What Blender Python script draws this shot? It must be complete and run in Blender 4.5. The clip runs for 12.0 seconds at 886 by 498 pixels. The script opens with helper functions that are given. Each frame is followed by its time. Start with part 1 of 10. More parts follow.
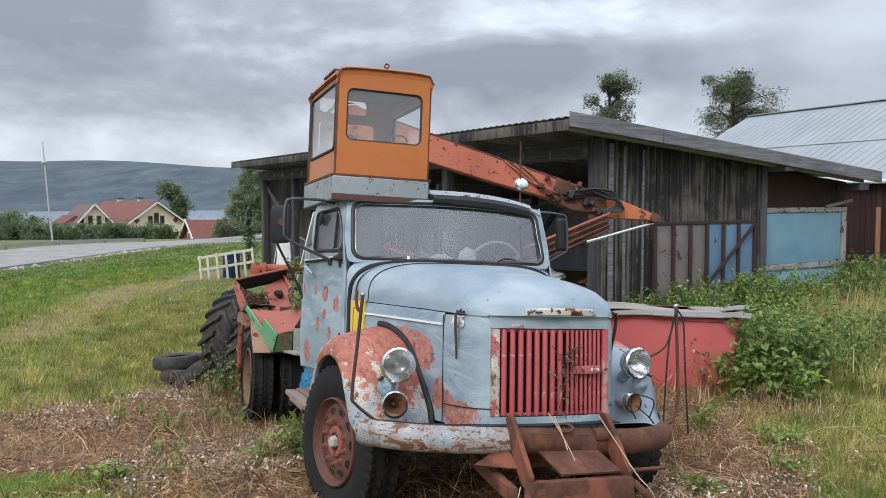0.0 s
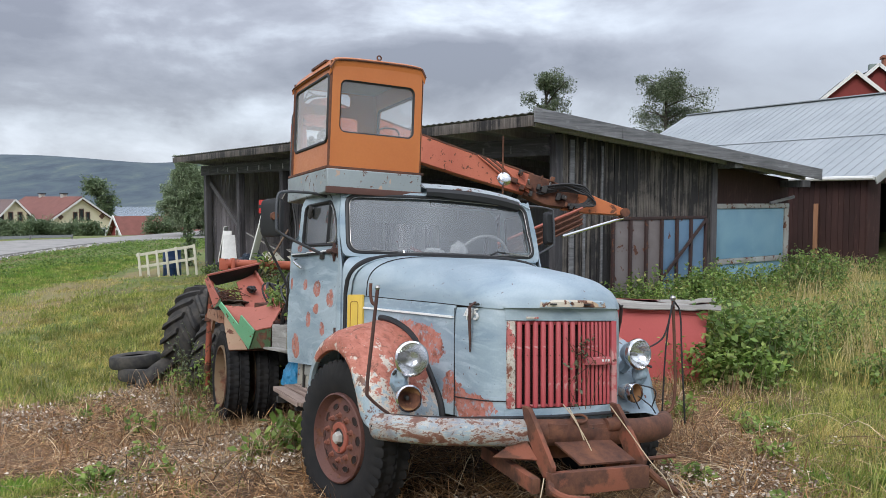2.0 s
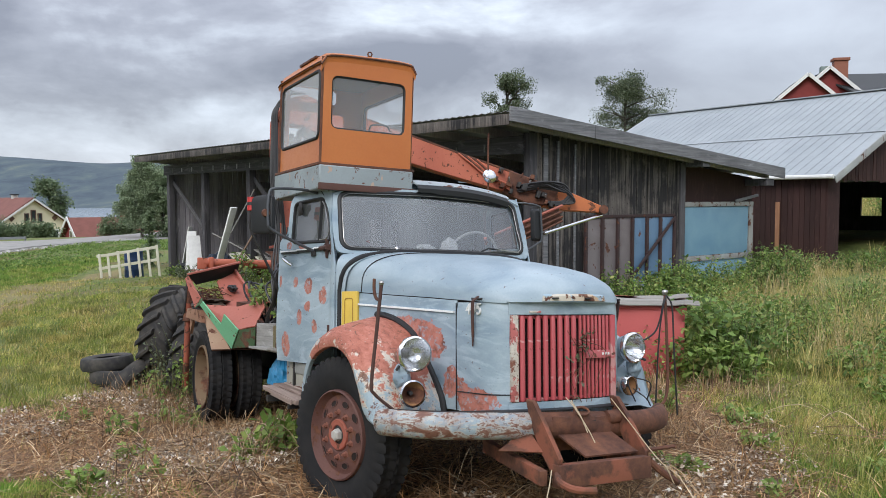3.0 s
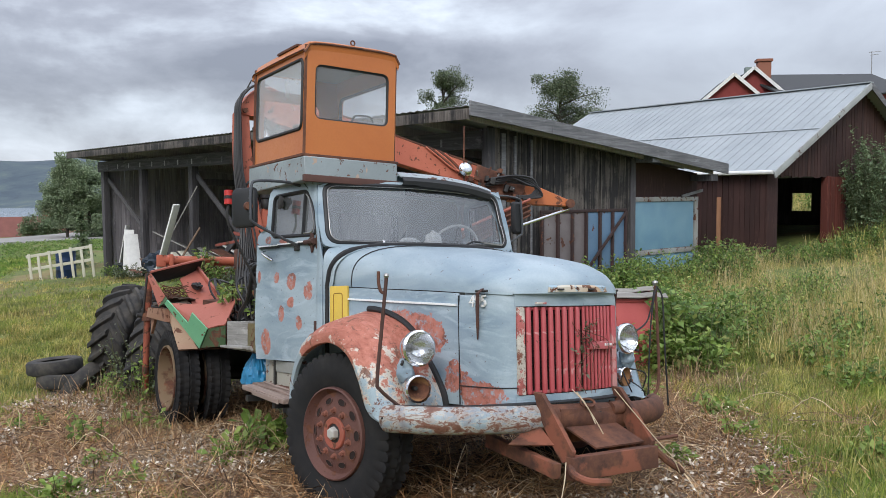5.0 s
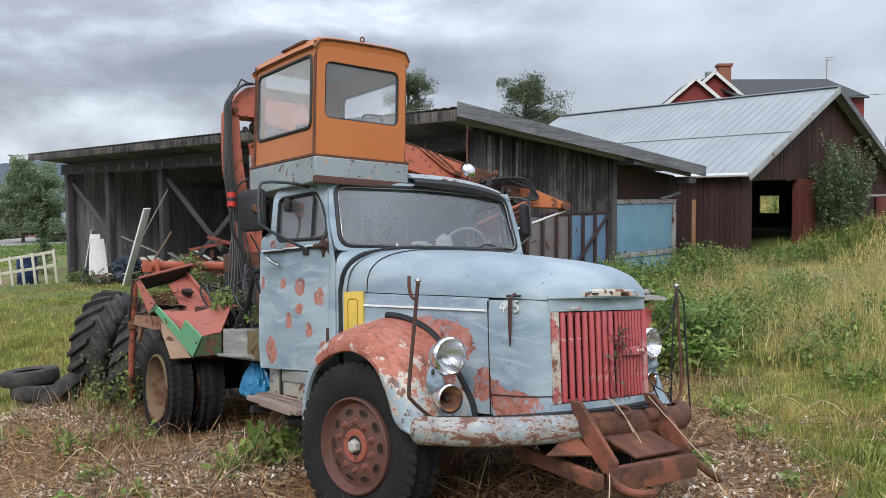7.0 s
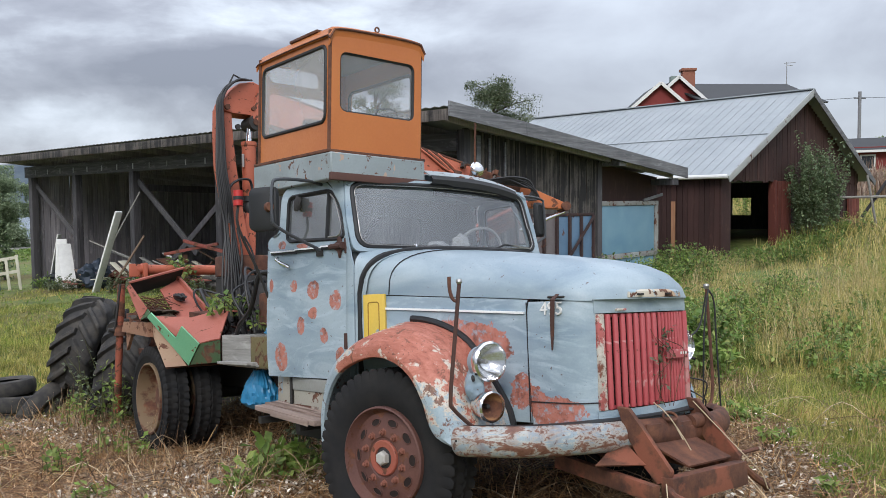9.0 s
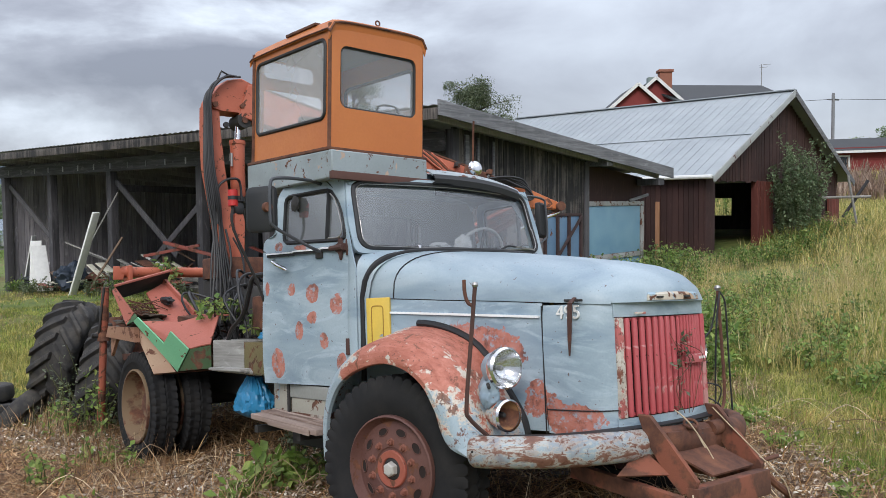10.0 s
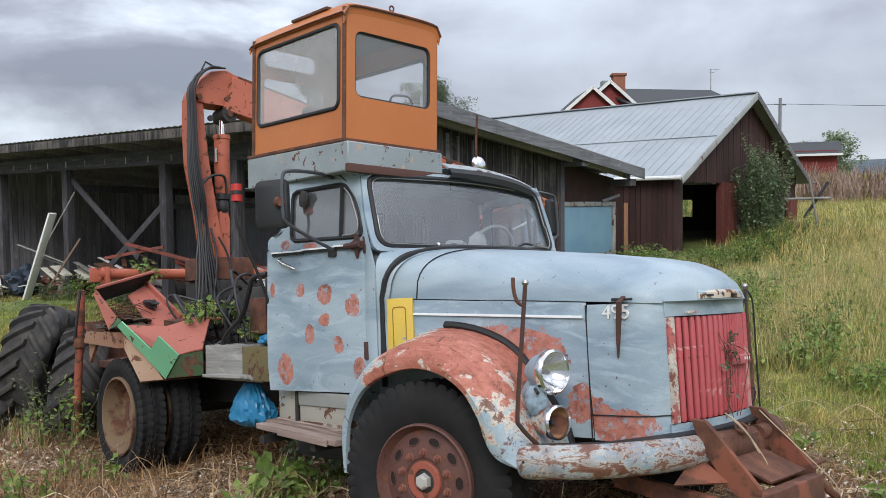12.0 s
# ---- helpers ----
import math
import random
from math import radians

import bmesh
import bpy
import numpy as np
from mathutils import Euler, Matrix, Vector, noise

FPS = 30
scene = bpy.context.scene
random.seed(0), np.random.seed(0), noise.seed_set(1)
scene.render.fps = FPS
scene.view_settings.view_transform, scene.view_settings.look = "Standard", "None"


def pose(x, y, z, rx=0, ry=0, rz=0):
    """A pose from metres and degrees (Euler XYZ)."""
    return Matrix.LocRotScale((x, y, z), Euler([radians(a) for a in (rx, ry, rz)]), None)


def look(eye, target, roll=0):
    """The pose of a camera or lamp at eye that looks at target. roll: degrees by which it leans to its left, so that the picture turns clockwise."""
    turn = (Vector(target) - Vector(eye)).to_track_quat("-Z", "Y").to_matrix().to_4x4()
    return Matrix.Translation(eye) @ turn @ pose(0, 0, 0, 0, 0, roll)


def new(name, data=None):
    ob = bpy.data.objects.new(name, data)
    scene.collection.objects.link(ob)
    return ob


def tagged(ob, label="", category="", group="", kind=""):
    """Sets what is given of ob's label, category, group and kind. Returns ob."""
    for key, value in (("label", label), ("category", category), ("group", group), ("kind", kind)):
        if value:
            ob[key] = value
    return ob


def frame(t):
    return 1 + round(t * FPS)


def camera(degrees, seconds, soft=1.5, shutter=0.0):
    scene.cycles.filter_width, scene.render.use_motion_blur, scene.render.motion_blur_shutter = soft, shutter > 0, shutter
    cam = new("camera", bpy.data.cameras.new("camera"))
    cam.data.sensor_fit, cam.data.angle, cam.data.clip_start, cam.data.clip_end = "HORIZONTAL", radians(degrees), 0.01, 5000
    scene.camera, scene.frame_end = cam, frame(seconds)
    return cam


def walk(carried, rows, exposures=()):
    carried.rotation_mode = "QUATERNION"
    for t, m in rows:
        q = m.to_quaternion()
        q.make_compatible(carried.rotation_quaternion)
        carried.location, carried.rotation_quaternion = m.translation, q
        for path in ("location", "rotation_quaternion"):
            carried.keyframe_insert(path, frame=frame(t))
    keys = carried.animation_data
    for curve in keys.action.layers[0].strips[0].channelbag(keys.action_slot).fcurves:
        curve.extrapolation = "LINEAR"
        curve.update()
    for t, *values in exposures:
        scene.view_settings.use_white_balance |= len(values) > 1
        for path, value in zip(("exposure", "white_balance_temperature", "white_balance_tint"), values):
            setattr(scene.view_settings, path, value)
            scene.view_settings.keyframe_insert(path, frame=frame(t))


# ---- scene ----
cam = camera(56.3, 12.0, soft=0.5)
METRES, EYE, TILT, LEAN, TURN = 3.1135, 2.16, -7.5, 1.1, 0.0
ROWS = [
    (0.0, 0.0, 0.0, 0.0, -0.07, 4.19, -0.98),
    (0.5, -0.0336, -0.0041, -0.0026, -1.07, 4.15, -0.9),
    (1.0, -0.0741, 0.0005, -0.0085, -2.23, 4.06, -0.77),
    (1.5, -0.121, 0.0113, -0.0125, -3.44, 4.02, -0.64),
    (2.0, -0.1649, 0.0152, -0.0099, -4.8, 4.03, -0.51),
    (2.5, -0.2068, 0.0172, -0.016, -6.24, 4.09, -0.26),
    (3.0, -0.2533, 0.0219, -0.0215, -7.65, 4.08, 0.0),
    (5.0, -0.3897, 0.0829, -0.031, -12.37, 3.92, 0.81),
    (5.5, -0.4209, 0.1141, -0.0242, -13.18, 3.89, 0.95),
    (6.0, -0.4451, 0.137, -0.0214, -13.9, 3.95, 1.05),
    (6.5, -0.4728, 0.1562, -0.0234, -14.52, 4.04, 1.14),
    (7.0, -0.5056, 0.1801, -0.0239, -15.11, 4.11, 1.28),
    (9.0, -0.6128, 0.3071, -0.0232, -17.69, 4.34, 1.77),
    (9.5, -0.6315, 0.3514, -0.016, -18.5, 4.33, 1.94),
    (10.0, -0.6525, 0.3892, -0.0147, -19.33, 4.34, 2.04),
    (10.5, -0.6735, 0.4215, -0.017, -20.23, 4.37, 2.14),
    (11.0, -0.7016, 0.4564, -0.0167, -21.15, 4.38, 2.26),
    (11.5, -0.7311, 0.5029, -0.0135, -21.96, 4.37, 2.38),
    (12.0, -0.7588, 0.5332, -0.0124, -22.77, 4.4, 2.45),
]
walk(cam, [(t, pose(0, 0, EYE, TILT, LEAN, TURN) @ pose(METRES * x, METRES * y, METRES * z, 90 + pitch, roll, yaw)) for t, x, y, z, yaw, pitch, roll in ROWS])


# ---- world and light ----
def setup_world():
    w = bpy.data.worlds.new("overcast_sky")
    scene.world = w
    w.use_nodes = True
    nt = w.node_tree
    nt.nodes.clear()
    N, L = nt.nodes.new, nt.links.new
    out, bg = N("ShaderNodeOutputWorld"), N("ShaderNodeBackground")
    sky = N("ShaderNodeTexSky")
    sky.sky_type, sky.sun_disc = "NISHITA", False
    sky.sun_elevation, sky.sun_rotation = radians(38), radians(200)
    dim = N("ShaderNodeVectorMath")
    dim.operation = "SCALE"
    dim.inputs["Scale"].default_value = 0.09
    L(sky.outputs[0], dim.inputs[0])
    co = N("ShaderNodeTexCoord")
    sep = N("ShaderNodeSeparateXYZ")
    L(co.outputs["Generated"], sep.inputs[0])
    up = N("ShaderNodeMath")
    up.operation = "MAXIMUM"
    up.inputs[1].default_value = 0.0
    L(sep.outputs[2], up.inputs[0])

    def noise_at(sx, sz, scale, detail, rough, dist, off=0.0):
        mp = N("ShaderNodeMapping")
        mp.inputs["Scale"].default_value = (sx, sx, sz)
        mp.inputs["Location"].default_value = (off, off * 0.7, 0.0)
        L(co.outputs["Generated"], mp.inputs[0])
        n = N("ShaderNodeTexNoise")
        n.inputs["Scale"].default_value, n.inputs["Detail"].default_value = scale, detail
        n.inputs["Roughness"].default_value, n.inputs["Distortion"].default_value = rough, dist
        L(mp.outputs[0], n.inputs["Vector"])
        return n.outputs["Fac"]

    def calc(op, a, b, c=0.0):
        n = N("ShaderNodeMath")
        n.operation = op
        for i, v in enumerate((a, b, c)):
            if isinstance(v, (int, float)):
                n.inputs[i].default_value = v
            else:
                L(v, n.inputs[i])
        return n.outputs[0]

    # layers of stratocumulus over a thin bright deck, their edges torn by noise
    warp = noise_at(3.0, 8.0, 1.0, 7.0, 0.55, 0.5, 3.1)
    wide = noise_at(1.1, 2.0, 1.0, 3.0, 0.5, 0.0, 7.7)
    lay = calc("ADD", up.outputs[0], calc("MULTIPLY_ADD", warp, 0.11, -0.055))
    lay = calc("ADD", lay, calc("MULTIPLY_ADD", wide, 0.14, -0.07))
    band = N("ShaderNodeValToRGB")
    be = band.color_ramp.elements
    stops = [(0.0, 0.46), (0.045, 0.44), (0.075, 0.36), (0.10, 0.42), (0.125, 0.66), (0.155, 0.62), (0.18, 0.40), (0.215, 0.62), (0.27, 0.48), (0.36, 0.60), (0.6, 0.48), (1.0, 0.5)]
    while len(be) < len(stops):
        be.new(0.5)
    for el, (p, c) in zip(be, stops):
        el.position, el.color = p, (c, c, c, 1)
    L(lay, band.inputs[0])
    puff = noise_at(2.9, 7.2, 1.0, 10.0, 0.53, 0.35, 1.3)
    tear = noise_at(9.0, 16.0, 1.0, 10.0, 0.62, 0.3, 5.2)
    f = calc("ADD", calc("MULTIPLY", band.outputs[0], 0.38), calc("MULTIPLY_ADD", puff, 0.84, -0.09))
    f = calc("ADD", f, calc("MULTIPLY_ADD", tear, 0.16, -0.05))
    # the deck thins out to a smooth veil on one side
    veil = calc("MINIMUM", calc("MAXIMUM", calc("MULTIPLY_ADD", sep.outputs[0], 3.2, -0.55), 0.0), 0.82)
    thin = calc("ADD", calc("MULTIPLY_ADD", puff, 0.20, 0.375), calc("MULTIPLY", wide, 0.06))
    f = calc("ADD", calc("MULTIPLY", f, calc("SUBTRACT", 1.0, veil)), calc("MULTIPLY", thin, veil))
    r1 = N("ShaderNodeValToRGB")
    e = r1.color_ramp.elements
    e[0].position, e[0].color = 0.42, (0.745, 0.815, 0.925, 1)
    e[1].position, e[1].color = 0.67, (0.245, 0.262, 0.32, 1)
    m = e.new(0.49)
    m.color = (0.56, 0.612, 0.70, 1)
    m2 = e.new(0.57)
    m2.color = (0.37, 0.395, 0.465, 1)
    L(f, r1.inputs[0])
    # overcast: brighter overhead and on the horizon's rim
    grad = N("ShaderNodeValToRGB")
    g = grad.color_ramp.elements
    g[0].position, g[0].color = 0.0, (1.08, 1.06, 1.05, 1)
    g[1].position, g[1].color = 1.0, (3.6, 3.55, 3.5, 1)
    q = g.new(0.10)
    q.color = (1.0, 1.0, 1.0, 1)
    q = g.new(0.42)
    q.color = (1.7, 1.7, 1.7, 1)
    L(up.outputs[0], grad.inputs[0])
    mul = N("ShaderNodeMix")
    mul.data_type, mul.blend_type = "RGBA", "MULTIPLY"
    mul.inputs[0].default_value = 1.0
    L(r1.outputs[0], mul.inputs[6])
    L(grad.outputs[0], mul.inputs[7])
    mix = N("ShaderNodeMix")
    mix.data_type = "RGBA"
    mix.inputs[0].default_value = 0.88
    L(dim.outputs[0], mix.inputs[6])
    L(mul.outputs[2], mix.inputs[7])
    L(mix.outputs[2], bg.inputs[0])
    bg.inputs[1].default_value = 1.0
    L(bg.outputs[0], out.inputs[0])


setup_world()
sun_data = bpy.data.lights.new("sun", "SUN")
sun_data.energy, sun_data.angle, sun_data.color = 1.6, radians(24), (1.0, 0.975, 0.94)
sun = new("sun", sun_data)
sun.matrix_world = look((0, 0, 0), (0.37, 0.69, -0.60))
scene.view_settings.exposure = 0.24


# ---- building helpers ----
def B():
    return bmesh.new()


def addbox(bm, x0, x1, y0, y1, z0, z1, m=None):
    vs = [bm.verts.new((x, y, z)) for x in (x0, x1) for y in (y0, y1) for z in (z0, z1)]
    if m is not None:
        for v in vs:
            v.co = m @ v.co
    for a, b, c, d in ((0, 1, 3, 2), (4, 6, 7, 5), (0, 4, 5, 1), (2, 3, 7, 6), (0, 2, 6, 4), (1, 5, 7, 3)):
        bm.faces.new((vs[a], vs[b], vs[c], vs[d]))
    return bm


def bevel(bm, r, seg=2):
    bmesh.ops.bevel(bm, geom=bm.edges[:], offset=r, segments=seg, profile=0.6, affect="EDGES", clamp_overlap=True)
    return bm


def bbox(x0, x1, y0, y1, z0, z1, bev=0.0, m=None, seg=2):
    bm = addbox(B(), x0, x1, y0, y1, z0, z1)
    if bev:
        bevel(bm, bev, seg)
    if m is not None:
        bm.transform(m)
    return bm


def axes(p0, p1, up=(0, 0, 1)):
    """A frame of axes with x along p0 to p1."""
    p0, p1 = Vector(p0), Vector(p1)
    x = (p1 - p0).normalized()
    u = Vector(up)
    if abs(x.dot(u)) > 0.98:
        u = Vector((0, 1, 0))
    y = u.cross(x).normalized()
    z = x.cross(y)
    m = Matrix((x, y, z)).transposed().to_4x4()
    m.translation = p0
    return m, (p1 - p0).length


def addbeam(bm, p0, p1, w, h, up=(0, 0, 1)):
    m, l = axes(p0, p1, up)
    return addbox(bm, 0, l, -w / 2, w / 2, -h / 2, h / 2, m)


def beam(p0, p1, w, h, bev=0.0, up=(0, 0, 1)):
    m, l = axes(p0, p1, up)
    return bbox(0, l, -w / 2, w / 2, -h / 2, h / 2, bev, m)


def loft(bm, rings, closed=True, caps=False):
    rows = [[bm.verts.new(p) for p in ring] for ring in rings]
    n = len(rows[0])
    for a, b in zip(rows, rows[1:]):
        for i in range(n if closed else n - 1):
            j = (i + 1) % n
            bm.faces.new((a[i], a[j], b[j], b[i]))
    if caps:
        bm.faces.new(rows[0][::-1])
        bm.faces.new(rows[-1])
    return bm


def smooth_path(pts, k=6):
    """Catmull-Rom through points."""
    p = [Vector(q) for q in pts]
    p = [2 * p[0] - p[1]] + p + [2 * p[-1] - p[-2]]
    out = []
    for i in range(1, len(p) - 2):
        for j in range(k):
            t = j / k
            a, b, c, d = p[i - 1:i + 3]
            out.append(0.5 * (2 * b + (c - a) * t + (2 * a - 5 * b + 4 * c - d) * t * t + (3 * b - a - 3 * c + d) * t ** 3))
    return out + [p[-2]]


def tube(bm, pts, r, n=8, closed=False):
    pts = [Vector(p) for p in pts]
    rings = []
    last = None
    m = len(pts)
    for i, p in enumerate(pts):
        if closed:
            t = (pts[(i + 1) % m] - pts[i - 1]).normalized()
        else:
            t = (pts[min(i + 1, m - 1)] - pts[max(i - 1, 0)]).normalized()
        if last is None:
            u = Vector((0, 0, 1)) if abs(t.z) < 0.9 else Vector((1, 0, 0))
            a = t.cross(u).normalized()
        else:
            a = (last - t * last.dot(t)).normalized()
        last = a
        b = t.cross(a)
        rr = r[i] if isinstance(r, (list, tuple)) else r
        rings.append([p + (a * math.cos(2 * math.pi * k / n) + b * math.sin(2 * math.pi * k / n)) * rr for k in range(n)])
    if closed:
        rings.append(rings[0])
        loft(bm, rings)
        bmesh.ops.remove_doubles(bm, verts=bm.verts, dist=1e-5)
        return bm
    return loft(bm, rings, True, True)


def lathe(bm, prof, n=32, m=None):
    """Turn a profile of (radius, height) round z."""
    rings = []
    for k in range(n):
        c, s = math.cos(2 * math.pi * k / n), math.sin(2 * math.pi * k / n)
        rings.append([Vector((r * c, r * s, h)) for r, h in prof])
    if m is not None:
        rings = [[m @ p for p in ring] for ring in rings]
    rows = [[bm.verts.new(p) for p in ring] for ring in rings]
    for a, b in zip(rows, rows[1:] + rows[:1]):
        for i in range(len(prof) - 1):
            bm.faces.new((a[i], b[i], b[i + 1], a[i + 1]))
    bmesh.ops.remove_doubles(bm, verts=bm.verts, dist=1e-5)
    return bm


def rrect(x0, x1, y0, y1, r, n=5):
    """Points of a rounded rectangle, anticlockwise."""
    out = []
    for cx, cy, a in ((x1 - r, y0 + r, -90), (x1 - r, y1 - r, 0), (x0 + r, y1 - r, 90), (x0 + r, y0 + r, 180)):
        for i in range(n):
            t = radians(a + 90 * i / (n - 1))
            out.append((cx + r * math.cos(t), cy + r * math.sin(t)))
    return out


def ring_panel(bm, outer, inner, to3, steps=1):
    """The sheet between an outline and a hole of as many points."""
    rings = []
    for s in range(steps + 1):
        f = s / steps
        rings.append([to3(a[0] + (b[0] - a[0]) * f, a[1] + (b[1] - a[1]) * f) for a, b in zip(outer, inner)])
    return loft(bm, rings)


def thick(bm, t):
    """Give a sheet its thickness, inwards."""
    bmesh.ops.recalc_face_normals(bm, faces=bm.faces)
    bm.normal_update()
    faces, rim = bm.faces[:], [e for e in bm.edges if len(e.link_faces) == 1]
    twin = {v: bm.verts.new(v.co - v.normal * t) for v in bm.verts[:]}
    for e in rim:
        f = e.link_faces[0]
        a, b = e.verts
        vs = list(f.verts)
        if vs[(vs.index(a) + 1) % len(vs)] is not b:
            a, b = b, a
        bm.faces.new((b, a, twin[a], twin[b]))
    for f in faces:
        bm.faces.new([twin[v] for v in reversed(f.verts)])
    return bm


def mirrored(bm):
    """The same shape on the other side of the centre line."""
    c = bm.copy()
    c.transform(Matrix.Diagonal((-1, 1, 1, 1)))
    bmesh.ops.reverse_faces(c, faces=c.faces)
    return c


def to_mesh(name, bm, material, smooth=True, angle=38):
    bmesh.ops.recalc_face_normals(bm, faces=bm.faces)
    me = bpy.data.meshes.new(name)
    bm.to_mesh(me)
    bm.free()
    me.materials.append(material)
    if smooth:
        me.polygons.foreach_set("use_smooth", [True] * len(me.polygons))
        me.set_sharp_from_angle(angle=radians(angle))
    return me


def part(name, bm, material, parent, label="", smooth=True, angle=38):
    ob = new(name, to_mesh(name, bm, material, smooth, angle) if isinstance(bm, bmesh.types.BMesh) else bm)
    ob.parent = parent
    return tagged(ob, label)


def thing(name, m, label, category, group="", kind=""):
    ob = new(name)
    ob.empty_display_size = 0.2
    ob.matrix_world = m
    return tagged(ob, label, category, group, kind)


def single(name, bm, material, m, label, category, group="", kind="", smooth=True):
    ob = new(name, to_mesh(name, bm, material, smooth) if isinstance(bm, bmesh.types.BMesh) else bm)
    ob.matrix_world = m
    return tagged(ob, label, category, group, kind)


# ---- materials ----
class Mat:
    """A node material under construction."""

    def __init__(self, name, rough=0.6, metal=0.0):
        self.m = bpy.data.materials.new(name)
        self.m.use_nodes = True
        self.nt = self.m.node_tree
        self.b = self.nt.nodes["Principled BSDF"]
        self.b.inputs["Roughness"].default_value = rough
        self.b.inputs["Metallic"].default_value = metal
        self.tc = self.nt.nodes.new("ShaderNodeTexCoord")
        self.co = self.tc.outputs["Object"]

    def link(self, a, b):
        self.nt.links.new(a, b)

    def scaled(self, sx, sy, sz, co=None):
        n = self.nt.nodes.new("ShaderNodeMapping")
        n.inputs["Scale"].default_value = (sx, sy, sz)
        self.link(co or self.co, n.inputs[0])
        return n.outputs[0]

    def noise(self, scale, detail=5.0, rough=0.55, co=None, dist=0.0):
        n = self.nt.nodes.new("ShaderNodeTexNoise")
        n.inputs["Scale"].default_value, n.inputs["Detail"].default_value = scale, detail
        n.inputs["Roughness"].default_value, n.inputs["Distortion"].default_value = rough, dist
        self.link(co or self.co, n.inputs["Vector"])
        return n.outputs["Fac"]

    def ramp(self, fac, *stops):
        n = self.nt.nodes.new("ShaderNodeValToRGB")
        e = n.color_ramp.elements
        while len(e) < len(stops):
            e.new(0.5)
        for el, (p, c) in zip(e, stops):
            el.position = p
            el.color = (c, c, c, 1) if isinstance(c, (int, float)) else (*c, 1)
        self.link(fac, n.inputs[0])
        return n.outputs[0]

    def mix(self, fac, a, b, mode="MIX"):
        n = self.nt.nodes.new("ShaderNodeMix")
        n.data_type, n.blend_type = "RGBA", mode
        for v, i in ((fac, 0), (a, 6), (b, 7)):
            if isinstance(v, (int, float)):
                n.inputs[i].default_value = v if i == 0 else (v, v, v, 1)
            elif isinstance(v, tuple):
                n.inputs[i].default_value = (*v, 1)
            else:
                self.link(v, n.inputs[i])
        return n.outputs[2]

    def math(self, op, a, b=0.0, c=0.0):
        n = self.nt.nodes.new("ShaderNodeMath")
        n.operation = op
        for i, v in enumerate((a, b, c)):
            if isinstance(v, (int, float)):
                n.inputs[i].default_value = v
            else:
                self.link(v, n.inputs[i])
        return n.outputs[0]

    def xyz(self, co=None):
        n = self.nt.nodes.new("ShaderNodeSeparateXYZ")
        self.link(co or self.co, n.inputs[0])
        return n.outputs

    def random(self):
        return self.nt.nodes.new("ShaderNodeObjectInfo").outputs["Random"]

    def island(self):
        return self.nt.nodes.new("ShaderNodeNewGeometry").outputs["Random Per Island"]

    def world(self):
        self.co = self.nt.nodes.new("ShaderNodeNewGeometry").outputs["Position"]
        return self

    def color(self, c):
        if isinstance(c, tuple):
            self.b.inputs["Base Color"].default_value = (*c, 1)
        else:
            self.link(c, self.b.inputs["Base Color"])
        return self

    def rough(self, r):
        if isinstance(r, (int, float)):
            self.b.inputs["Roughness"].default_value = r
        else:
            self.link(r, self.b.inputs["Roughness"])
        return self

    def bump(self, h, strength=0.3, dist=0.01):
        n = self.nt.nodes.new("ShaderNodeBump")
        n.inputs["Strength"].default_value, n.inputs["Distance"].default_value = strength, dist
        self.link(h, n.inputs["Height"])
        self.link(n.outputs[0], self.b.inputs["Normal"])
        return self


RUST_D, RUST_M, RUST_L = (0.045, 0.021, 0.015), (0.105, 0.042, 0.025), (0.19, 0.078, 0.040)


def rust_colour(k, scale=14):
    n = k.noise(scale, 8, 0.65)
    return k.ramp(n, (0.30, RUST_D), (0.5, RUST_M), (0.72, RUST_L))


def worn_paint(name, base, dark, wear=0.60, scale=5.0, rough=0.45, second=None, second_at=0.62, metal=0.0):
    """Old paint: faded, streaked, with rust (and under-coat) showing in patches."""
    k = Mat(name, rough, metal)
    big = k.noise(1.6, 4, 0.55, dist=0.6)
    fine = k.noise(60, 4, 0.6)
    col = k.mix(k.ramp(big, (0.35, 0), (0.7, 1)), base, dark)
    col = k.mix(k.ramp(fine, (0.3, 0.0), (0.9, 0.25)), col, tuple(0.6 * c for c in base))
    wn = k.noise(scale, 10, 0.62, dist=0.4)
    if second:
        sm = k.ramp(k.noise(scale * 0.55, 9, 0.6, dist=0.8), (second_at, 0), (second_at + 0.02, 1))
        col = k.mix(sm, col, second)
    wm = k.ramp(wn, (wear, 0), (wear + 0.03, 1))
    col = k.mix(wm, col, rust_colour(k))
    k.color(col)
    k.rough(k.mix(wm, k.ramp(fine, (0.3, rough - 0.08), (0.8, rough + 0.14)), 0.9))
    k.bump(k.mix(wm, k.mix(0.12, 0.5, fine), k.mix(0.5, 0.3, fine)), 0.25, 0.004)
    return k.m


def rusty(name, tint=None, at=0.55, scale=9.0):
    k = Mat(name, 0.85)
    col = rust_colour(k, scale)
    if tint:
        col = k.mix(k.ramp(k.noise(3.2, 9, 0.62), (at, 0), (at + 0.06, 0.9)), col, tint)
    k.color(col)
    k.bump(k.noise(45, 6, 0.6), 0.4, 0.004)
    return k.m


def rubber(name, dust=0.35, gloss=0.25, base=(0.016, 0.016, 0.017)):
    k = Mat(name, 0.9)
    k.b.inputs["Specular IOR Level"].default_value = gloss
    n = k.noise(7, 7, 0.6)
    k.color(k.mix(k.ramp(n, (0.42, 0.0), (0.8, dust)), base, (0.12, 0.105, 0.085)))
    k.bump(k.noise(50, 5, 0.6), 0.3, 0.003)
    return k.m


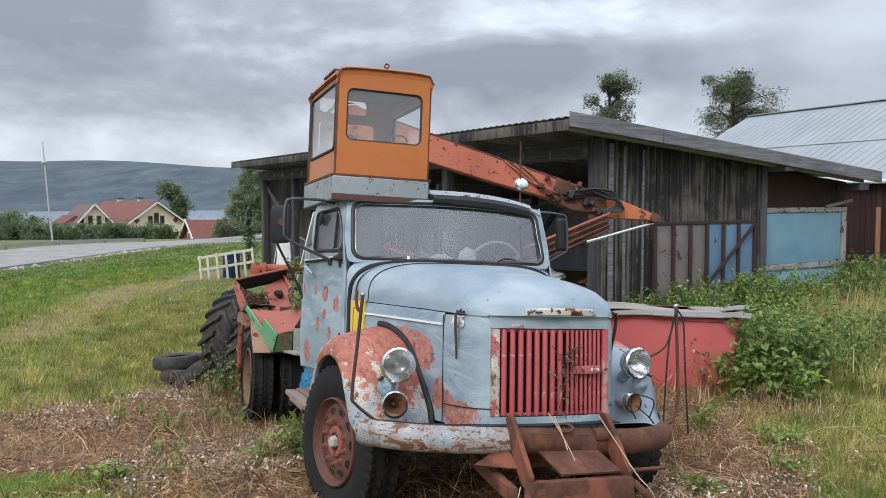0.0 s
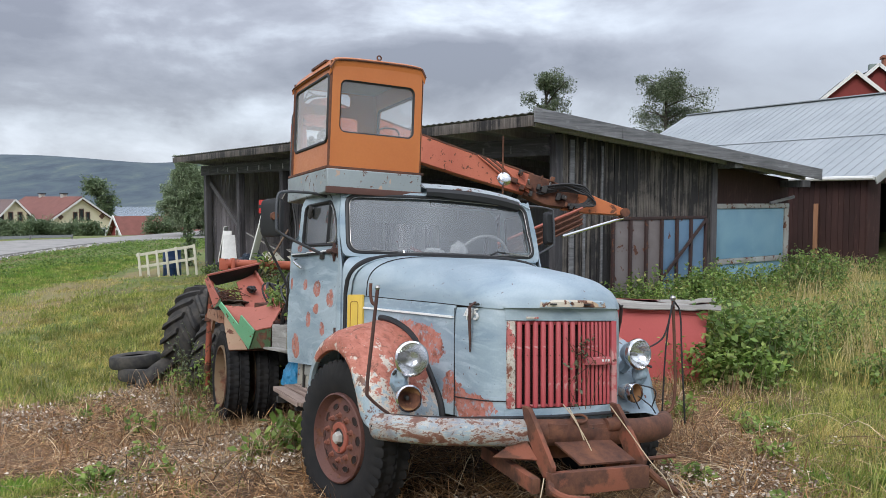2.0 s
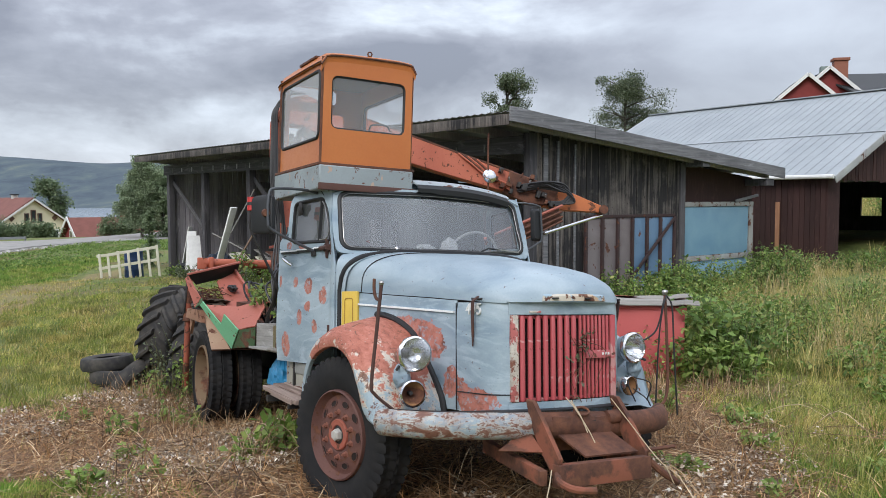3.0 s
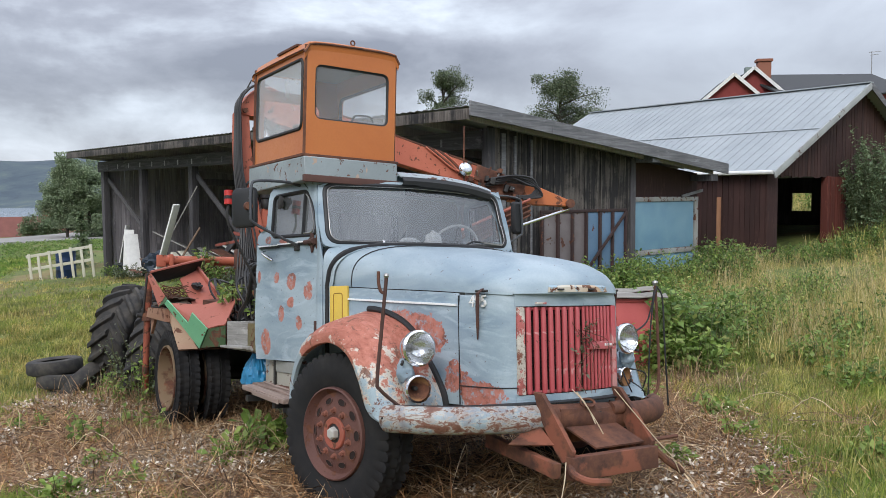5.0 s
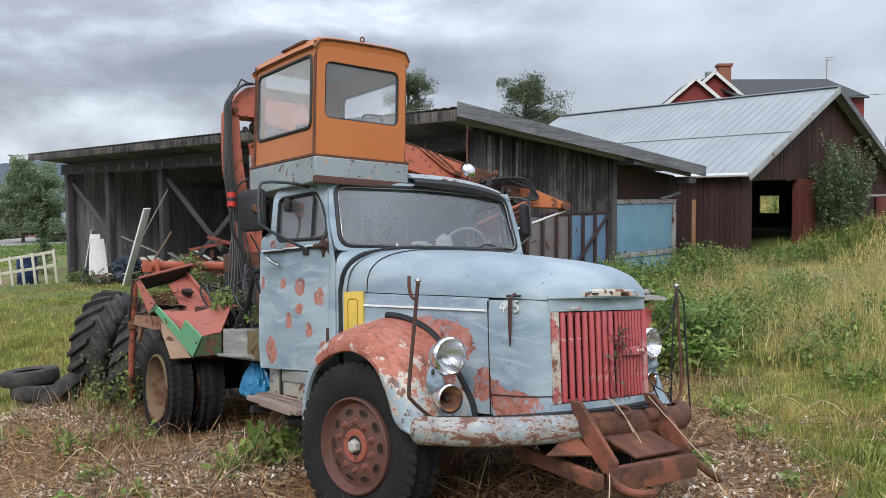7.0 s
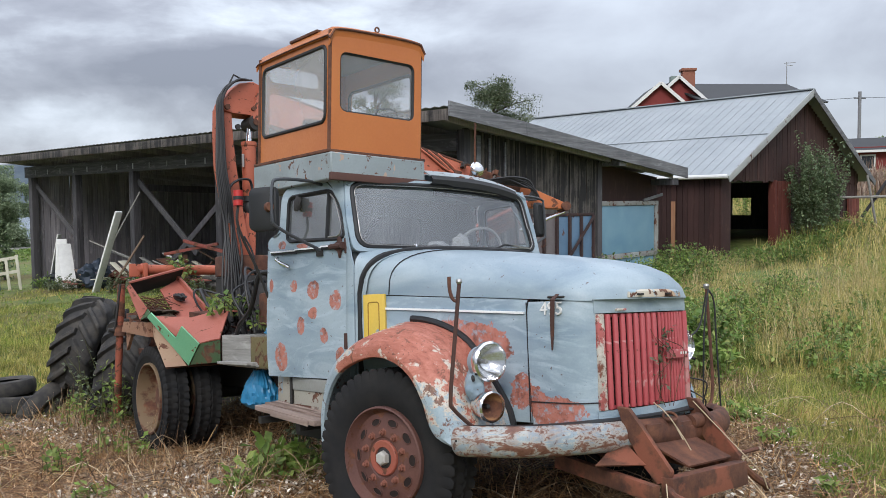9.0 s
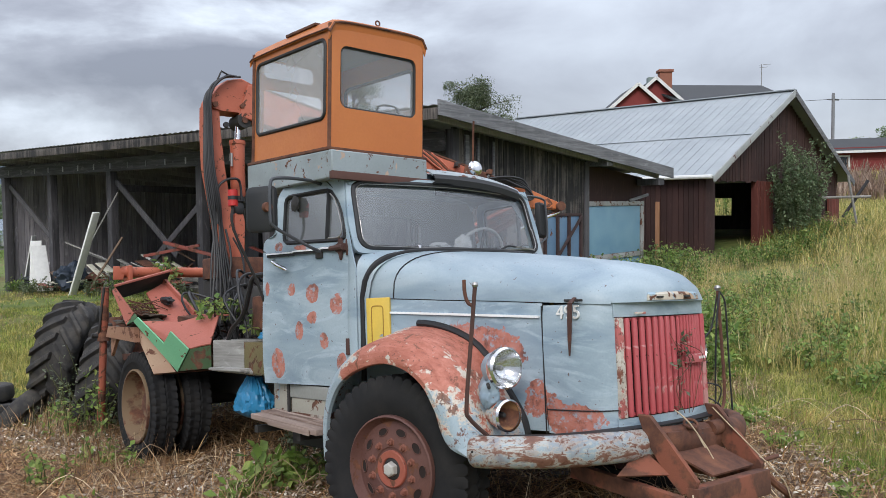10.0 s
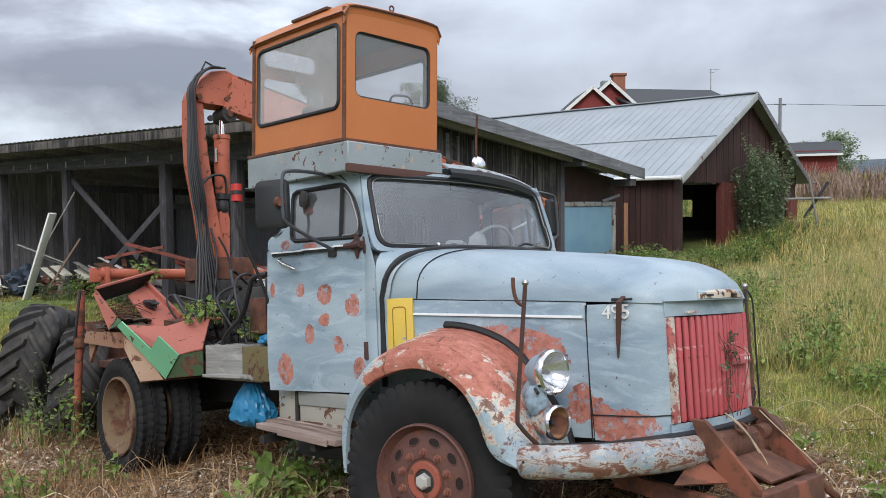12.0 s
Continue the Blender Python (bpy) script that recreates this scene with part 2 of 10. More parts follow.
def grey_wood(name, lo, mid, hi, along=2, red=None):
    """Weathered board, grain running along one axis, each board its own shade."""
    k = Mat(name, 0.85)
    s = [26.0, 26.0, 26.0]
    s[along] = 1.3
    g = k.noise(1.0, 8, 0.62, k.scaled(*s))
    big = k.noise(0.9, 5, 0.6)
    col = k.ramp(g, (0.28, lo), (0.5, mid), (0.74, hi))
    if red:
        col = k.mix(k.ramp(big, (0.40, 0.95), (0.66, 0.25)), col, red)
    col = k.mix(k.ramp(big, (0.35, 0.55), (0.65, 0.0)), col, lo)
    col = k.mix(k.ramp(k.random(), (0.0, 0.55), (0.5, 0.0)), col, tuple(0.45 * c for c in mid))
    knots = k.noise(1.0, 6, 0.6, k.scaled(*[9 if q != along else 2.2 for q in range(3)]), 1.0)
    col = k.mix(k.ramp(knots, (0.56, 0.0), (0.70, 0.6)), col, hi)
    col = k.mix(k.ramp(k.random(), (0.55, 0.0), (1.0, 0.35)), col, hi)
    k.color(col)
    k.bump(g, 0.5, 0.006)
    return k.m


def plain(name, col, rough=0.5, metal=0.0, vary=0.35, scale=8.0):
    k = Mat(name, rough, metal)
    n = k.noise(scale, 6, 0.6)
    k.color(k.mix(k.ramp(n, (0.35, 0.0), (0.75, vary)), col, tuple(0.5 * c for c in col)))
    k.bump(k.noise(scale * 8, 4, 0.6), 0.12, 0.003)
    return k.m


def glass(name, tint, dirt, gloss=0.02, haze=(0.45, 0.47, 0.47), ior=1.45):
    """A pane: clear, mirroring a little, with a film of dust."""
    k = Mat(name, gloss)
    nt = k.nt
    N = nt.nodes.new
    tr, gl, df, m1, m2, fr = (N(x) for x in ("ShaderNodeBsdfTransparent", "ShaderNodeBsdfGlossy", "ShaderNodeBsdfDiffuse", "ShaderNodeMixShader", "ShaderNodeMixShader", "ShaderNodeLayerWeight"))
    tr.inputs[0].default_value = (*tint, 1)
    gl.inputs["Roughness"].default_value = gloss
    df.inputs[0].default_value = (*haze, 1)
    fr.inputs[0].default_value = 0.5
    n = k.noise(1.6, 3, 0.5, dist=0.5)
    k.link(k.ramp(n, (0.3, dirt * 0.82), (0.75, dirt * 1.2)), m1.inputs[0])
    k.link(tr.outputs[0], m1.inputs[1])
    k.link(df.outputs[0], m1.inputs[2])
    k.link(k.math("MULTIPLY_ADD", k.math("POWER", fr.outputs["Facing"], 4.0), 0.75, 0.10 * (ior - 1.0)), m2.inputs[0])
    k.link(m1.outputs[0], m2.inputs[1])
    k.link(gl.outputs[0], m2.inputs[2])
    k.link(m2.outputs[0], nt.nodes["Material Output"].inputs[0])
    return k.m


BLUE, BLUE_D = (0.355, 0.43, 0.475), (0.21, 0.285, 0.345)


def patch_mask(k, spots, wobble=0.14, grain=9.0):
    """Blotches at given places: rows of (axis pair, u, v, radius u, radius v)."""
    n = k.nt.nodes.new("ShaderNodeTexNoise")
    n.inputs["Scale"].default_value, n.inputs["Detail"].default_value, n.inputs["Roughness"].default_value = grain, 12.0, 0.68
    k.link(k.co, n.inputs["Vector"])
    sub = k.nt.nodes.new("ShaderNodeVectorMath")
    sub.operation = "MULTIPLY_ADD"
    sub.inputs[1].default_value = (wobble,) * 3
    k.link(n.outputs["Color"], sub.inputs[0])
    k.link(k.co, sub.inputs[2])
    o = k.xyz(sub.outputs[0])
    total = None
    for ax, u, v, ru, rv in spots:
        a = k.math("POWER", k.math("DIVIDE", k.math("SUBTRACT", o["xyz".index(ax[0])], u + wobble / 2), ru), 2.0)
        b = k.math("POWER", k.math("DIVIDE", k.math("SUBTRACT", o["xyz".index(ax[1])], v + wobble / 2), rv), 2.0)
        d = k.math("LESS_THAN", k.math("ADD", a, b), 1.0)
        total = d if total is None else k.math("MAXIMUM", total, d)
    return total


def truck_paint(name, spots, wear=0.66, streak=True, wobble=0.14, grain=9.0):
    """Faded light-blue lorry paint with wiped streaks, primer patches and rust specks."""
    k = Mat(name, 0.42)
    big = k.noise(1.0, 5, 0.55, k.scaled(1.6, 1.1, 3.2), dist=1.2)
    col = k.mix(k.ramp(big, (0.36, 0), (0.66, 1)), BLUE, BLUE_D)
    if streak:
        sw = k.noise(2.2, 6, 0.6, k.scaled(1.0, 0.7, 2.6), dist=2.0)
        col = k.mix(k.ramp(sw, (0.50, 0.0), (0.64, 0.55)), col, (0.47, 0.56, 0.62))
    fine = k.noise(90, 4, 0.6)
    col = k.mix(k.ramp(fine, (0.35, 0.0), (0.85, 0.22)), col, (0.15, 0.20, 0.25))
    wm = k.ramp(k.noise(6.5, 11, 0.66, dist=0.5), (wear, 0), (wear + 0.02, 1))
    if spots:
        pm = patch_mask(k, spots, wobble, grain)
        red = k.ramp(k.noise(11, 10, 0.72), (0.32, (0.11, 0.042, 0.027)), (0.42, (0.27, 0.088, 0.056)), (0.49, (0.43, 0.145, 0.098)), (0.75, (0.52, 0.24, 0.185)))
        col = k.mix(k.math("MULTIPLY", pm, k.ramp(k.noise(24, 10, 0.74), (0.40, 0.10), (0.47, 0.95))), col, red)
    chip = k.ramp(k.noise(34, 7, 0.62, dist=0.3), (0.665, 0.0), (0.68, 0.9))
    col = k.mix(chip, col, (0.10, 0.055, 0.04))
    col = k.mix(wm, col, rust_colour(k, 20))
    k.color(col)
    rr = k.ramp(fine, (0.3, 0.36), (0.8, 0.55))
    k.rough(k.mix(wm, rr, 0.9))
    k.bump(k.mix(wm, k.mix(0.1, 0.5, fine), 0.35), 0.2, 0.003)
    return k.m


DOOR_SPOTS = [("yz", 1.61, 1.588, 0.03, 0.055), ("yz", 1.335, 1.572, 0.05, 0.055), ("yz", 1.105, 1.54, 0.075, 0.075), ("yz", 0.858, 1.456, 0.070, 0.085),
              ("yz", 1.112, 1.37, 0.06, 0.05), ("yz", 1.245, 1.28, 0.05, 0.075), ("yz", 0.985, 1.21, 0.05, 0.065), ("yz", 1.49, 1.05, 0.085, 0.12),
              ("yz", 0.81, 1.056, 0.06, 0.08), ("yz", 1.48, 1.895, 0.05, 0.04), ("yz", 1.235, 1.866, 0.08, 0.025)]
SIDE_SPOTS = [("yz", -0.18, 1.14, 0.40, 0.165), ("yz", -0.635, 0.875, 0.085, 0.105), ("yz", -0.74, 0.80, 0.06, 0.10), ("yz", -0.86, 0.775, 0.15, 0.075)]
M_DOOR = truck_paint("door_paint", [(a, u, v, ru * 0.88, rv * 0.88) for a, u, v, ru, rv in DOOR_SPOTS], 0.72, True, 0.06, 11.0)
M_SIDE = truck_paint("side_panel_paint", SIDE_SPOTS, 0.69, True, 0.20, 9.0)
M_CAB = truck_paint("cab_paint", [], 0.76, False)
M_BONNET = truck_paint("bonnet_paint", [], 0.80, False)


def flaked(name, stops, scale=6.0, rough=0.6, stretch=(1, 1, 1), drift=None, spots=None):
    """Paint layers flaking one under the other, torn at a fine scale."""
    k = Mat(name, rough)
    co = k.scaled(*stretch)
    n = k.noise(scale, 14, 0.72, co, 0.6)
    fine = k.noise(70, 5, 0.65)
    v = k.math("ADD", n, k.math("MULTIPLY_ADD", fine, 0.10, -0.05))
    if drift:
        # less worn towards one end
        far = k.math("MULTIPLY", k.math("SUBTRACT", k.xyz()["xyz".index(drift[0])], drift[1]), drift[2])
        v = k.math("SUBTRACT", v, k.math("MINIMUM", k.math("MAXIMUM", far, 0.0), 0.12))
    col = k.ramp(v, *stops)
    if spots:
        bare = k.math("MULTIPLY", patch_mask(k, spots, 0.30, 7.0), k.ramp(k.noise(14, 9, 0.7), (0.48, 0.0), (0.53, 1.0)))
        col = k.mix(bare, col, k.ramp(fine, (0.3, (0.27, 0.345, 0.39)), (0.8, (0.38, 0.43, 0.45))))
    col = k.mix(k.ramp(k.noise(9, 9, 0.68), (0.44, 0.0), (0.72, 0.52)), col, (0.15, 0.055, 0.032))
    col = k.mix(k.ramp(k.noise(38, 8, 0.7), (0.56, 0.0), (0.61, 0.85)), col, (0.11, 0.042, 0.026))
    k.color(col)
    k.rough(k.ramp(fine, (0.3, rough - 0.1), (0.8, rough + 0.2)))
    k.bump(v, 0.35, 0.006)
    return k.m




def fender_paint(name):
    """Salmon primer brushed along the guard, the old blue coat left at its two feet and along the rim, cream where it breaks off."""
    k = Mat(name, 0.6)
    o = k.xyz()
    y, z = o[1], o[2]
    lump = k.noise(3.4, 12, 0.66, k.scaled(1.0, 0.75, 1.1), 0.5)
    tear = k.noise(15, 10, 0.7, k.scaled(1.0, 0.55, 1.0))
    fine = k.noise(75, 5, 0.65)
    rear = k.math("MINIMUM", k.math("MAXIMUM", k.math("MULTIPLY", k.math("SUBTRACT", y, 0.28), 0.75), 0.0), 0.26)
    front = k.math("MINIMUM", k.math("MAXIMUM", k.math("MULTIPLY", k.math("SUBTRACT", -0.22, y), 0.75), 0.0), 0.18)
    low = k.math("MINIMUM", k.math("MAXIMUM", k.math("MULTIPLY", k.math("SUBTRACT", 1.12, z), 2.2), 0.0), 1.0)
    v = k.math("ADD", k.math("MULTIPLY", lump, 0.62), k.math("MULTIPLY", tear, 0.40))
    v = k.math("ADD", v, k.math("ADD", rear, k.math("MULTIPLY", front, low)))
    grain = k.noise(1.0, 9, 0.7, k.scaled(22, 4.5, 22), 0.4)
    red = k.ramp(grain, (0.28, (0.17, 0.055, 0.034)), (0.42, (0.34, 0.105, 0.066)), (0.58, (0.45, 0.165, 0.115)), (0.78, (0.53, 0.25, 0.19)))
    blue = k.ramp(fine, (0.3, (0.27, 0.35, 0.40)), (0.8, (0.38, 0.45, 0.49)))
    col = k.mix(k.ramp(v, (0.565, 0.0), (0.582, 1.0)), red, k.ramp(fine, (0.3, (0.46, 0.40, 0.33)), (0.8, (0.62, 0.57, 0.49))))
    col = k.mix(k.ramp(v, (0.608, 0.0), (0.620, 1.0)), col, blue)
    bare = k.noise(6.5, 12, 0.72, k.scaled(1, 0.8, 1), 0.8)
    rust = k.ramp(fine, (0.3, (0.085, 0.034, 0.022)), (0.7, (0.22, 0.09, 0.05)))
    col = k.mix(k.ramp(bare, (0.570, 0.0), (0.59, 0.92)), col, rust)
    col = k.mix(k.ramp(k.noise(42, 8, 0.7), (0.60, 0.0), (0.63, 0.85)), col, (0.09, 0.038, 0.025))
    k.color(col)
    k.rough(k.ramp(fine, (0.3, 0.5), (0.8, 0.8)))
    k.bump(k.mix(0.5, v, grain), 0.35, 0.006)
    return k.m


M_FENDER = fender_paint("fender_paint")
M_BUMPER = flaked("bumper_paint", [(0.0, (0.24, 0.31, 0.36)), (0.45, (0.27, 0.335, 0.375)), (0.465, (0.40, 0.40, 0.38)), (0.515, (0.36, 0.35, 0.32)), (0.53, (0.21, 0.105, 0.075)), (0.62, (0.15, 0.070, 0.050)), (1.0, (0.09, 0.045, 0.035))], 13.0, 0.45, (0.6, 0.6, 1.7))
M_RUST = rusty("rust")
M_DARKRUST = rusty("dark_rust", (0.065, 0.032, 0.026), 0.34)
M_BRACKET = rusty("bracket_rust", (0.23, 0.075, 0.042), 0.50)
M_GRILLE = worn_paint("grille_paint", (0.44, 0.060, 0.070), (0.47, 0.13, 0.14), 0.62, 11, 0.45, second=(0.52, 0.25, 0.24), second_at=0.56)
M_EDGE = flaked("edge_flakes", [(0.0, (0.46, 0.10, 0.10)), (0.46, (0.44, 0.12, 0.11)), (0.48, (0.58, 0.55, 0.48)), (0.56, (0.50, 0.46, 0.40)), (0.58, (0.22, 0.08, 0.05)), (1.0, (0.1, 0.04, 0.03))], 5.0, 0.6, (1, 1, 0.6))
M_ORANGE = worn_paint("cabin_paint", (0.53, 0.175, 0.045), (0.47, 0.140, 0.035), 0.70, 6, 0.38)
M_TIP = worn_paint("tip_paint", (0.50, 0.15, 0.045), (0.42, 0.12, 0.04), 0.57, 7, 0.5)
M_CRANE = worn_paint("crane_paint", (0.48, 0.135, 0.075), (0.37, 0.090, 0.048), 0.60, 15, 0.6)
M_REARRED = worn_paint("rear_guard_paint", (0.40, 0.120, 0.085), (0.31, 0.095, 0.066), 0.62, 7, 0.65)
M_GREEN = worn_paint("green_paint", (0.20, 0.52, 0.30), (0.15, 0.44, 0.25), 0.63, 14, 0.5)
M_LIDYELLOW = worn_paint("yellow_paint", (0.68, 0.46, 0.075), (0.56, 0.40, 0.09), 0.75, 6, 0.5)
M_BOXBLUE = worn_paint("plinth_paint", (0.30, 0.345, 0.36), (0.22, 0.25, 0.255), 0.60, 13, 0.65, second=(0.42, 0.30, 0.23), second_at=0.64)
M_HUBRED = worn_paint("wheel_paint", (0.100, 0.044, 0.038), (0.155, 0.066, 0.046), 0.56, 13, 0.7)
M_HUB = worn_paint("hub_paint", (0.33, 0.075, 0.05), (0.28, 0.11, 0.065), 0.58, 12, 0.65)
M_RIM2 = rusty("rear_rim", (0.19, 0.130, 0.075), 0.46)
M_RUBBER = rubber("tyre_rubber", 0.12)
M_RUBBER2 = rubber("old_tyre_rubber", 0.75, 0.5, (0.032, 0.031, 0.031))
M_SEAL = plain("rubber_seal", (0.012, 0.012, 0.013), 0.55)
M_BLACK = plain("black_plastic", (0.016, 0.017, 0.019), 0.62)
M_DARK = plain("dark_steel", (0.028, 0.026, 0.025), 0.7)
M_HOSE = plain("hydraulic_hose", (0.016, 0.016, 0.018), 0.5)
M_CHROME = plain("chrome", (0.74, 0.74, 0.75), 0.16, 1.0, 0.2)
# chrome strips: their bright highlight is put into a near-white colour
M_GLINTTRIM = plain("glint_trim", (0.86, 0.87, 0.87), 0.3, 0.1, 0.15)
M_STEEL = plain("bare_steel", (0.40, 0.39, 0.38), 0.4, 0.9)
M_GLASS = glass("windscreen_glass", (0.90, 0.93, 0.93), 0.11, 0.0, (0.44, 0.48, 0.52), 2.5)
M_DOORGLASS = glass("door_glass", (0.94, 0.95, 0.95), 0.17, 0.0, (0.58, 0.60, 0.61), 3.0)
M_HUTGLASS = glass("cabin_glass", (0.98, 0.985, 0.985), 0.14, 0.0, (0.80, 0.82, 0.82), 1.8)
# dust film thickened so its paleness stands in for sky seen through the pane
M_SKYFILMGLASS = glass("sky_film_cabin_glass", (0.98, 0.985, 0.985), 0.34, 0.0, (0.80, 0.80, 0.77), 2.0)
M_LENS = glass("lamp_lens", (0.97, 0.98, 0.98), 0.05, 0.05, (0.8, 0.8, 0.8), 1.4)
M_WHITE = plain("white_paint", (0.72, 0.72, 0.70), 0.6, 0, 0.3)
M_PLASTICBLUE = plain("blue_plastic_sheet", (0.03, 0.22, 0.42), 0.35, 0, 0.4, 14)
M_SEATCLOTH = plain("seat_vinyl", (0.035, 0.030, 0.028), 0.6)
M_CABIN_IN = plain("cabin_lining", (0.20, 0.215, 0.23), 0.7)

# ---- ground, road, lake, hills ----
HEIGHTS = [(0, 0, 0.62), (-2.4, 1.6, 0.42), (-6, 3, 0.15), (4, 2, 0.5), (8, 6, 0.45), (-0.76, 5.6, 0.0), (1.3, 6.4, -0.08), (-2.15, 9.6, -0.36),
           (-0.3, 10.3, -0.42), (-3.4, 10, -0.31), (-3.9, 12.1, -0.68), (-3.0, 12.3, -0.46), (3, 9, 0.02), (5, 14.7, 0.32), (10.5, 17.4, 0.5), (-0.2, 15.4, 0.2), (-2.9, 19.8, 0.12),
           (-5.2, 23.5, -0.1), (-7.3, 27.6, -0.45), (-8, 12, -0.3), (-14, 16, -0.55), (-20, 33, -0.68), (-15, 60, -0.68), (-27, 18, -0.68),
           (20, 20, 1.0), (25, 43, 2.0), (41, 42, 3.4), (10, 44, 0.9), (-5, 45, -0.4), (30, 20, 2.0), (16.7, 18.6, 1.1), (24, 26, 1.5)]
HX = np.array(HEIGHTS, float)


def smoothstep(a, b, x):
    t = np.clip((x - a) / (b - a), 0, 1)
    return t * t * (3 - 2 * t)


def ground_z(x, y):
    """Height of the ground, for arrays or numbers."""
    x, y = np.asarray(x, float), np.asarray(y, float)
    d2 = (x[..., None] - HX[:, 0]) ** 2 + (y[..., None] - HX[:, 1]) ** 2
    w = 1.0 / (d2 + 0.8) ** 1.6
    near = (w * HX[:, 2]).sum(-1) / w.sum(-1)
    r = np.hypot(x, y)
    u = x - 0.15 * y
    bumps = 8 * np.sin(x / 410 + 1.3) * np.sin(y / 530) + 5 * np.sin(x / 170 + y / 230)
    far = -0.7 - 0.036 * np.maximum(0, r - 50) + 0.10 * np.clip(u - 8, 0, 160)
    far = np.maximum(far, -26)
    far = far + smoothstep(2080, 4300, r) * (212 + 2.2 * bumps) + smoothstep(2050, 2250, r) * 8
    f = smoothstep(55, 95, r)
    small = 0.025 * np.sin(2.1 * x + 0.7 * y) * np.sin(1.7 * y - 0.4 * x) * (1 - smoothstep(20, 60, r))
    return near * (1 - f) + far * f + small


def gz(x, y):
    return float(ground_z(x, y))


def ground_material():
    k = Mat("meadow", 0.95).world()
    a = k.noise(0.35, 6, 0.6, dist=0.5)
    b = k.noise(3.0, 8, 0.65)
    c = k.noise(28, 6, 0.65)
    green = k.ramp(b, (0.3, (0.060, 0.090, 0.020)), (0.55, (0.13, 0.165, 0.038)), (0.75, (0.23, 0.225, 0.07)))
    straw = k.ramp(c, (0.3, (0.060, 0.030, 0.014)), (0.55, (0.185, 0.100, 0.046)), (0.75, (0.33, 0.21, 0.105)))
    dry = patch_mask(k, [("xy", -4.4, 8.35, 2.4, 1.8), ("xy", -1.9, 8.3, 2.0, 2.3), ("xy", -1.2, 6.6, 1.5, 1.6), ("xy", 2.0, 7.4, 1.2, 2.5), ("xy", 0.0, 9.0, 2.4, 3.0), ("xy", 0.5, 5.6, 1.6, 1.2)], 0.9, 2.0)
    m = k.mix(k.ramp(a, (0.44, 0.0), (0.62, 0.55)), dry, 1.0)
    col = k.mix(m, green, straw)
    track = patch_mask(k, [("xy", -8.0, 19.0, 0.9, 5.0), ("xy", -8.3, 25.0, 0.6, 6.0), ("xy", -8.9, 14.0, 1.1, 3.0)], 1.6, 0.6)
    col = k.mix(k.math("MULTIPLY", track, 0.55), col, (0.27, 0.19, 0.095))
    # shade under the lorry, painted into the ground colour as near-black patches
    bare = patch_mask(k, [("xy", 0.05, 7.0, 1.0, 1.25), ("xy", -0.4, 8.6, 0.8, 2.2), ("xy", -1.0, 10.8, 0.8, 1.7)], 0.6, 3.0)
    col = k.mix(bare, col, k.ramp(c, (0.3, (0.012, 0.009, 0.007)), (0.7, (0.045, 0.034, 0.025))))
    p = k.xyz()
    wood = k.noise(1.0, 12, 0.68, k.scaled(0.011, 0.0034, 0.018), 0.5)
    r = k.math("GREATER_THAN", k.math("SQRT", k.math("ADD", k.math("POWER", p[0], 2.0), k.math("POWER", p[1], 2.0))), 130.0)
    # wooded hills, with distance haze painted in as a blue cast
    hazed_forest = k.ramp(wood, (0.34, (0.034, 0.054, 0.074)), (0.47, (0.050, 0.074, 0.096)), (0.56, (0.066, 0.094, 0.106)), (0.64, (0.088, 0.116, 0.112)), (0.72, (0.14, 0.16, 0.13)))
    k.color(k.mix(r, col, hazed_forest))
    k.bump(k.mix(0.5, b, c), 0.6, 0.05)
    return k.m


def make_ground():
    rad = [0.0]
    step = 0.16
    while rad[-1] < 4850:
        rad.append(rad[-1] + step)
        step = max(0.16, rad[-1] * 0.022)
    rad = np.array(rad[1:])
    n = 420
    ang = np.linspace(0, 2 * np.pi, n, endpoint=False)
    R, A = np.meshgrid(rad, ang, indexing="ij")
    X, Y = R * np.sin(A), 4 + R * np.cos(A)
    Z = ground_z(X, Y)
    v = np.stack([X, Y, Z], -1).reshape(-1, 3)
    v = np.vstack([v, [[0, 4, gz(0, 4)]]])
    i, j = np.meshgrid(np.arange(len(rad) - 1), np.arange(n), indexing="ij")
    a = i * n + j
    b = i * n + (j + 1) % n
    faces = np.stack([a, a + n, b + n, b], -1).reshape(-1, 4).tolist()
    faces += [(len(v) - 1, q, (q + 1) % n) for q in range(n)]
    me = bpy.data.meshes.new("ground")
    me.from_pydata(v.tolist(), [], faces)
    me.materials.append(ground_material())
    me.polygons.foreach_set("use_smooth", [True] * len(me.polygons))
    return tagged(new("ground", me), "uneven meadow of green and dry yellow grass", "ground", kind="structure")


make_ground()


def make_water():
    k = Mat("lake_water", 0.12)
    k.color((0.42, 0.48, 0.55))
    k.bump(k.noise(0.02, 5, 0.6), 0.15, 0.5)
    bm = B()
    rings = [[(r * math.sin(a), r * math.cos(a), -20) for a in [radians(-70 + 5 * q) for q in range(29)]] for r in (480, 2300)]
    loft(bm, rings, False)
    return tagged(new("water", to_mesh("water", bm, k.m)), "pale grey lake below wooded hills", "water", kind="structure")


make_water()


